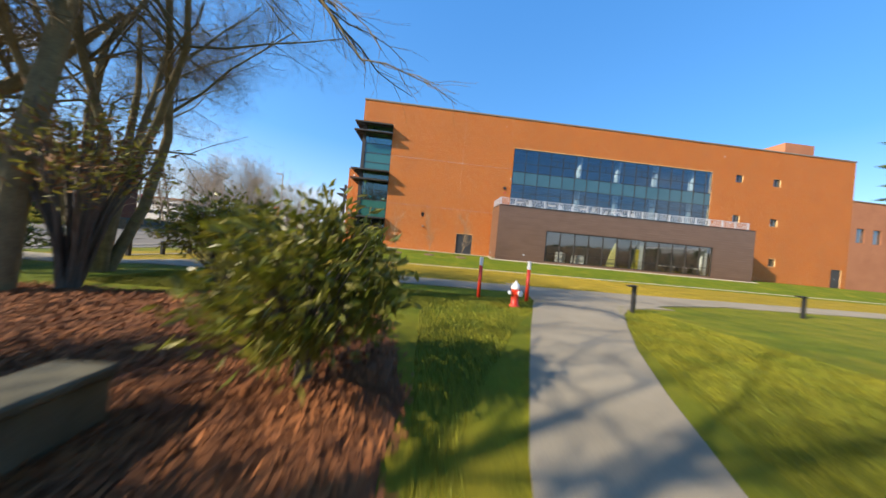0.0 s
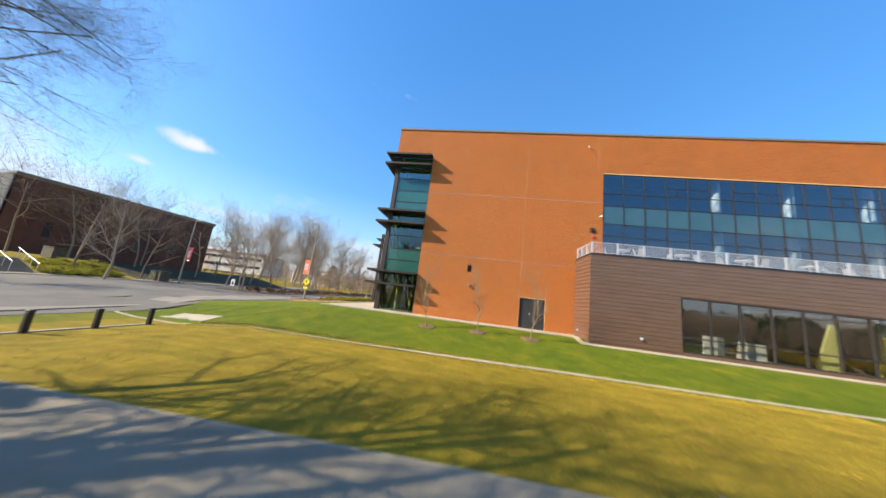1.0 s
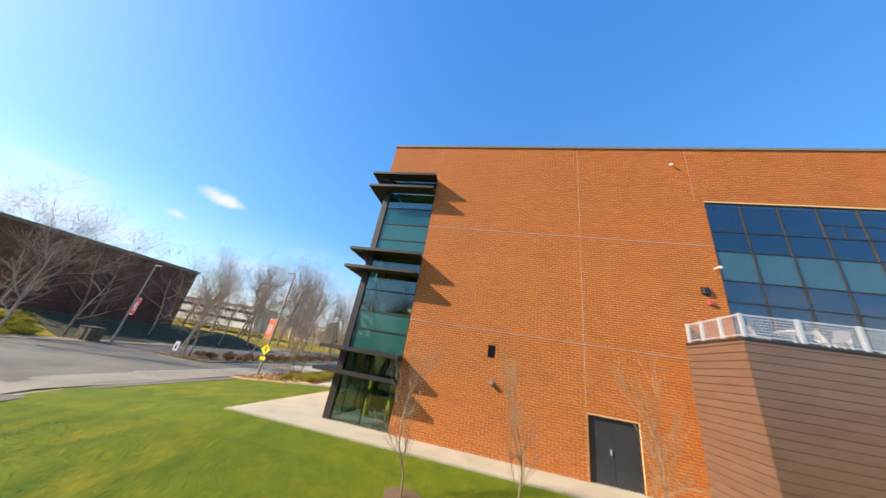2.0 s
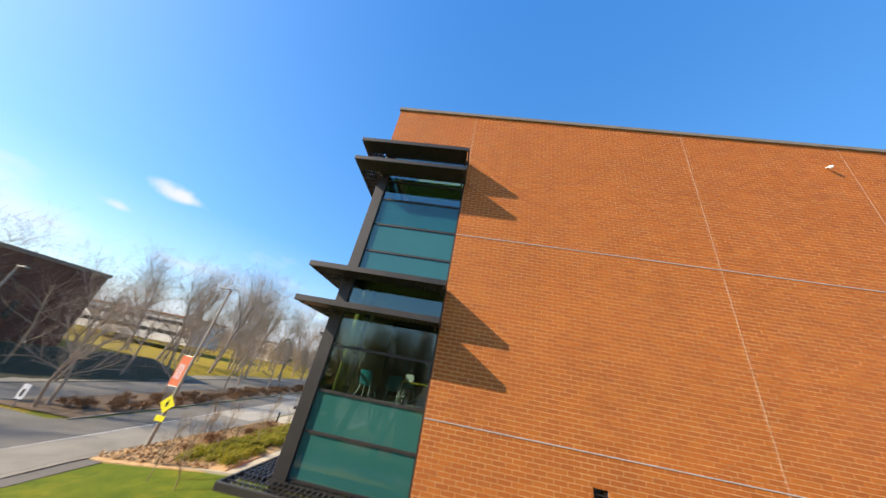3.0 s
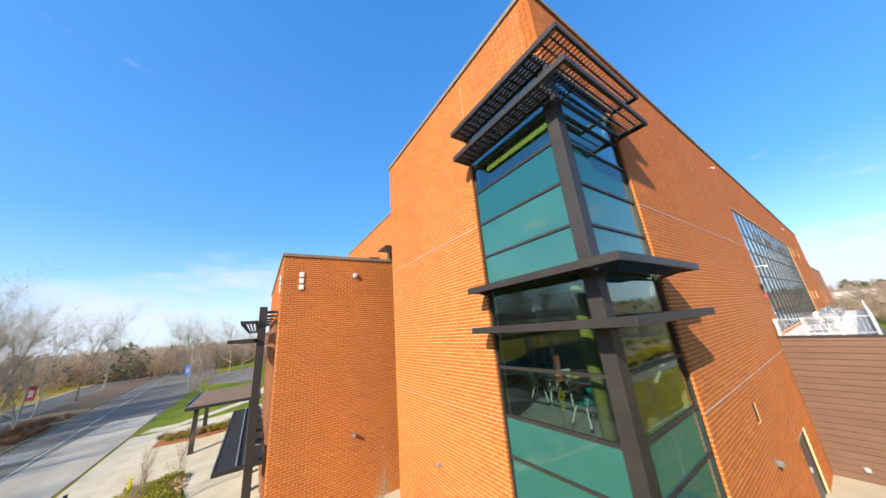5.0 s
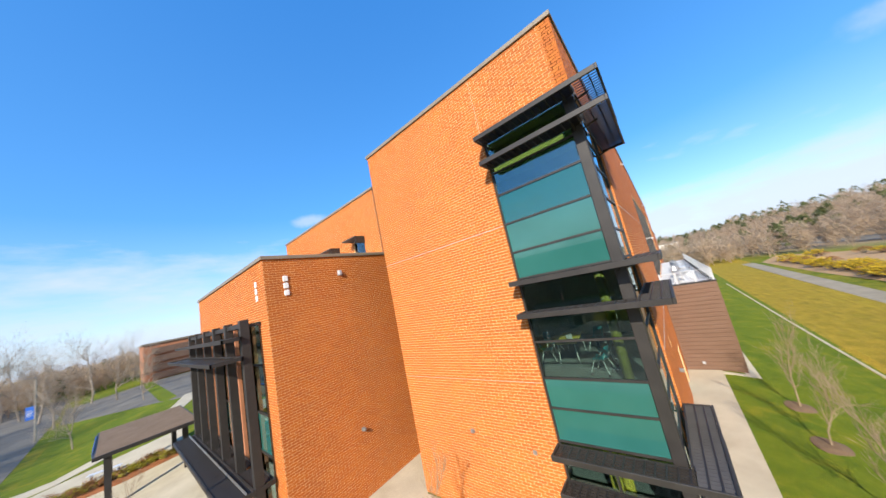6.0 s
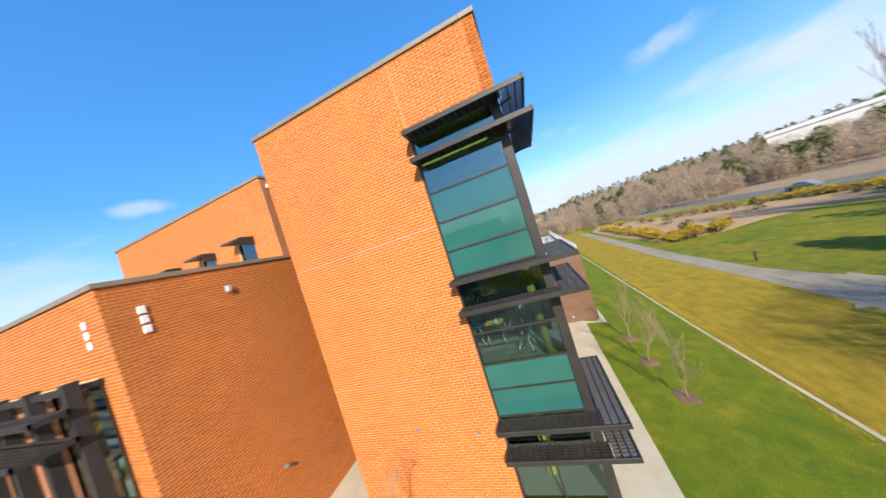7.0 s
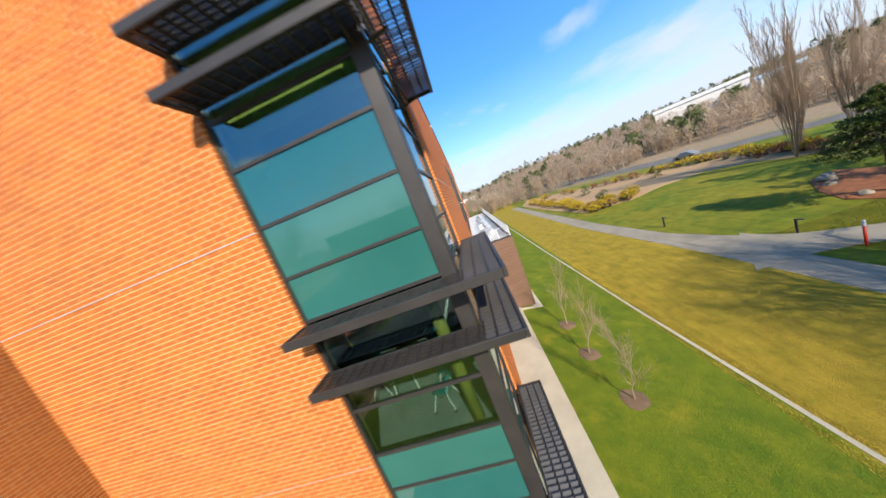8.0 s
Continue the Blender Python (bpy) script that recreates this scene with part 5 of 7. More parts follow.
ribbon("pavement", [(-14.3, -4), (-15.75, 8), (-16.5, 24), (-17.4, 31)], [2.4, 2.9, 4.0, 4.4], "shoulder", 0.03, "pale sun-bleached concrete lay-by along the road", "pavement", every=2)
for k in range(7):
    x = -21.3 - 0.42 * k
    lone("painted_bar", boxes((x, x + 0.16, 41.0, 44.6, ground_z(x, 42.8) + 0.024, ground_z(x, 42.8) + 0.031)), "road_paint", "worn white bar painted on the asphalt", "road marking", "painted bars on the lane")
patch("planting_bed", [(-13.9, 8.9), (-7.0, 9.2), (-7.2, 17), (-8.2, 22), (-9.0, 24.4), (-13.6, 23.4), (-14.1, 16)], "gravel_tan", 0.05, "tan wood-chip planting bed with shrubs", "bed", rise=0.12)
ribbon("trim", [(-13.3, 9.5), (-3.6, 9.05)], 0.16, "kerb_concrete", 0.1, "pale concrete edge of the planting bed", "edging")

# ---------------------------------------------------------------- plants
def grow(start, way, length, radius, depth, out, rng, spread=0.55, up=0.25, kids=4, sides=(7, 5, 4, 3, 3), thin=0.62, short=0.62, wob=0.18, first=1):
    """A tapering branch in four pieces with smaller branches along it; rows of (a, b, ra, rb, sides) go to out[depth]."""
    p, d, r = Vector(start), Vector(way).normalized(), radius
    n = 4
    for k in range(n):
        r2 = radius * (1 - 0.62 * (k + 1) / n)
        d = (d + Vector((rng.gauss(0, wob), rng.gauss(0, wob), rng.gauss(0, wob) + up * 0.12))).normalized()
        q = p + d * length / n
        out.append((p.copy(), q.copy(), r, r2, sides[min(depth, 4)], depth))
        if depth > 0 or k >= first:
            if len(sides) > depth + 1 and kids > 0 and depth < out_depth[0]:
                m = kids if k > 0 else max(1, kids // 2)
                for _ in range(max(1, round(m / 2 + rng.random()))):
                    side = d.cross(Vector((rng.gauss(0, 1), rng.gauss(0, 1), rng.gauss(0, 1)))).normalized()
                    w = (d * (1 - spread * rng.uniform(0.7, 1.1)) + side * spread * rng.uniform(0.9, 1.4) + Vector((0, 0, up))).normalized()
                    grow(p.lerp(q, rng.random()), w, length * short * rng.uniform(0.7, 1.1), r2 * thin, depth + 1, out, rng, spread, up, kids, sides, thin, short, wob, first)
        p, r = q, r2


out_depth = [3]


def limbs_mesh(name, rows, material, pick=lambda d: True):
    verts, faces, ends = [], [], {}
    for a, b, ra, rb, n, d in rows:
        if not pick(d):
            continue
        z = (b - a).normalized()
        u = z.cross(Vector((0.31, 0.74, 0.6))).normalized()
        v = z.cross(u)
        low = ends.get((a.x, a.y, a.z, n, d))
        for c, r in ((a, ra), (b, rb)):
            if c is a and low is not None:
                continue
            if c is a:
                low = len(verts)
            else:
                ends[b.x, b.y, b.z, n, d] = high = len(verts)
            for k in range(n):
                t = k * math.tau / n
                verts.append(c + u * (r * math.cos(t)) + v * (r * math.sin(t)))
        for k in range(n):
            faces.append((low + k, low + (k + 1) % n, high + (k + 1) % n, high + k))
    return raw_mesh(name, verts, faces, material, True)


def bare_tree_meshes(seed, height, radius, depth=3, stems=1, spread=0.55, up=0.25, kids=4, lean=0.12, short=0.62, first=1, wob=0.18, thin=0.62):
    rng = random.Random(seed)
    out_depth[0] = depth
    rows = []
    for k in range(stems):
        a = k * math.tau / max(1, stems) + rng.random()
        o = (0.22 * radius * 3 * math.cos(a), 0.22 * radius * 3 * math.sin(a), -0.15) if stems > 1 else (0, 0, -0.15)
        w = Vector((math.cos(a) * (lean if stems > 1 else lean * 0.3), math.sin(a) * (lean if stems > 1 else lean * 0.3), 1))
        grow(o, w, height * rng.uniform(0.85, 1.0), radius * rng.uniform(0.75, 1.0), 0, rows, rng, spread, up, kids, short=short, first=first, wob=wob, thin=thin)
    return rows


def bare_tree(name, rows, bark, twig, label, group="", finest=0.0):
    t = thing(name, label, "tree", group=group)
    rows = [(a, b, max(ra, finest), max(rb, finest * 0.8), n, d) for a, b, ra, rb, n, d in rows]
    for nm, mt, pick in (("trunk", bark, lambda d: d == 0), ("limb", bark, lambda d: d == 1), ("crown", twig, lambda d: d >= 2)):
        ob = new(nm, limbs_mesh(nm, rows, mt, pick))
        ob.parent = t
        if nm != "trunk":
            tagged(ob, kind="stuff")
    return t


def leaf_quads(rng, points, size, wide=0.4, droop=0.2, jitter=0.6):
    """Leaves as folded diamonds at (place, way) points."""
    verts, faces = [], []
    for p, w in points:
        d = Vector((w.x + rng.gauss(0, jitter), w.y + rng.gauss(0, jitter), w.z + rng.gauss(0, jitter) - droop)).normalized()
        s = d.cross(Vector((rng.gauss(0, 1), rng.gauss(0, 1), rng.gauss(0, 1)))).normalized()
        up = s.cross(d)
        ln = size * rng.uniform(0.65, 1.2)
        k = len(verts)
        verts += [p, p + d * ln * 0.5 + s * ln * wide * 0.5 + up * ln * 0.08, p + d * ln, p + d * ln * 0.5 - s * ln * wide * 0.5 + up * ln * 0.08]
        faces += [(k, k + 1, k + 2), (k, k + 2, k + 3)]
    return verts, faces


def bush(name, m, rx, ry, h, n_stems, n_leaves, size, leaf, label, seed, base=0.2, group="", wide=0.4, second=None, cat="shrub", foot=0.0, domed=False):
    """A shrub: woody stems from the base and leaves in whorls about the stem tips, with gaps."""
    rng = random.Random(seed)
    t = thing(name, label, cat, m, group)
    rows, tips = [], []
    for k in range(n_stems):
        a, e = rng.random() * math.tau, rng.random() ** 0.6
        tip = Vector((rx * e * math.cos(a), ry * e * math.sin(a), h * (base + (1 - base) * (0.35 + 0.65 * math.sqrt(max(0, 1 - e * e * 0.9))) * rng.uniform(0.72, 1.04))))
        mid = Vector((tip.x * 0.4, tip.y * 0.4, tip.z * 0.5))
        if domed:
            v = rng.uniform(-0.6, 1.0)
            e = math.sqrt(1 - v * v) * rng.uniform(0.75, 1.08)
            tip = Vector((rx * e * math.cos(a), ry * e * math.sin(a), h * (0.57 + 0.43 * v * rng.uniform(0.85, 1.05))))
            mid = Vector((tip.x * 0.45, tip.y * 0.45, foot + (tip.z - foot) * 0.5))
        r = 0.012 + 0.02 * h / 2
        rows.append((Vector((rng.gauss(0, 0.06), rng.gauss(0, 0.06), foot - 0.1)) if not foot else Vector((rng.gauss(0, 0.03), rng.gauss(0, 0.03), foot)), mid, r, r * 0.6, 5, 0))
        rows.append((mid, tip, r * 0.6, r * 0.2, 4, 0))
        tips.append((tip, mid))
    if foot:
        rows.append((Vector((0.02, 0, -0.1)), Vector((0, 0, foot + 0.05)), 0.1, 0.085, 8, 0))
    ob = new("stem", limbs_mesh("stem", rows, "bark"))
    ob.parent = t
    tagged(ob, kind="stuff")
    pts = ([], [])
    for k in range(n_leaves):
        tip, mid = tips[rng.randrange(len(tips))]
        p = mid.lerp(tip, rng.uniform(0.45, 1.04)) + Vector((rng.gauss(0, 0.1), rng.gauss(0, 0.1), rng.gauss(0, 0.08))) * max(0.6, h * 0.55)
        w = (tip - mid).normalized() * 0.5 + Vector((p.x, p.y, 0.3)).normalized() * 0.5
        pts[1 if second and rng.random() < second[1] else 0].append((p, w))
    for q, mt in zip(pts, (leaf, second[0] if second else leaf)):
        if q:
            v, f = leaf_quads(rng, q, size, wide)
            ob = new("foliage", raw_mesh("foliage", v, f, mt))
            ob.parent = t
    return t


def pine(name, m, height, radius, seed, label, base=0.12, group="", n_br=70, leaf="leaf_pine", per=34, size=0.34):
    rng = random.Random(seed)
    t = thing(name, label, "tree", m, group)
    rows = [(Vector((0, 0, -0.2)), Vector((0.1, 0, height * 0.5)), 0.03 * height, 0.018 * height, 8, 0), (Vector((0.1, 0, height * 0.5)), Vector((0, 0.1, height)), 0.018 * height, 0.01, 7, 0)]
    ob = new("trunk", limbs_mesh("trunk", rows, "bark"))
    ob.parent = t
    br, pts = [], []
    for k in range(n_br):
        f = base + (1 - base) * (k + rng.random()) / n_br
        reach = radius * (1 - f) ** 0.7 * rng.uniform(0.65, 1.1) + 0.2
        a = rng.random() * math.tau
        s = Vector((0, 0, height * f))
        e = s + Vector((reach * math.cos(a), reach * math.sin(a), reach * rng.uniform(-0.15, 0.2)))
        br.append((s, e, 0.018 * height * (1 - f) * 0.5 + 0.012, 0.008, 4, 0))
        d = (e - s).normalized()
        for _ in range(per):
            u = rng.random() ** 0.6
            p = s.lerp(e, 0.18 + 0.84 * u) + Vector((rng.gauss(0, 0.09), rng.gauss(0, 0.09), rng.gauss(0, 0.06))) * reach * 0.8
            pts.append((p, d + Vector((0, 0, 0.3))))
    ob = new("bough", limbs_mesh("bough", br, "bark"))
    ob.parent = t
    v, f = leaf_quads(rng, pts, size, 0.3, 0.05, 0.8)
    ob = new("crown", raw_mesh("crown", v, f, leaf))
    ob.parent = t
    return t


def at_ground(x, y, rz=0.0, s=1.0, lift=0.0):
    return Matrix.Translation((x, y, ground_z(x, y) + lift)) @ pose(0, 0, 0, rz=rz) @ Matrix.Scale(s, 4)


def put_copy(ob, x, y, rz, s=1.0):
    c = copy_thing(ob, at_ground(x, y, rz))
    c.scale = (s, s, s * 1.02)
    return c


# old multi-stemmed trees by the near path
rows = bare_tree_meshes(5, 9.8, 0.17, depth=4, stems=7, spread=0.6, up=0.08, kids=6, lean=0.18, short=0.46, first=2, wob=0.12, thin=0.47)
old_tree = bare_tree("old_tree", rows, "bark_moss", "twig_olive", "large bare multi-stemmed tree with mossy bark", "old trees by the path", 0.001)
old_tree.matrix_basis = at_ground(-2.1, -20.2, 20)
rows = bare_tree_meshes(9, 11.0, 0.32, depth=4, stems=2, spread=0.45, up=0.3, kids=5, lean=0.05, short=0.36, first=2, wob=0.08, thin=0.4)
limb = [Vector((0.1, 0, 5.6)), Vector((2.4, -0.5, 6.9)), Vector((4.4, -0.8, 6.8)), Vector((6.0, -1.0, 5.8)), Vector((7.0, -1.0, 4.6))]
out_depth[0] = 4
rng = random.Random(90)
for k in range(4):
    a, b = limb[k], limb[k + 1]
    rows.append((a, b, 0.1 - 0.022 * k, 0.078 - 0.022 * k, 5, 2))
    for j in range(7):
        q = a.lerp(b, rng.random())
        grow(q, Vector((0.9 + rng.gauss(0, 0.3), rng.gauss(0, 0.5), -0.55 + rng.gauss(0, 0.3))), rng.uniform(0.8, 1.9), 0.018, 3, rows, rng, 0.4, -0.1, 4, short=0.5)
old_two = bare_tree("old_tree", rows, "bark_moss", "twig_olive", "bare tree with thick mossy trunks", "old trees by the path")
old_two.matrix_basis = at_ground(-0.7, -23.4, 0)
# stands out of view; added for the bands of shadow from its limbs
rows = bare_tree_meshes(13, 10.0, 0.26, depth=3, stems=5, spread=0.6, up=0.15, kids=5, lean=0.2, short=0.5, first=1, thin=0.5)
old_three = bare_tree("old_tree", rows, "bark_moss", "twig_olive", "unseen bare tree added to shade the mulch bed and path", "old trees by the path")
old_three.matrix_basis = at_ground(-5.8, -32.8, 15)

copy_thing(old_three, at_ground(-6.3, -21.9, 130))
# two evergreens outside the view, added to throw dense shade over the footpath
pine("holly_tree", at_ground(-10.5, -20.9), 7.0, 3.6, 27, "dense evergreen out of view, added west of the bed to shade the footpath", base=0.08, n_br=90, per=60, size=0.3)
pine("holly_tree", at_ground(-7.8, -19.6), 5.6, 2.8, 28, "dense evergreen out of view, added to shade the footpath", base=0.08, n_br=80, per=60, size=0.3)

# rhododendron in the mulch bed, and the planting behind it
BED = [(-6, -30), (6.6, -30.2), (6.95, -29.2), (7.1, -28.4), (7.42, -27.6), (7.4, -26.9), (7.52, -26.2), (7.38, -25.5), (7.3, -24.8), (7.02, -24.1), (6.9, -23.3), (6.45, -22.5), (5.6, -22.1), (4.6, -22.15), (3.4, -21.8), (1.5, -22.4), (-1.5, -22.5), (-6, -23.6)]


def inside(poly, x, y):
    odd = False
    for (xa, ya), (xb, yb) in zip(poly, poly[1:] + poly[:1]):
        if (ya > y) != (yb > y) and x < xa + (y - ya) * (xb - xa) / (yb - ya):
            odd = not odd
    return odd


patch("planting_bed", BED, "mulch", 0.012, "rust-brown bark mulch bed with shrubs", "bed", rise=0.05)
bush("rhododendron", at_ground(6.38, -25.95), 0.98, 0.95, 1.98, 100, 4000, 0.16, "leaf_dark", "glossy green rhododendron with a short woody stem in the mulch", 3, base=0.12, wide=0.32, second=("leaf_olive", 0.5), foot=0.3, domed=True)
bush("shrub", at_ground(2.3, -21.3), 1.5, 1.4, 2.5, 60, 4200, 0.15, "leaf_dark", "tall dark evergreen shrub under the trees", 8, base=0.1, wide=0.35, second=("leaf_olive", 0.2))
bush("twiggy_shrub", at_ground(0.1, -22.7), 1.4, 1.2, 4.3, 34, 1500, 0.2, "leaf_olive", "tall olive-brown twiggy shrub beside the old trunk", 18, base=0.25, wide=0.3, second=("leaf_rust", 0.45))
bush("shrub", at_ground(3.9, -21.6), 0.9, 0.9, 1.3, 30, 1300, 0.14, "leaf_dark", "dark evergreen shrub at the edge of the bed", 12, base=0.1, wide=0.35)
seat_w = thing("seat_wall", "low stone seat wall in the mulch bed", "wall", at_ground(5.03, -26.75, 90))
part("capstone", bevelled(-5.2, 0.06, -0.24, 0.24, 0.42, 0.5, 0.02), "mossy_stone", seat_w)
for k in range(6):
    part("block", bevelled(-5.1 + 0.86 * k, -4.25 + 0.86 * k, -0.2, 0.2, -0.1, 0.418, 0.012), "mossy_stone", seat_w)
# unseen shrubs, added so their long shadows fall across the mulch
bush("shrub", at_ground(3.1, -28.9), 1.1, 1.0, 2.3, 50, 2200, 0.16, "leaf_dark", "evergreen shrub out of view, added to shade the mulch bed", 43, base=0.1, wide=0.35)
bush("shrub", at_ground(2.2, -26.6), 0.9, 0.9, 1.9, 40, 1600, 0.16, "leaf_dark", "evergreen shrub out of view, added to shade the mulch bed", 44, base=0.1, wide=0.35)

# saplings on the turf slope
rows = bare_tree_meshes(21, 2.9, 0.032, depth=2, stems=1, spread=0.42, up=0.5, kids=7, short=0.5)
rows = [(a, b, max(ra, 0.006), max(rb, 0.004), n, d) for a, b, ra, rb, n, d in rows]
sapling = bare_tree("sapling", rows, "twig_tan", "twig_tan", "slender bare sapling in a mulch ring on the turf", "saplings before the brick wall")
sapling.matrix_basis = at_ground(5.05, -3.85)
spots = [(5.05, -3.85), (8.1, -3.56), (11.13, -3.6)]
for k, (x, y) in enumerate(spots):
    if k:
        put_copy(sapling, x, y, 70 * k, 0.92 + 0.06 * k)
    ring = [(x + (0.52 + 0.06 * math.sin(3 * a)) * math.cos(a), y + (0.5 + 0.05 * math.cos(2 * a)) * math.sin(a)) for a in np.linspace(0, math.tau, 15)[:-1]]
    patch("mulch_ring", ring, "soil", 0.02, "round mulch patch at the foot of a sapling", "mulch", kind="", rise=0.05, cell=0.25)
for x, y, s in ((-7.2, 6.9, 0.75), (-9.0, 7.4, 0.7), (-9.6, 11.5, 0.8), (-8.6, 14.0, 0.85), (-11.4, 12.8, 0.8), (-9.4, 18.6, 0.8), (-2.2, 6.2, 0.8), (-7.9, 20.6, 0.8)):
    put_copy(sapling, x, y, 50 * x, s)

# shrubs in the bed by the road
for k in range(120):
    rng = random.Random(100 + k)
    y = 10.0 + 0.112 * k
    x = -8.7 - 0.05 * (y - 10) + rng.uniform(-1.5, 1.3) * (1 - 0.25 * (y - 10) / 13)
    if k == 0:
        low_shrub = bush("low_shrub", at_ground(x, y), 0.5, 0.5, 0.42, 22, 420, 0.1, "leaf_lime", "low lime-green groundcover shrub in the wood-chip bed", 31, base=0.05, group="low shrubs by the road", wide=0.45)
    else:
        put_copy(low_shrub, x, y, 40 * k, rng.uniform(0.8, 1.3))
for k in range(14):
    rng = random.Random(160 + k)
    x, y = rng.uniform(-12.2, -8.6), rng.uniform(10.8, 22)
    if k == 0:
        dry_shrub = bush("dry_grass_clump", at_ground(x, y), 0.42, 0.42, 0.5, 20, 260, 0.22, "leaf_rust", "dry tan clump in the wood-chip bed", 33, base=0.05, group="dry clumps by the road", wide=0.12)
    else:
        put_copy(dry_shrub, x, y, 77 * k, rng.uniform(0.7, 1.2))

for k in range(90):
    rng = random.Random(260 + k)
    y = 15 + 0.56 * k
    put_copy(dry_shrub, -22.4 - 0.1 * (y - 8) + rng.uniform(-2.2, 1.6), y, 50 * k, rng.uniform(0.8, 1.4))

# pines and bare trees south of the long path
pine("pine", at_ground(16.5, -27.6), 7.0, 3.9, 4, "broad low dark-green pine in a mulch bed", base=0.38, n_br=120, per=110, size=0.28)
pine("pine", at_ground(21.0, -38.0), 10.5, 4.6, 15, "tall dark-green pine shading the lawn", base=0.1, n_br=80)
# two more pines, unseen, added to cast their shadows on the lawn
pine("pine", at_ground(13.5, -37.0), 10.0, 4.6, 16, "tall dark-green pine shading the lawn", base=0.1, n_br=80)
pine("pine", at_ground(9.0, -35.5), 11.0, 4.6, 19, "tall dark-green pine shading the lawn", base=0.1, n_br=80)
patch("planting_bed", [(13.9, -27.6), (15.6, -26.2), (17.5, -25.9), (20.5, -27.6), (23.4, -30.2), (24.0, -33), (18, -33), (14.5, -30)], "mulch", 0.04, "brown mulch bed under the pine", "bed", rise=0.12)
rng = random.Random(23)
for x, y, s in ((22.2, -30.2, 0.62), (20.9, -29.0, 0.4), (23.0, -31.2, 0.45), (17.2, -26.8, 0.4)):
    bm = bmesh.new()
    bmesh.ops.create_icosphere(bm, subdivisions=3, radius=s)
    for v in bm.verts:
        v.co *= 1 + 0.28 * noise.noise(v.co * (1.6 / s) + Vector((x, y, 0)))
        v.co.z *= 0.62
    bm.transform(at_ground(x, y, 40 * x, 1, s * 0.3))
    lone("boulder", bm, "stone", "grey-brown boulder in the mulch bed under the pine", "boulder", "boulders under the pine")
rows = bare_tree_meshes(41, 16.0, 0.062, depth=3, stems=7, spread=0.24, up=0.9, kids=7, lean=0.13, short=0.3, wob=0.09, thin=0.5, first=0)
grove = bare_tree("grove_tree", rows, "twig_brown", "twig_brown", "bare upright poplar with dense brown twigs beyond the lawn", "bare trees south of the lawn", 0.004)
grove.matrix_basis = at_ground(32.4, -39)
for x, y, s in ((34.2, -41.5, 0.85), (30, -42.5, 0.9), (27, -47, 0.8), (24, -52, 0.8), (31, -54, 0.8), (19, -49, 0.9), (14.5, -47, 1.0), (10.5, -49, 0.95), (6.5, -46, 1.05), (2, -48, 0.95), (-2.5, -46, 1.0), (-7, -47, 0.9), (-10, -40, 0.8), (-20, -34, 0.8)):
    put_copy(grove, x, y, 31 * x, s)

# flowering gorse and rusty shrubs along the south bed
patch("planting_bed", [(43.5, -18.6), (60, -17.6), (88, -17.2), (100, -22), (75, -33), (58, -41), (45, -45), (30, -44.5), (29.5, -41), (33, -39.2), (37, -39.3), (42.5, -37), (43.2, -31), (41, -25)], "gravel_tan", 0.03, "tan bare planting bed with yellow gorse", "bed", rise=0.1, cell=2.0)
gorse = None
rng = random.Random(7)
for k in range(130):
    if k < 46:
        x, y = 43 + 42 * (k / 46) ** 1.3, -19.2 - rng.uniform(0, 2.4)
    elif k < 66:
        x, y = rng.uniform(41.5, 46), rng.uniform(-27, -19.5)
    elif k < 100:
        x, y = rng.uniform(30, 46), -40.6 - rng.uniform(0, 3.5)
    else:
        x = rng.uniform(47, 84)
        y = -41 + 0.62 * (x - 57) + rng.uniform(-0.5, 2.5)
    if gorse is None:
        gorse = bush("gorse", at_ground(x, y), 0.9, 0.9, 1.0, 30, 620, 0.14, "leaf_yellow", "yellow-flowering gorse bush in the tan bed", 51, base=0.05, group="gorse bushes", wide=0.5, second=("leaf_olive", 0.3))
        rust = bush("rusty_shrub", at_ground(x + 3, y - 3), 0.8, 0.8, 0.8, 30, 420, 0.15, "leaf_rust", "rust-brown winter shrub in the tan bed", 52, base=0.05, group="rusty shrubs", wide=0.3)
    else:
        put_copy(gorse if rng.random() < (0.8 if k < 66 else 0.3) else rust, x, y, 33 * k, rng.uniform(0.8, 1.7))
for x, y in ((47, -24), (45.5, -22.5), (62, -27), (52, -36)):
    pine("small_pine", at_ground(x, y), 2.2, 1.2, int(x), "small dark pine in the bare bed", base=0.02, n_br=34, per=22, size=0.22, group="small pines in the bed")
ribbon("road", [(30, -74), (49, -58), (63, -51.5), (80, -46.5), (110, -37), (170, -18), (260, 10)], 7.0, "asphalt", 0.03, "grey asphalt road before the wooded hill", "road", every=3)

# street trees west and north
rows = bare_tree_meshes(61, 8.6, 0.13, depth=3, stems=1, spread=0.5, up=0.3, kids=5, short=0.58)
street_tree = bare_tree("street_tree", rows, "twig_grey", "twig_grey", "bare grey street tree without leaves", "bare street trees", 0.0048)
street_tree.matrix_basis = at_ground(-31.5, 3.5)
rows = bare_tree_meshes(64, 7.6, 0.13, depth=3, stems=1, spread=0.66, up=0.12, kids=4, short=0.62)
hall_tree = bare_tree("street_tree", rows, "twig_tan", "twig_rust", "bare brown wide-crowned tree before the dark hall", "bare trees by the hall", 0.006)
hall_tree.matrix_basis = at_ground(-36.4, 10.0)
for k, (x, y, f) in enumerate(((-45.2, 8.5, 1.25), (-40.1, 19.9, 1.15), (-44, 14, 1.2), (-47.5, 4, 1.2), (-43, 26, 1.2), (-38.5, 4.8, 0.95), (-49, 18, 1.25), (-50.5, 10.5, 1.3))):
    put_copy(hall_tree, x, y, 67 * k + 30, f)
rng = random.Random(17)
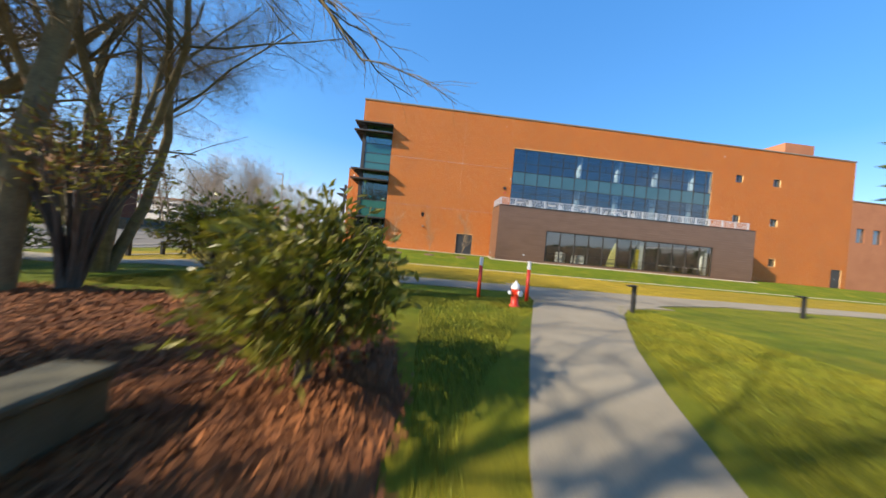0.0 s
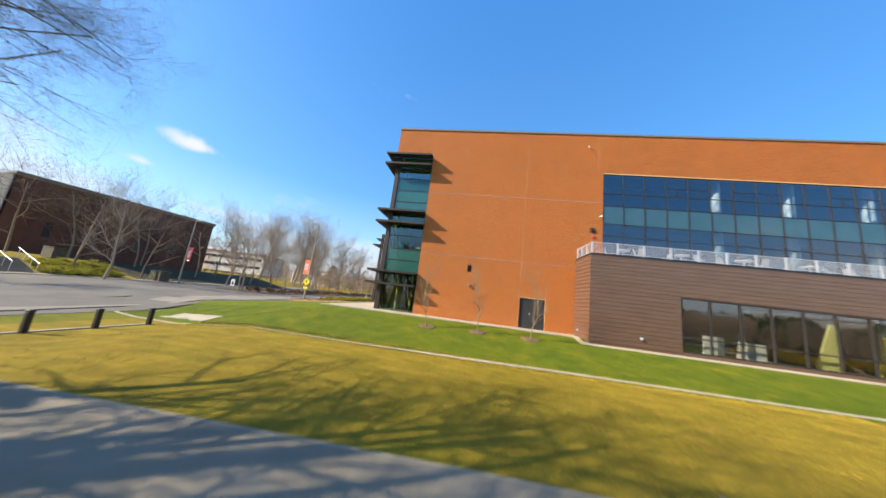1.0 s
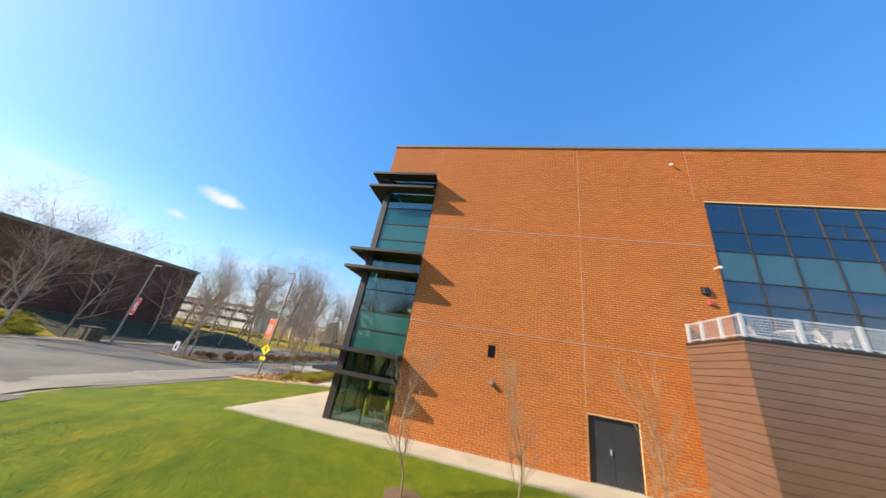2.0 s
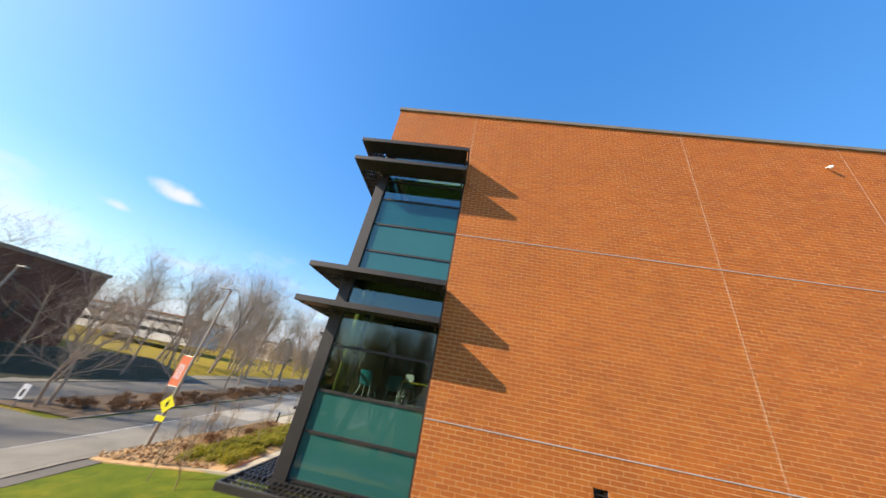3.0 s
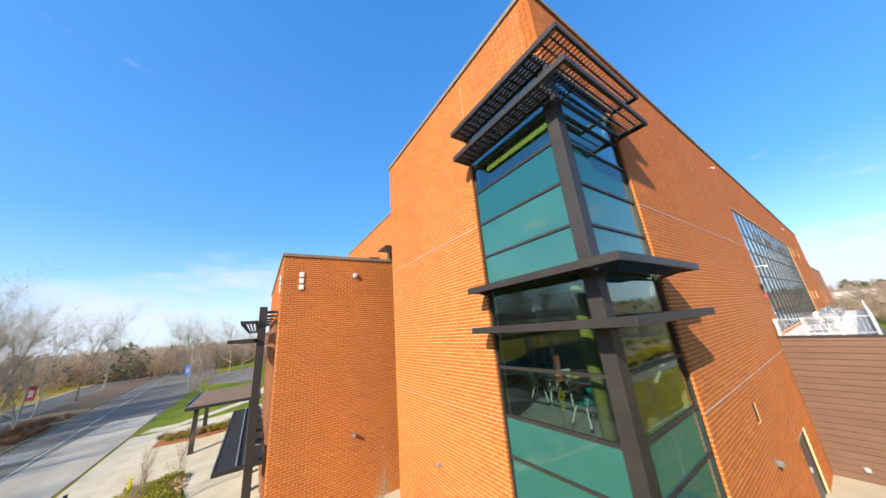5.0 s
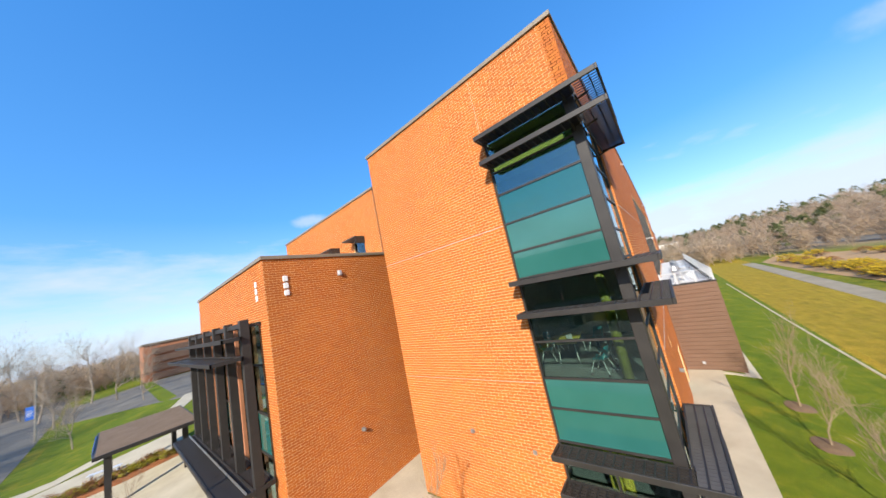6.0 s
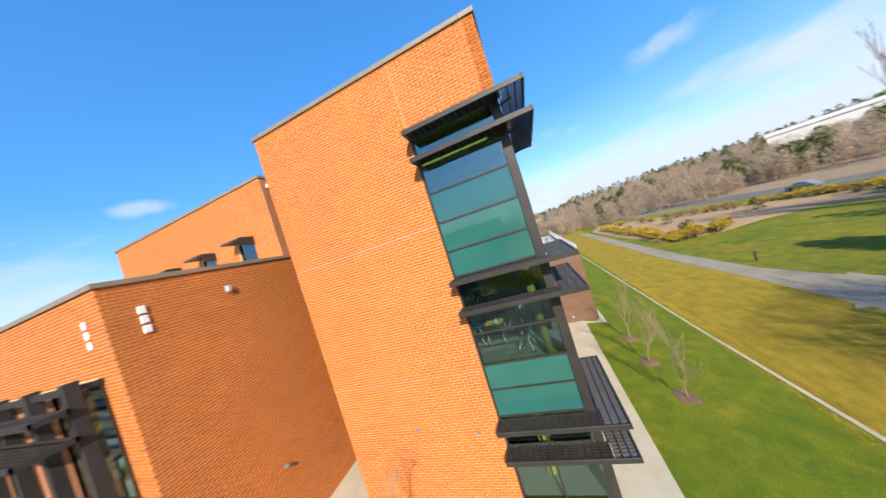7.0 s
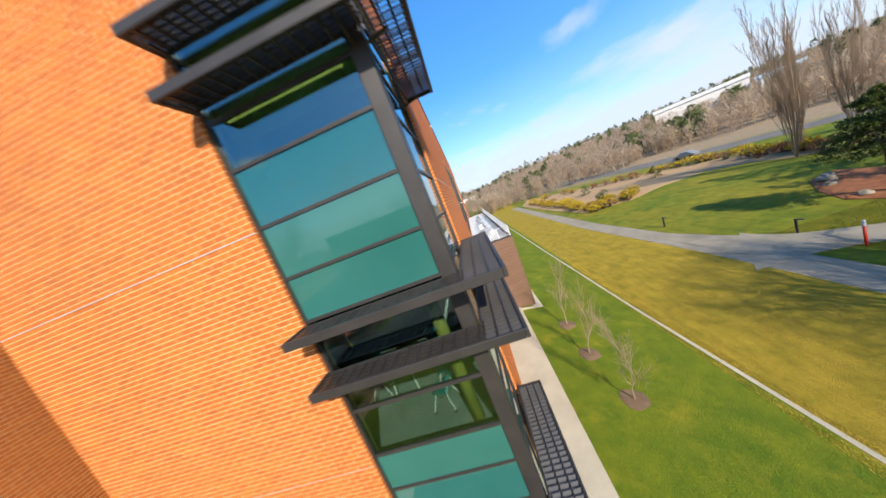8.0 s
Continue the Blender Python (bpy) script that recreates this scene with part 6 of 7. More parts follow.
for x, y, s in ((-25.2, 13.7, 0.9), (-35, 21, 1.05), (-38, 29, 1.1), (-39, 36, 1.45), (-47, 41, 1.7), (-52, 47, 1.8), (-46, 52, 1.9), (-38, 52, 1.6), (-58, 44, 1.8), (-36.5, 62, 1.7), (-40, 78, 1.7), (-64, 50, 1.7), (-35, 90, 1.6), (-33, 44, 1.2), (-41, 46, 1.95), (-44, 57, 2.1), (-50, 62, 1.8), (-56, 54, 1.7), (-54, 68, 1.8), (-62, 80, 1.9),
                (-42, 70, 1.6), (-52, 76, 1.7), (-46, 84, 1.7), (-58, 90, 1.8), (-48, 100, 1.7), (-60, 110, 1.8), (-52, 122, 1.7), (-38, 112, 1.5), (-66, 70, 1.8), (-70, 95, 1.8),
                (-25.6, 14.6, 0.95), (-26.5, 24, 0.8), (-27.5, 34, 0.8), (-29, 46, 0.85), (-29, 58, 0.85), (-32.5, 70, 0.8), (-48.4, 66, 2.0), (-60, 60, 1.6), (-34, -8, 1.0), (-36, -18, 1.1), (-11.5, 56, 0.6), (-12.5, 70, 0.6), (-5, 78, 0.65), (-15, 84, 1.1), (-8, 98, 1.2), (-18, 100, 1.4), (-12, 112, 1.5), (-22, 118, 1.6), (-4, 112, 1.0), (-26, 130, 1.7)):
    put_copy(street_tree, x, y, rng.uniform(0, 360), s)


# far woods: one mass of trunks and twigs on the hills
def woods(name, spots, label, twig, seed, h=11.0, evergreen=0.12, twigs=80, wide=0.14):
    rng = np.random.default_rng(seed)
    verts, faces, gv2, gf2 = [], [], [], []
    for x, y in spots:
        z = ground_z(x, y)
        hh = h * rng.uniform(0.65, 1.15)
        if rng.random() < evergreen * (1 + 9 * step(0.12, 0.4, noise.noise((x * 0.022, y * 0.022, seed)))):
            for _ in range(110):
                f = rng.random() ** 0.8
                r = hh * 0.33 * (1 - f) ** 0.7 + 0.2
                a = rng.random() * math.tau
                c = np.array((x + r * math.cos(a), y + r * math.sin(a), z + hh * (0.1 + 0.74 * f)))
                d = rng.normal(0, 0.55, (3, 3))
                n = len(gv2)
                gv2 += [tuple(c + q) for q in d]
                gf2.append((n, n + 1, n + 2))
            continue
        n = len(verts)
        w = 0.13
        verts += [(x - w, y, z - 1), (x + w, y, z - 1), (x, y, z + hh * 0.8), (x, y - w, z - 1), (x, y + w, z - 1)]
        faces += [(n, n + 1, n + 2), (n + 3, n + 4, n + 2)]
        for _ in range(twigs):
            f = 0.1 + 0.6 * rng.random()
            a = rng.random() * math.tau
            o = np.array((x, y, z + hh * f)) + rng.normal(0, 0.07 * hh, 3) * (1, 1, 0.4)
            e = o + np.array((math.cos(a), math.sin(a), rng.uniform(0.3, 1.6))) * hh * 0.17 * rng.uniform(0.5, 1)
            s = rng.normal(0, 1, 3)
            s *= wide / np.linalg.norm(s)
            n = len(verts)
            verts += [tuple(o - s), tuple(o + s), tuple(e)]
            faces.append((n, n + 1, n + 2))
    t = thing(name, label, "woods", kind="stuff")
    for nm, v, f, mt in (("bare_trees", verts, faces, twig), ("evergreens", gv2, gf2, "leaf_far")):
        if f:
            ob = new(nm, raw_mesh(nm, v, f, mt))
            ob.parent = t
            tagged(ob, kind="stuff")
    return t


def arc_spots(n, a0, a1, r0, r1, seed):
    rng = np.random.default_rng(seed)
    out = []
    for _ in range(n):
        a, r = math.radians(rng.uniform(a0, a1)), math.sqrt(rng.uniform(r0 * r0, r1 * r1))
        out.append((r * math.sin(a), r * math.cos(a)))
    return out


# the white works building stands in a clearing of the woods
spots = [p for p in arc_spots(2300, 88, 150, 98, 270, 1) if not (122 < math.degrees(math.atan2(p[0], p[1])) < 139 and 138 < math.hypot(*p) < 215)]
spots += arc_spots(130, 121, 140, 150, 182, 31)
woods("woods", spots + arc_spots(160, 150, 215, 210, 320, 11), "brown leafless woods with dark evergreens on the far hill", "twig_brown", 2, h=8.6, evergreen=0.03, twigs=120, wide=0.085)
woods("woods", arc_spots(420, 98, 146, 320, 400, 21), "dark evergreen ridge beyond the brown woods", "twig_brown", 22, h=12.5, evergreen=0.2, twigs=70)
woods("woods", arc_spots(800, 268, 352, 130, 250, 3), "brown leafless woods west and north of the road", "twig_brown", 4, h=13, evergreen=0.02, twigs=120, wide=0.085)
woods("woods", arc_spots(220, 350, 452, 160, 300, 5), "grey leafless woods far behind the building", "twig_grey", 6, h=12, evergreen=0.03)
woods("woods", arc_spots(330, 336, 362, 142, 200, 7), "brown leafless trees along the road to the north", "twig_brown", 8, h=12, evergreen=0.01, twigs=150, wide=0.07)

# ---------------------------------------------------------------- buildings and street things to the west
hall = thing("brick_hall", "dark brick hall in shade with a flat metal roof edge", "building")
hz = ground_z(-50, 20) - 0.5


def turned(bm, m):
    bm.transform(m)
    return bm


hm = Matrix.Translation((-56.5, 6.5, 0)) @ pose(0, 0, 0, rz=math.degrees(math.atan2(24.9, 3.8)) - 90)
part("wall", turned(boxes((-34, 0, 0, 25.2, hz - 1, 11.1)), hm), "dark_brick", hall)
part("roof", turned(boxes((-34.2, 0.25, -0.25, 25.4, 11.1, 11.6)), hm), "coping_metal", hall, "dark metal roof edge")
part("gable_panel", turned(boxes((-34.2, 0.1, -0.4, -0.26, 5.2, 11.3)), hm), "grey_steel", hall, "ribbed grey metal panel")
for k in range(60):
    part("panel_rib", turned(boxes((-34.0 + 0.57 * k, -33.8 + 0.57 * k, -0.46, -0.4, 5.2, 11.3)), hm), "grey_steel", hall)
for k in range(5):
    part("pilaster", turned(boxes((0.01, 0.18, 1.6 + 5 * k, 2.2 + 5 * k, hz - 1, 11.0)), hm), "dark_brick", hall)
for k in range(4):
    part("window", turned(boxes((-0.02, 0.03, 3.6 + 5 * k, 4.3 + 5 * k, 3.2, 5.4)), hm), "dark_glazing", hall)

# dark sheet over the lawn that deepens the shade cast by the hall
patch("planting_bed", [(-35.5, 9.5), (-35.2, 30), (-36.5, 37), (-48, 41), (-52, 36), (-52.5, 10), (-44, 10.5)], "groundcover", 0.05, "ground patch coloured dark for the shade of the hall", "bed", rise=0.12, cell=1.6)
pale = thing("office_building", "pale two-storey office building with dark window bands", "building")
pm = Matrix.Translation((-101, 84.8, 2.6)) @ pose(0, 0, 0, rz=5)
part("wall", turned(boxes((-30, 14, 0, 14, -1, 7.4)), pm), "pale_panel", pale)
part("roof", turned(boxes((-30.4, 14.4, -0.4, 14.4, 7.4, 7.9)), pm), "far_brick", pale)
for z in (1.3, 4.7):
    w = part("window_band", turned(boxes((-29, 13.2, -0.05, 0.02, z, z + 1.2)), pm), "dark_glazing", pale)
    for k in range(14):
        part("mullion", turned(boxes((-28.6 + 3 * k, -28.45 + 3 * k, -0.09, 0.0, z, z + 1.2)), pm), "pale_panel", w)
for a, b, c, hgt in ((-120, 150, 26, 9), (150, -6, 18, 7), (172, 8, 20, 9)):
    t = thing("distant_building", "distant pale building among trees", "building")
    gz = ground_z(a, b)
    part("wall", boxes((a, a + c, b, b + 12, gz - 1, gz + hgt)), "pale_panel", t)
    part("roof", boxes((a - 0.3, a + c + 0.3, b - 0.3, b + 12.3, gz + hgt, gz + hgt + 0.5)), "coping_metal", t)
    for k in range(int(c / 4)):
        part("window", boxes((a + 1 + 4 * k, a + 3.4 + 4 * k, b - 0.05, b + 0.02, gz + 3, gz + 5)), "dark_glazing", t)


works = thing("distant_building", "long low white building in a clearing of the woods", "building")
wm = Matrix.Translation((-5, 0, 0)) @ pose(0, 0, 0, rz=-38.5)
part("wall", turned(boxes((186, 200, -17, 15, 1, 11.2)), wm), "pale_panel", works)
part("roof", turned(boxes((185.6, 200.4, -17.4, 15.4, 11.2, 12.6)), wm), "white_paint", works, "white metal roof")
works = thing("distant_building", "low building with a pale blue roof behind the bare trees", "building")
part("wall", turned(boxes((178, 190, -30, -19, 1, 8.8)), wm), "white_concrete", works)
part("roof", turned(boxes((177.5, 190.5, -30.4, -18.6, 8.8, 9.9)), wm), "pale_blue", works, "pale blue metal roof")


def light_pole(x, y, h, banner, label, sign=False, side=-1.0, group="street lights"):
    t = thing("street_light", label, "street light", at_ground(x, y), group)
    bm = bmesh.new()
    rod(bm, (0, 0, 0.0), (0, 0, h), 0.11, 0.065, 12)
    part("pole", bm, "pole_concrete", t, "tapered concrete-grey pole")
    part("lamp_head", bevelled(-0.95 if side < 0 else 0.1, -0.1 if side < 0 else 0.95, -0.14, 0.14, h - 0.02, h + 0.09, 0.02), "grey_steel", t)
    bm = bmesh.new()
    rod(bm, (0, 0, h - 0.02), (side * 0.3, 0, h + 0.03), 0.03, n=6)
    part("arm", bm, "grey_steel", t)
    b = part("banner", boxes((side * 0.12 - 0.7 if side < 0 else 0.12, side * 0.12 if side < 0 else 0.82, -0.012, 0.012, 3.3, 5.1)), banner, t, "cloth banner with pale lettering bars")
    for k in range(4):
        x0 = side * 0.12 - 0.6 if side < 0 else 0.22
        part("text_bar", boxes((x0 + 0.12 * k, x0 + 0.12 * k + 0.05, -0.016, -0.013, 3.7, 4.6)), "white_paint", b)
    bm = bmesh.new()
    for z in (3.28, 5.12):
        rod(bm, (0, 0, z), (side * 0.85, 0, z), 0.015, n=6)
    part("banner_rod", bm, "grey_steel", t)
    if sign:
        s = part("crossing_sign", turned(bevelled(-0.36, 0.36, -0.16, -0.145, -0.36, 0.36, 0.005), Matrix.Translation((0, 0, 2.35)) @ pose(0, 0, 0, ry=45)), "yellow_paint", t, "yellow diamond crossing sign")
        part("symbol", boxes((-0.05, 0.05, -0.168, -0.162, 2.2, 2.5), (-0.12, 0.12, -0.168, -0.162, 2.33, 2.38), (-0.035, 0.035, -0.168, -0.162, 2.53, 2.6)), "black_metal", s)
        part("arrow_sign", bevelled(-0.3, 0.3, -0.16, -0.145, 1.42, 1.72, 0.005), "yellow_paint", t, "small yellow sign below the diamond")
    return t


light_pole(-13.7, 11.6, 9.9, "orange_cloth", "concrete street light with an orange banner and a yellow crossing sign", True)
light_pole(-33.0, 12.0, 9.0, "red_cloth", "street light with a red banner", side=1.0)
light_pole(-30.5, 62, 9.0, "red_cloth", "street light with a red banner", side=1.0)
light_pole(-15.6, 73, 9.0, "blue_cloth", "street light with a blue banner", side=-1.0)

sign = thing("road_sign", "small white traffic sign on the median nose", "sign", at_ground(-25.2, 12.6))
bm = bmesh.new()
rod(bm, (0, 0, 0), (0, 0, 1.5), 0.03, n=8)
part("post", bm, "grey_steel", sign)
b = part("plate", bevelled(-0.3, 0.3, -0.05, -0.035, 0.6, 1.5, 0.005), "white_paint", sign)
part("symbol", boxes((-0.12, 0.12, -0.058, -0.052, 0.75, 1.2)), "black_metal", b)
for x, y in ((-45.4, 6.6), (-35.2, 11.2)):
    cab = thing("utility_cabinet", "green metal utility cabinet by the road", "cabinet", at_ground(x, y))
    part("body", bevelled(-0.9, 0.9, -0.6, 0.6, 0, 1.3, 0.03), "mossy_stone", cab)
    part("lid", bevelled(-0.95, 0.95, -0.65, 0.65, 1.3, 1.4, 0.02), "mossy_stone", cab)

# steps with pale rails across the road
steps = thing("garden_steps", "flight of outdoor steps with pale metal handrails", "steps", at_ground(-34.0, -1.2, 0))
for k in range(8):
    part("step", boxes((-0.38 * (k + 1) - 0.4, -0.38 * k - 0.4, -1.6, 1.6, -0.3, 0.16 * (k + 1))), "path_concrete", steps)
for s in (-1.55, 0, 1.55):
    bm = bmesh.new()
    rod(bm, (-0.3, s, 1.0), (-3.6, s, 2.3), 0.03, n=6)
    for k in range(4):
        rod(bm, (-0.4 - k, s, 0.1 + 0.42 * k), (-0.4 - k, s, 1.04 + 0.4 * k), 0.025, n=6)
    part("handrail", bm, "galvanised", steps)
rng = random.Random(71)
for k in range(80):
    u, v = rng.random(), rng.random()
    put_copy(low_shrub, -34.4 - 8.5 * u, 1.0 + 6.4 * v + 2.6 * u, 60 * k, rng.uniform(1.0, 1.6))


# bollards and posts
def post_bollard(x, y, label, mt="black_metal", h=0.72, w=0.16, group="black bollards by the turf"):
    t = thing("bollard", label, "bollard", at_ground(x, y), group)
    part("shaft", bevelled(-w / 2, w / 2, -w / 2, w / 2, -0.1, h, 0.015), mt, t)
    part("cap", bevelled(-w / 2 - 0.012, w / 2 + 0.012, -w / 2 - 0.012, w / 2 + 0.012, h, h + 0.05, 0.012), mt, t)
    return t


for y in (-14.55, -12.8, -11.05, -9.25):
    post_bollard(-7.02, y, "square black wooden bollard at the turf edge")
post_bollard(-13.1, 23.9, "dark bollard by the footway", h=0.95, w=0.14, group="bollards by the plaza")
post_bollard(-10.5, 23.0, "yellow bollard by the planting bed", "yellow_paint", 1.0, 0.14, "bollards by the plaza")


def path_light(x, y, rz, label):
    t = thing("path_light", label, "path light", at_ground(x, y, rz), "dark path lights")
    part("post", bevelled(-0.055, 0.055, -0.055, 0.055, -0.05, 0.92, 0.008), "black_metal", t)
    part("head", bevelled(-0.055, 0.36, -0.075, 0.075, 0.92, 0.98, 0.01), "black_metal", t)
    part("diffuser", boxes((0.08, 0.32, -0.05, 0.05, 0.912, 0.919)), "white_paint", t)


path_light(15.0, -20.1, 200, "dark metal path light with an overhanging head beside the path")
path_light(24.4, -18.3, 180, "dark metal path light with an overhanging head beside the path")
path_light(1.4, -17.4, 0, "dark metal path light with an overhanging head beside the path")


def marker_post(x, y, h):
    t = thing("marker_post", "red marker post with a white top beside the hydrant", "post", at_ground(x, y), "red posts round the hydrant")
    bm = bmesh.new()
    lathe(bm, ((0.065, -0.1), (0.065, h - 0.3)), 14)
    smooth(part("shaft", bm, "red_paint", t))
    bm = bmesh.new()
    lathe(bm, ((0.069, h - 0.3), (0.069, h - 0.02), (0.05, h)), 14)
    part("white_top", bm, "white_paint", t, "white reflective top")


marker_post(9.66, -19.5, 1.45)
marker_post(11.42, -19.5, 1.45)
hyd = thing("fire_hydrant", "red fire hydrant with a white bonnet on the turf", "fire hydrant", at_ground(10.6, -20.6, 20))
bm = bmesh.new()
lathe(bm, ((0.17, -0.03), (0.17, 0.04), (0.12, 0.06), (0.115, 0.5), (0.14, 0.52), (0.14, 0.56)), 18)
smooth(part("barrel", bm, "red_paint", hyd))
bm = bmesh.new()
lathe(bm, ((0.145, 0.56), (0.145, 0.6), (0.13, 0.68), (0.08, 0.75), (0.035, 0.77), (0.035, 0.82)), 18)
smooth(part("bonnet", bm, "white_paint", hyd, "white painted bonnet"))
for way, r, ln in (((1, 0), 0.055, 0.2), ((-1, 0), 0.055, 0.2), ((0, -1), 0.075, 0.21)):
    bm = bmesh.new()
    rod(bm, (way[0] * 0.08, way[1] * 0.08, 0.45), (way[0] * ln, way[1] * ln, 0.45), r, n=12)
    noz = part("nozzle", bm, "red_paint", hyd)
    bm = bmesh.new()
    rod(bm, (way[0] * ln, way[1] * ln, 0.45), (way[0] * (ln + 0.05), way[1] * (ln + 0.05), 0.45), r * 1.15, n=8)
    part("cap", bm, "white_paint", noz, "white nozzle cap")

# plaza things
bench = thing("bench", "pale slatted bench on the plaza", "bench", pose(-8.9, 36.6, ground_z(-8.9, 36.6), rz=-20))
for k in range(4):
    part("slat", bevelled(-0.9, 0.9, -0.22 + 0.12 * k, -0.13 + 0.12 * k, 0.42, 0.46, 0.006), "galvanised", bench)
for x in (-0.7, 0.7):
    part("leg", boxes((x - 0.03, x + 0.03, -0.2, 0.2, 0, 0.42)), "galvanised", bench)
patch("planting_bed", [(-12, 34.2), (-9.7, 33.1), (-8.1, 32.3), (-5.0, 31.9), (-4.6, 33.4), (-8.0, 34.6), (-12, 36.6)], "mulch", 0.06, "mulched bed with a low hedge on the plaza", "bed", rise=0.08)


for k in range(26):
    rng = random.Random(330 + k)
    f = k / 25
    put_copy(low_shrub if k % 3 else dry_shrub, -11.4 + 6.2 * f, 35.3 - 2.4 * f + rng.uniform(-0.5, 0.5), 50 * k, rng.uniform(0.9, 1.4))


def parked_car(x, y, rz, mt, label):
    c = thing("car", label, "car", at_ground(x, y, rz), "parked cars")
    bm = bmesh.new()
    prof = ((-2.1, 0.3), (-2.15, 0.75), (-1.6, 0.9), (-0.9, 1.42), (0.7, 1.45), (1.3, 0.95), (2.05, 0.82), (2.15, 0.45), (2.1, 0.3))
    left, right = [bm.verts.new((px, -0.86 + (0.12 if pz > 1 else 0), pz)) for px, pz in prof], [bm.verts.new((px, 0.86 - (0.12 if pz > 1 else 0), pz)) for px, pz in prof]
    bm.faces.new(left)
    bm.faces.new(right[::-1])
    for k in range(len(prof)):
        n = (k + 1) % len(prof)
        bm.faces.new((left[n], left[k], right[k], right[n]))
    part("body", bm, mt, c)
    bm = boxes((-0.75, 0.6, -0.79, -0.76, 1.0, 1.32), (-0.75, 0.6, 0.76, 0.79, 1.0, 1.32))
    part("side_window", bm, "dark_glazing", c)
    for wx in (-1.35, 1.3):
        for s in (-0.86, 0.86):
            bm = bmesh.new()
            rod(bm, (wx, s - 0.09, 0.32), (wx, s + 0.09, 0.32), 0.32, n=16)
            w = part("wheel", bm, "black_metal", c)
    return c


parked_car(62, -49.3, 20, "grey_steel", "silver-grey car on the road before the hill")

# ---------------------------------------------------------------- near grass blades
def blades(name, n, region, material, seed, h0, h1, label):
    rng = np.random.default_rng(seed)
    verts, faces = [], []
    made = 0
    while made < n:
        x, y = rng.uniform(region[0], region[1]), rng.uniform(region[2], region[3])
        if region[4](x, y):
            made += 1
            z = ground_z(x, y) - 0.005
            a, h = rng.random() * math.tau, rng.uniform(h0, h1)
            w = rng.uniform(0.006, 0.012)
            dx, dy = math.cos(a) * w, math.sin(a) * w
            lx, ly = rng.normal(0, 0.4 * h, 2)
            k = len(verts)
            verts += [(x - dx, y - dy, z), (x + dx, y + dy, z), (x + lx, y + ly, z + h)]
            faces.append((k, k + 1, k + 2))
    ob = new(name, raw_mesh(name, verts, faces, material))
    return tagged(ob, label, "grass", kind="stuff")


def off_path(x, y):
    if -19.2 < y < -14.9 or (8.0 < x and y < -14.5 and abs(x - np.interp(y, (-33, -27.8, -25.6, -22.4, -19.6, -18), (8, 9, 9.9, 11.6, 13.4, 14.6))) < 1.4):
        return False
    return True


blades("grass", 60000, (7.0, 16, -29, -19, lambda x, y: off_path(x, y) and (x > 7.6 or y > -22)), "blade_green", 11, 0.03, 0.075, "short green turf blades beside the near path")
blades("grass", 40000, (-1, 8, -22, -19, lambda x, y: y > -21.7), "blade_green", 12, 0.03, 0.07, "short green turf blades by the mulch bed")
# bark chips on the near bed
rng = np.random.default_rng(77)
verts, faces = [], []
for _ in range(34000):
    x, y = rng.uniform(-1, 7.6), rng.uniform(-29.8, -21.7)
    dx, dy = rng.normal(0, 0.09, 2)
    if not inside(BED, x + dx, y + dy):
        continue
    c = np.array((x, y, ground_z(x, y) + (0.06 if inside(BED, x + 0.2, y) else 0.03) + rng.uniform(0, 0.03)))
    a, tilt = rng.random() * math.tau, rng.normal(0, 0.35)
    u = np.array((math.cos(a), math.sin(a), tilt)) * rng.uniform(0.02, 0.06)
    v = np.array((-math.sin(a), math.cos(a), rng.normal(0, 0.35))) * rng.uniform(0.008, 0.02)
    k = len(verts)
    verts += [tuple(c - u - v), tuple(c + u - v), tuple(c + u + v), tuple(c - u + v)]
    faces.append((k, k + 1, k + 2, k + 3))
tagged(new("bark_chips", raw_mesh("bark_chips", verts, faces, "mulch")), "loose rust-brown bark chips on the bed", "mulch", kind="stuff")
verts, faces = [], []
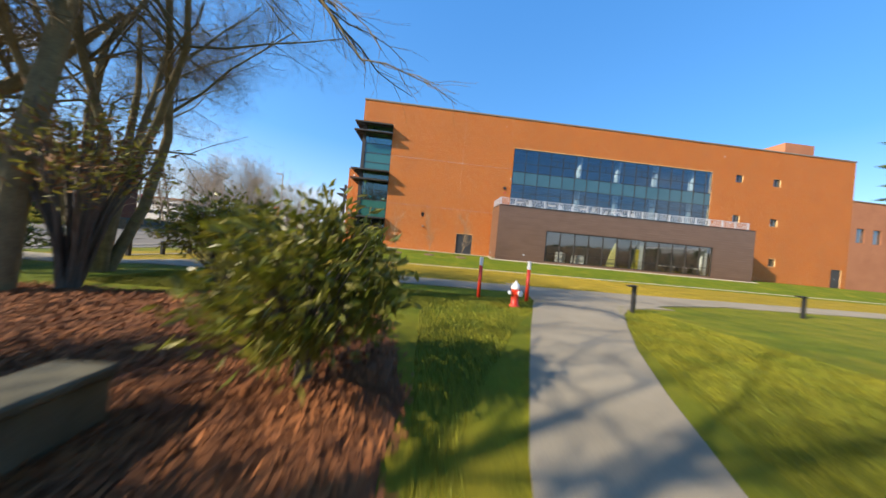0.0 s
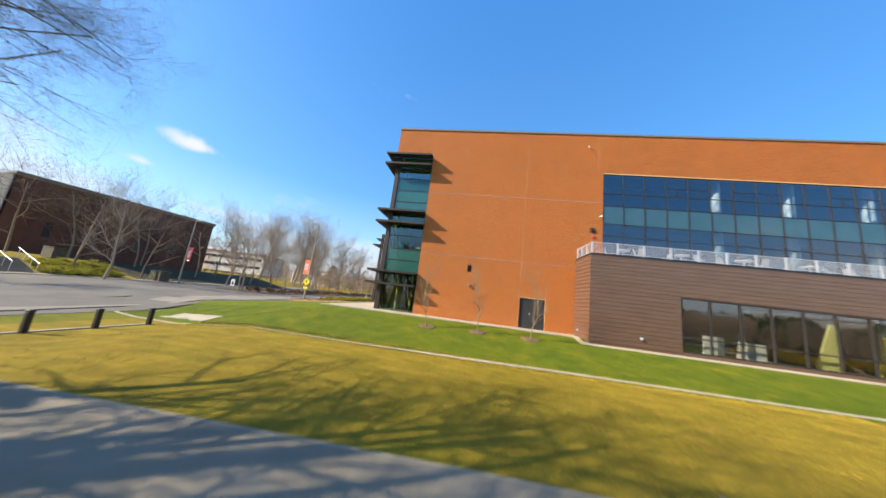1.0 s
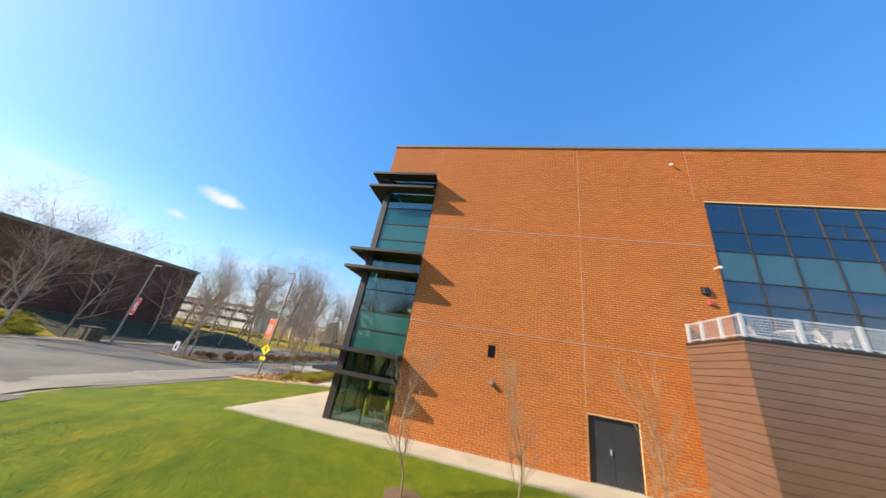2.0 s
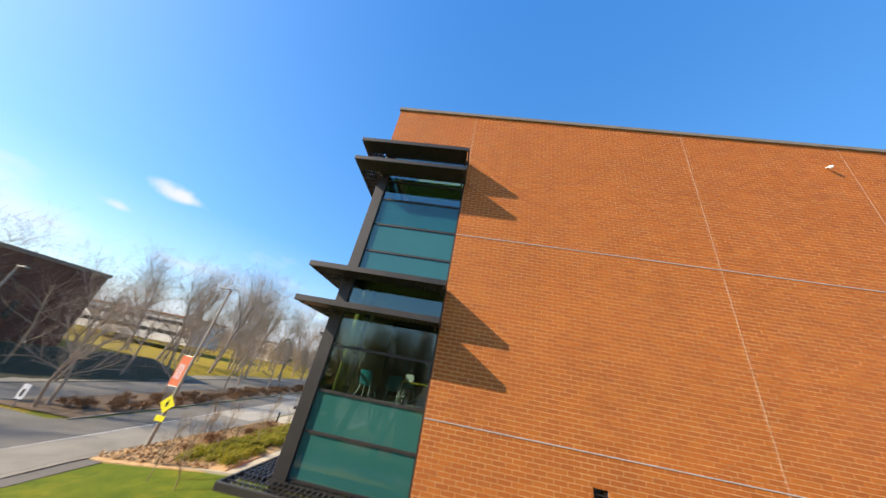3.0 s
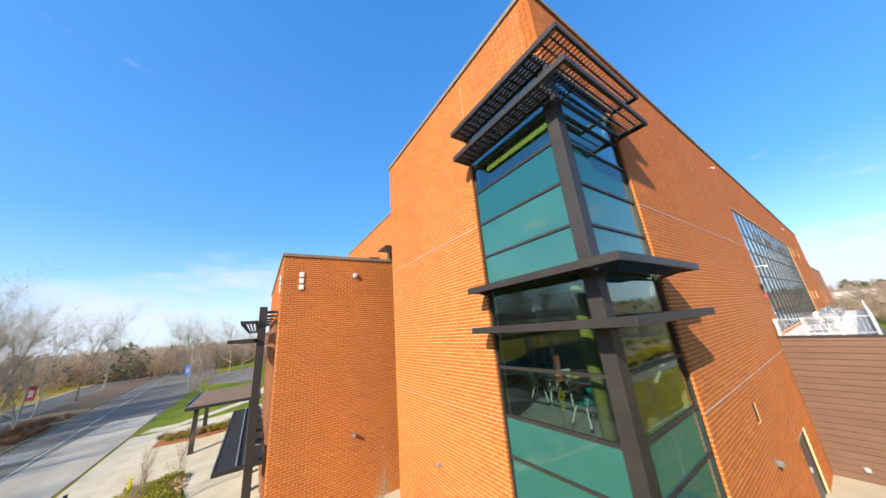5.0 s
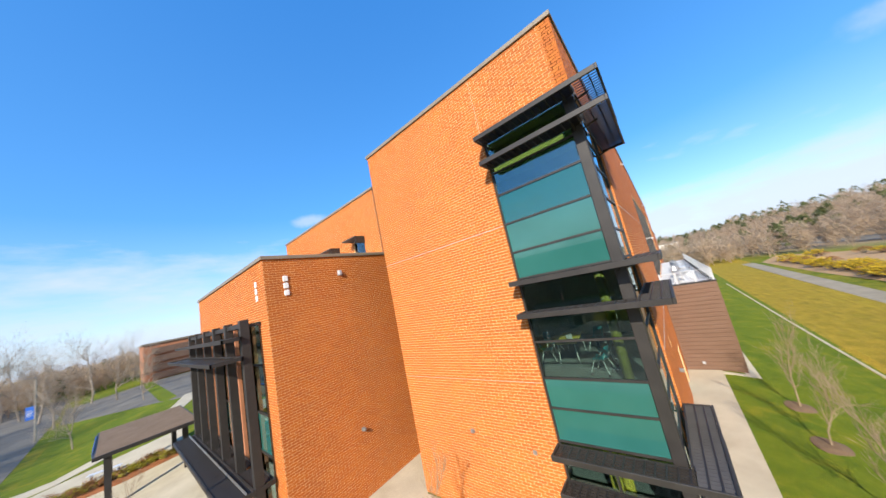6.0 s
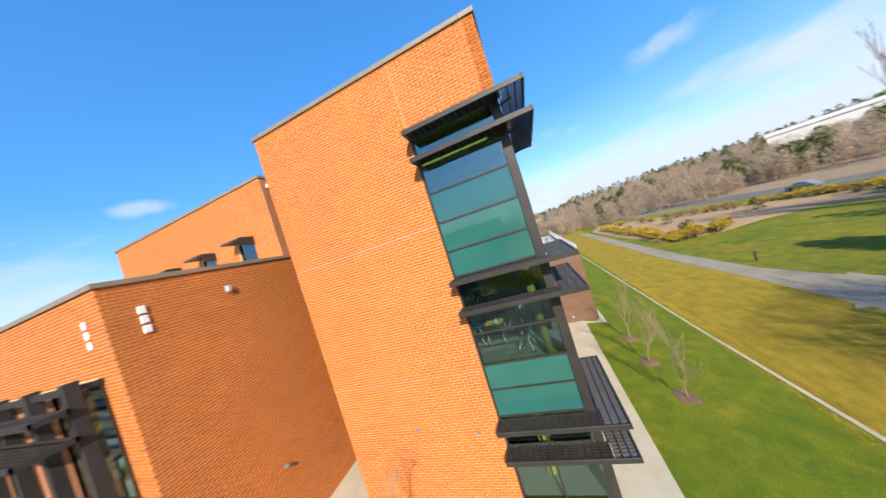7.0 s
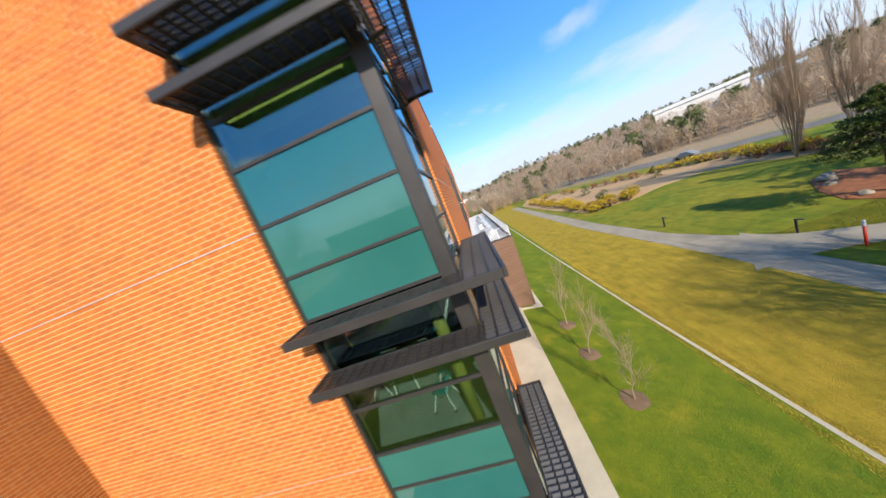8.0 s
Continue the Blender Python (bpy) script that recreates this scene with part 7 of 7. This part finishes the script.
for _ in range(9000):
    x, y = rng.uniform(-13.8, -8), rng.uniform(9.2, 23.4)
    c = np.array((x, y, ground_z(x, y) + 0.16 + rng.uniform(0, 0.05)))
    a = rng.random() * math.tau
    u = np.array((math.cos(a), math.sin(a), rng.normal(0, 0.4))) * rng.uniform(0.04, 0.11)
    v = np.array((-math.sin(a), math.cos(a), rng.normal(0, 0.4))) * rng.uniform(0.02, 0.05)
    k = len(verts)
    verts += [tuple(c - u - v), tuple(c + u - v), tuple(c + u + v), tuple(c - u + v)]
    faces.append((k, k + 1, k + 2, k + 3))
tagged(new("wood_chips", raw_mesh("wood_chips", verts, faces, "gravel_tan")), "coarse tan wood chips on the bed by the road", "mulch", kind="stuff")
blades("grass", 22000, (-6, 22, -8.35, -7.55, lambda x, y: abs(y + 8.0 - 0.016 * max(0, x - 2)) > 0.1), "blade_olive", 21, 0.03, 0.06, "longer grass along the mowing strip")
blades("grass", 45000, (-7, 24, -15.4, -8.3, lambda x, y: y > -15.4 + 0.02 * max(0, x)), "blade_olive", 13, 0.015, 0.035, "dry olive blades of the meadow")
blades("grass", 50000, (-12, 18, -7.8, -3.2, lambda x, y: y < -3.2), "blade_fresh", 14, 0.015, 0.035, "fresh green blades of the turf slope")

# ---------------------------------------------------------------- bricks, one by one where the camera comes close
brick_skin(south_wall, "y", 0.0, -1, 0.0, 16.43, 0.0, ROOF - 0.1, south_holes + bands + joints, single=(3.2, 6.2, 5.2, 8.3))
brick_skin(south_wall, "y", 0.0, -1, 16.43, END, 0.0, ROOF - 0.1, south_holes + joints)
brick_skin(west_wall, "x", 0.0, -1, 0.0, 9.27, 0.0, ROOF - 0.1, [(-1, 2.995, -1, BAY_TOP), (2.995, 9.3, BAND_LO - 0.005, BAND_LO + 0.005), (2.99, 3.004, BAY_TOP, ROOF)])
brick_skin(low_south, "y", LY, -1, LX, 3.4, 0.0, LOW - 0.1, [(-6, 6, BAND_LO - 0.006, BAND_LO + 0.006)])
brick_skin(low_west, "x", LX, -1, LY, 24.9, 0.0, LOW - 0.1, [glazing])
brick_skin(up_west, "x", UX, -1, UY, UE, LOW - 0.3, UH - 0.1, up_win)
brick_skin(north_return, "y", 9.27, 1, 0.0, 2.2, 0.0, ROOF - 0.1, [])
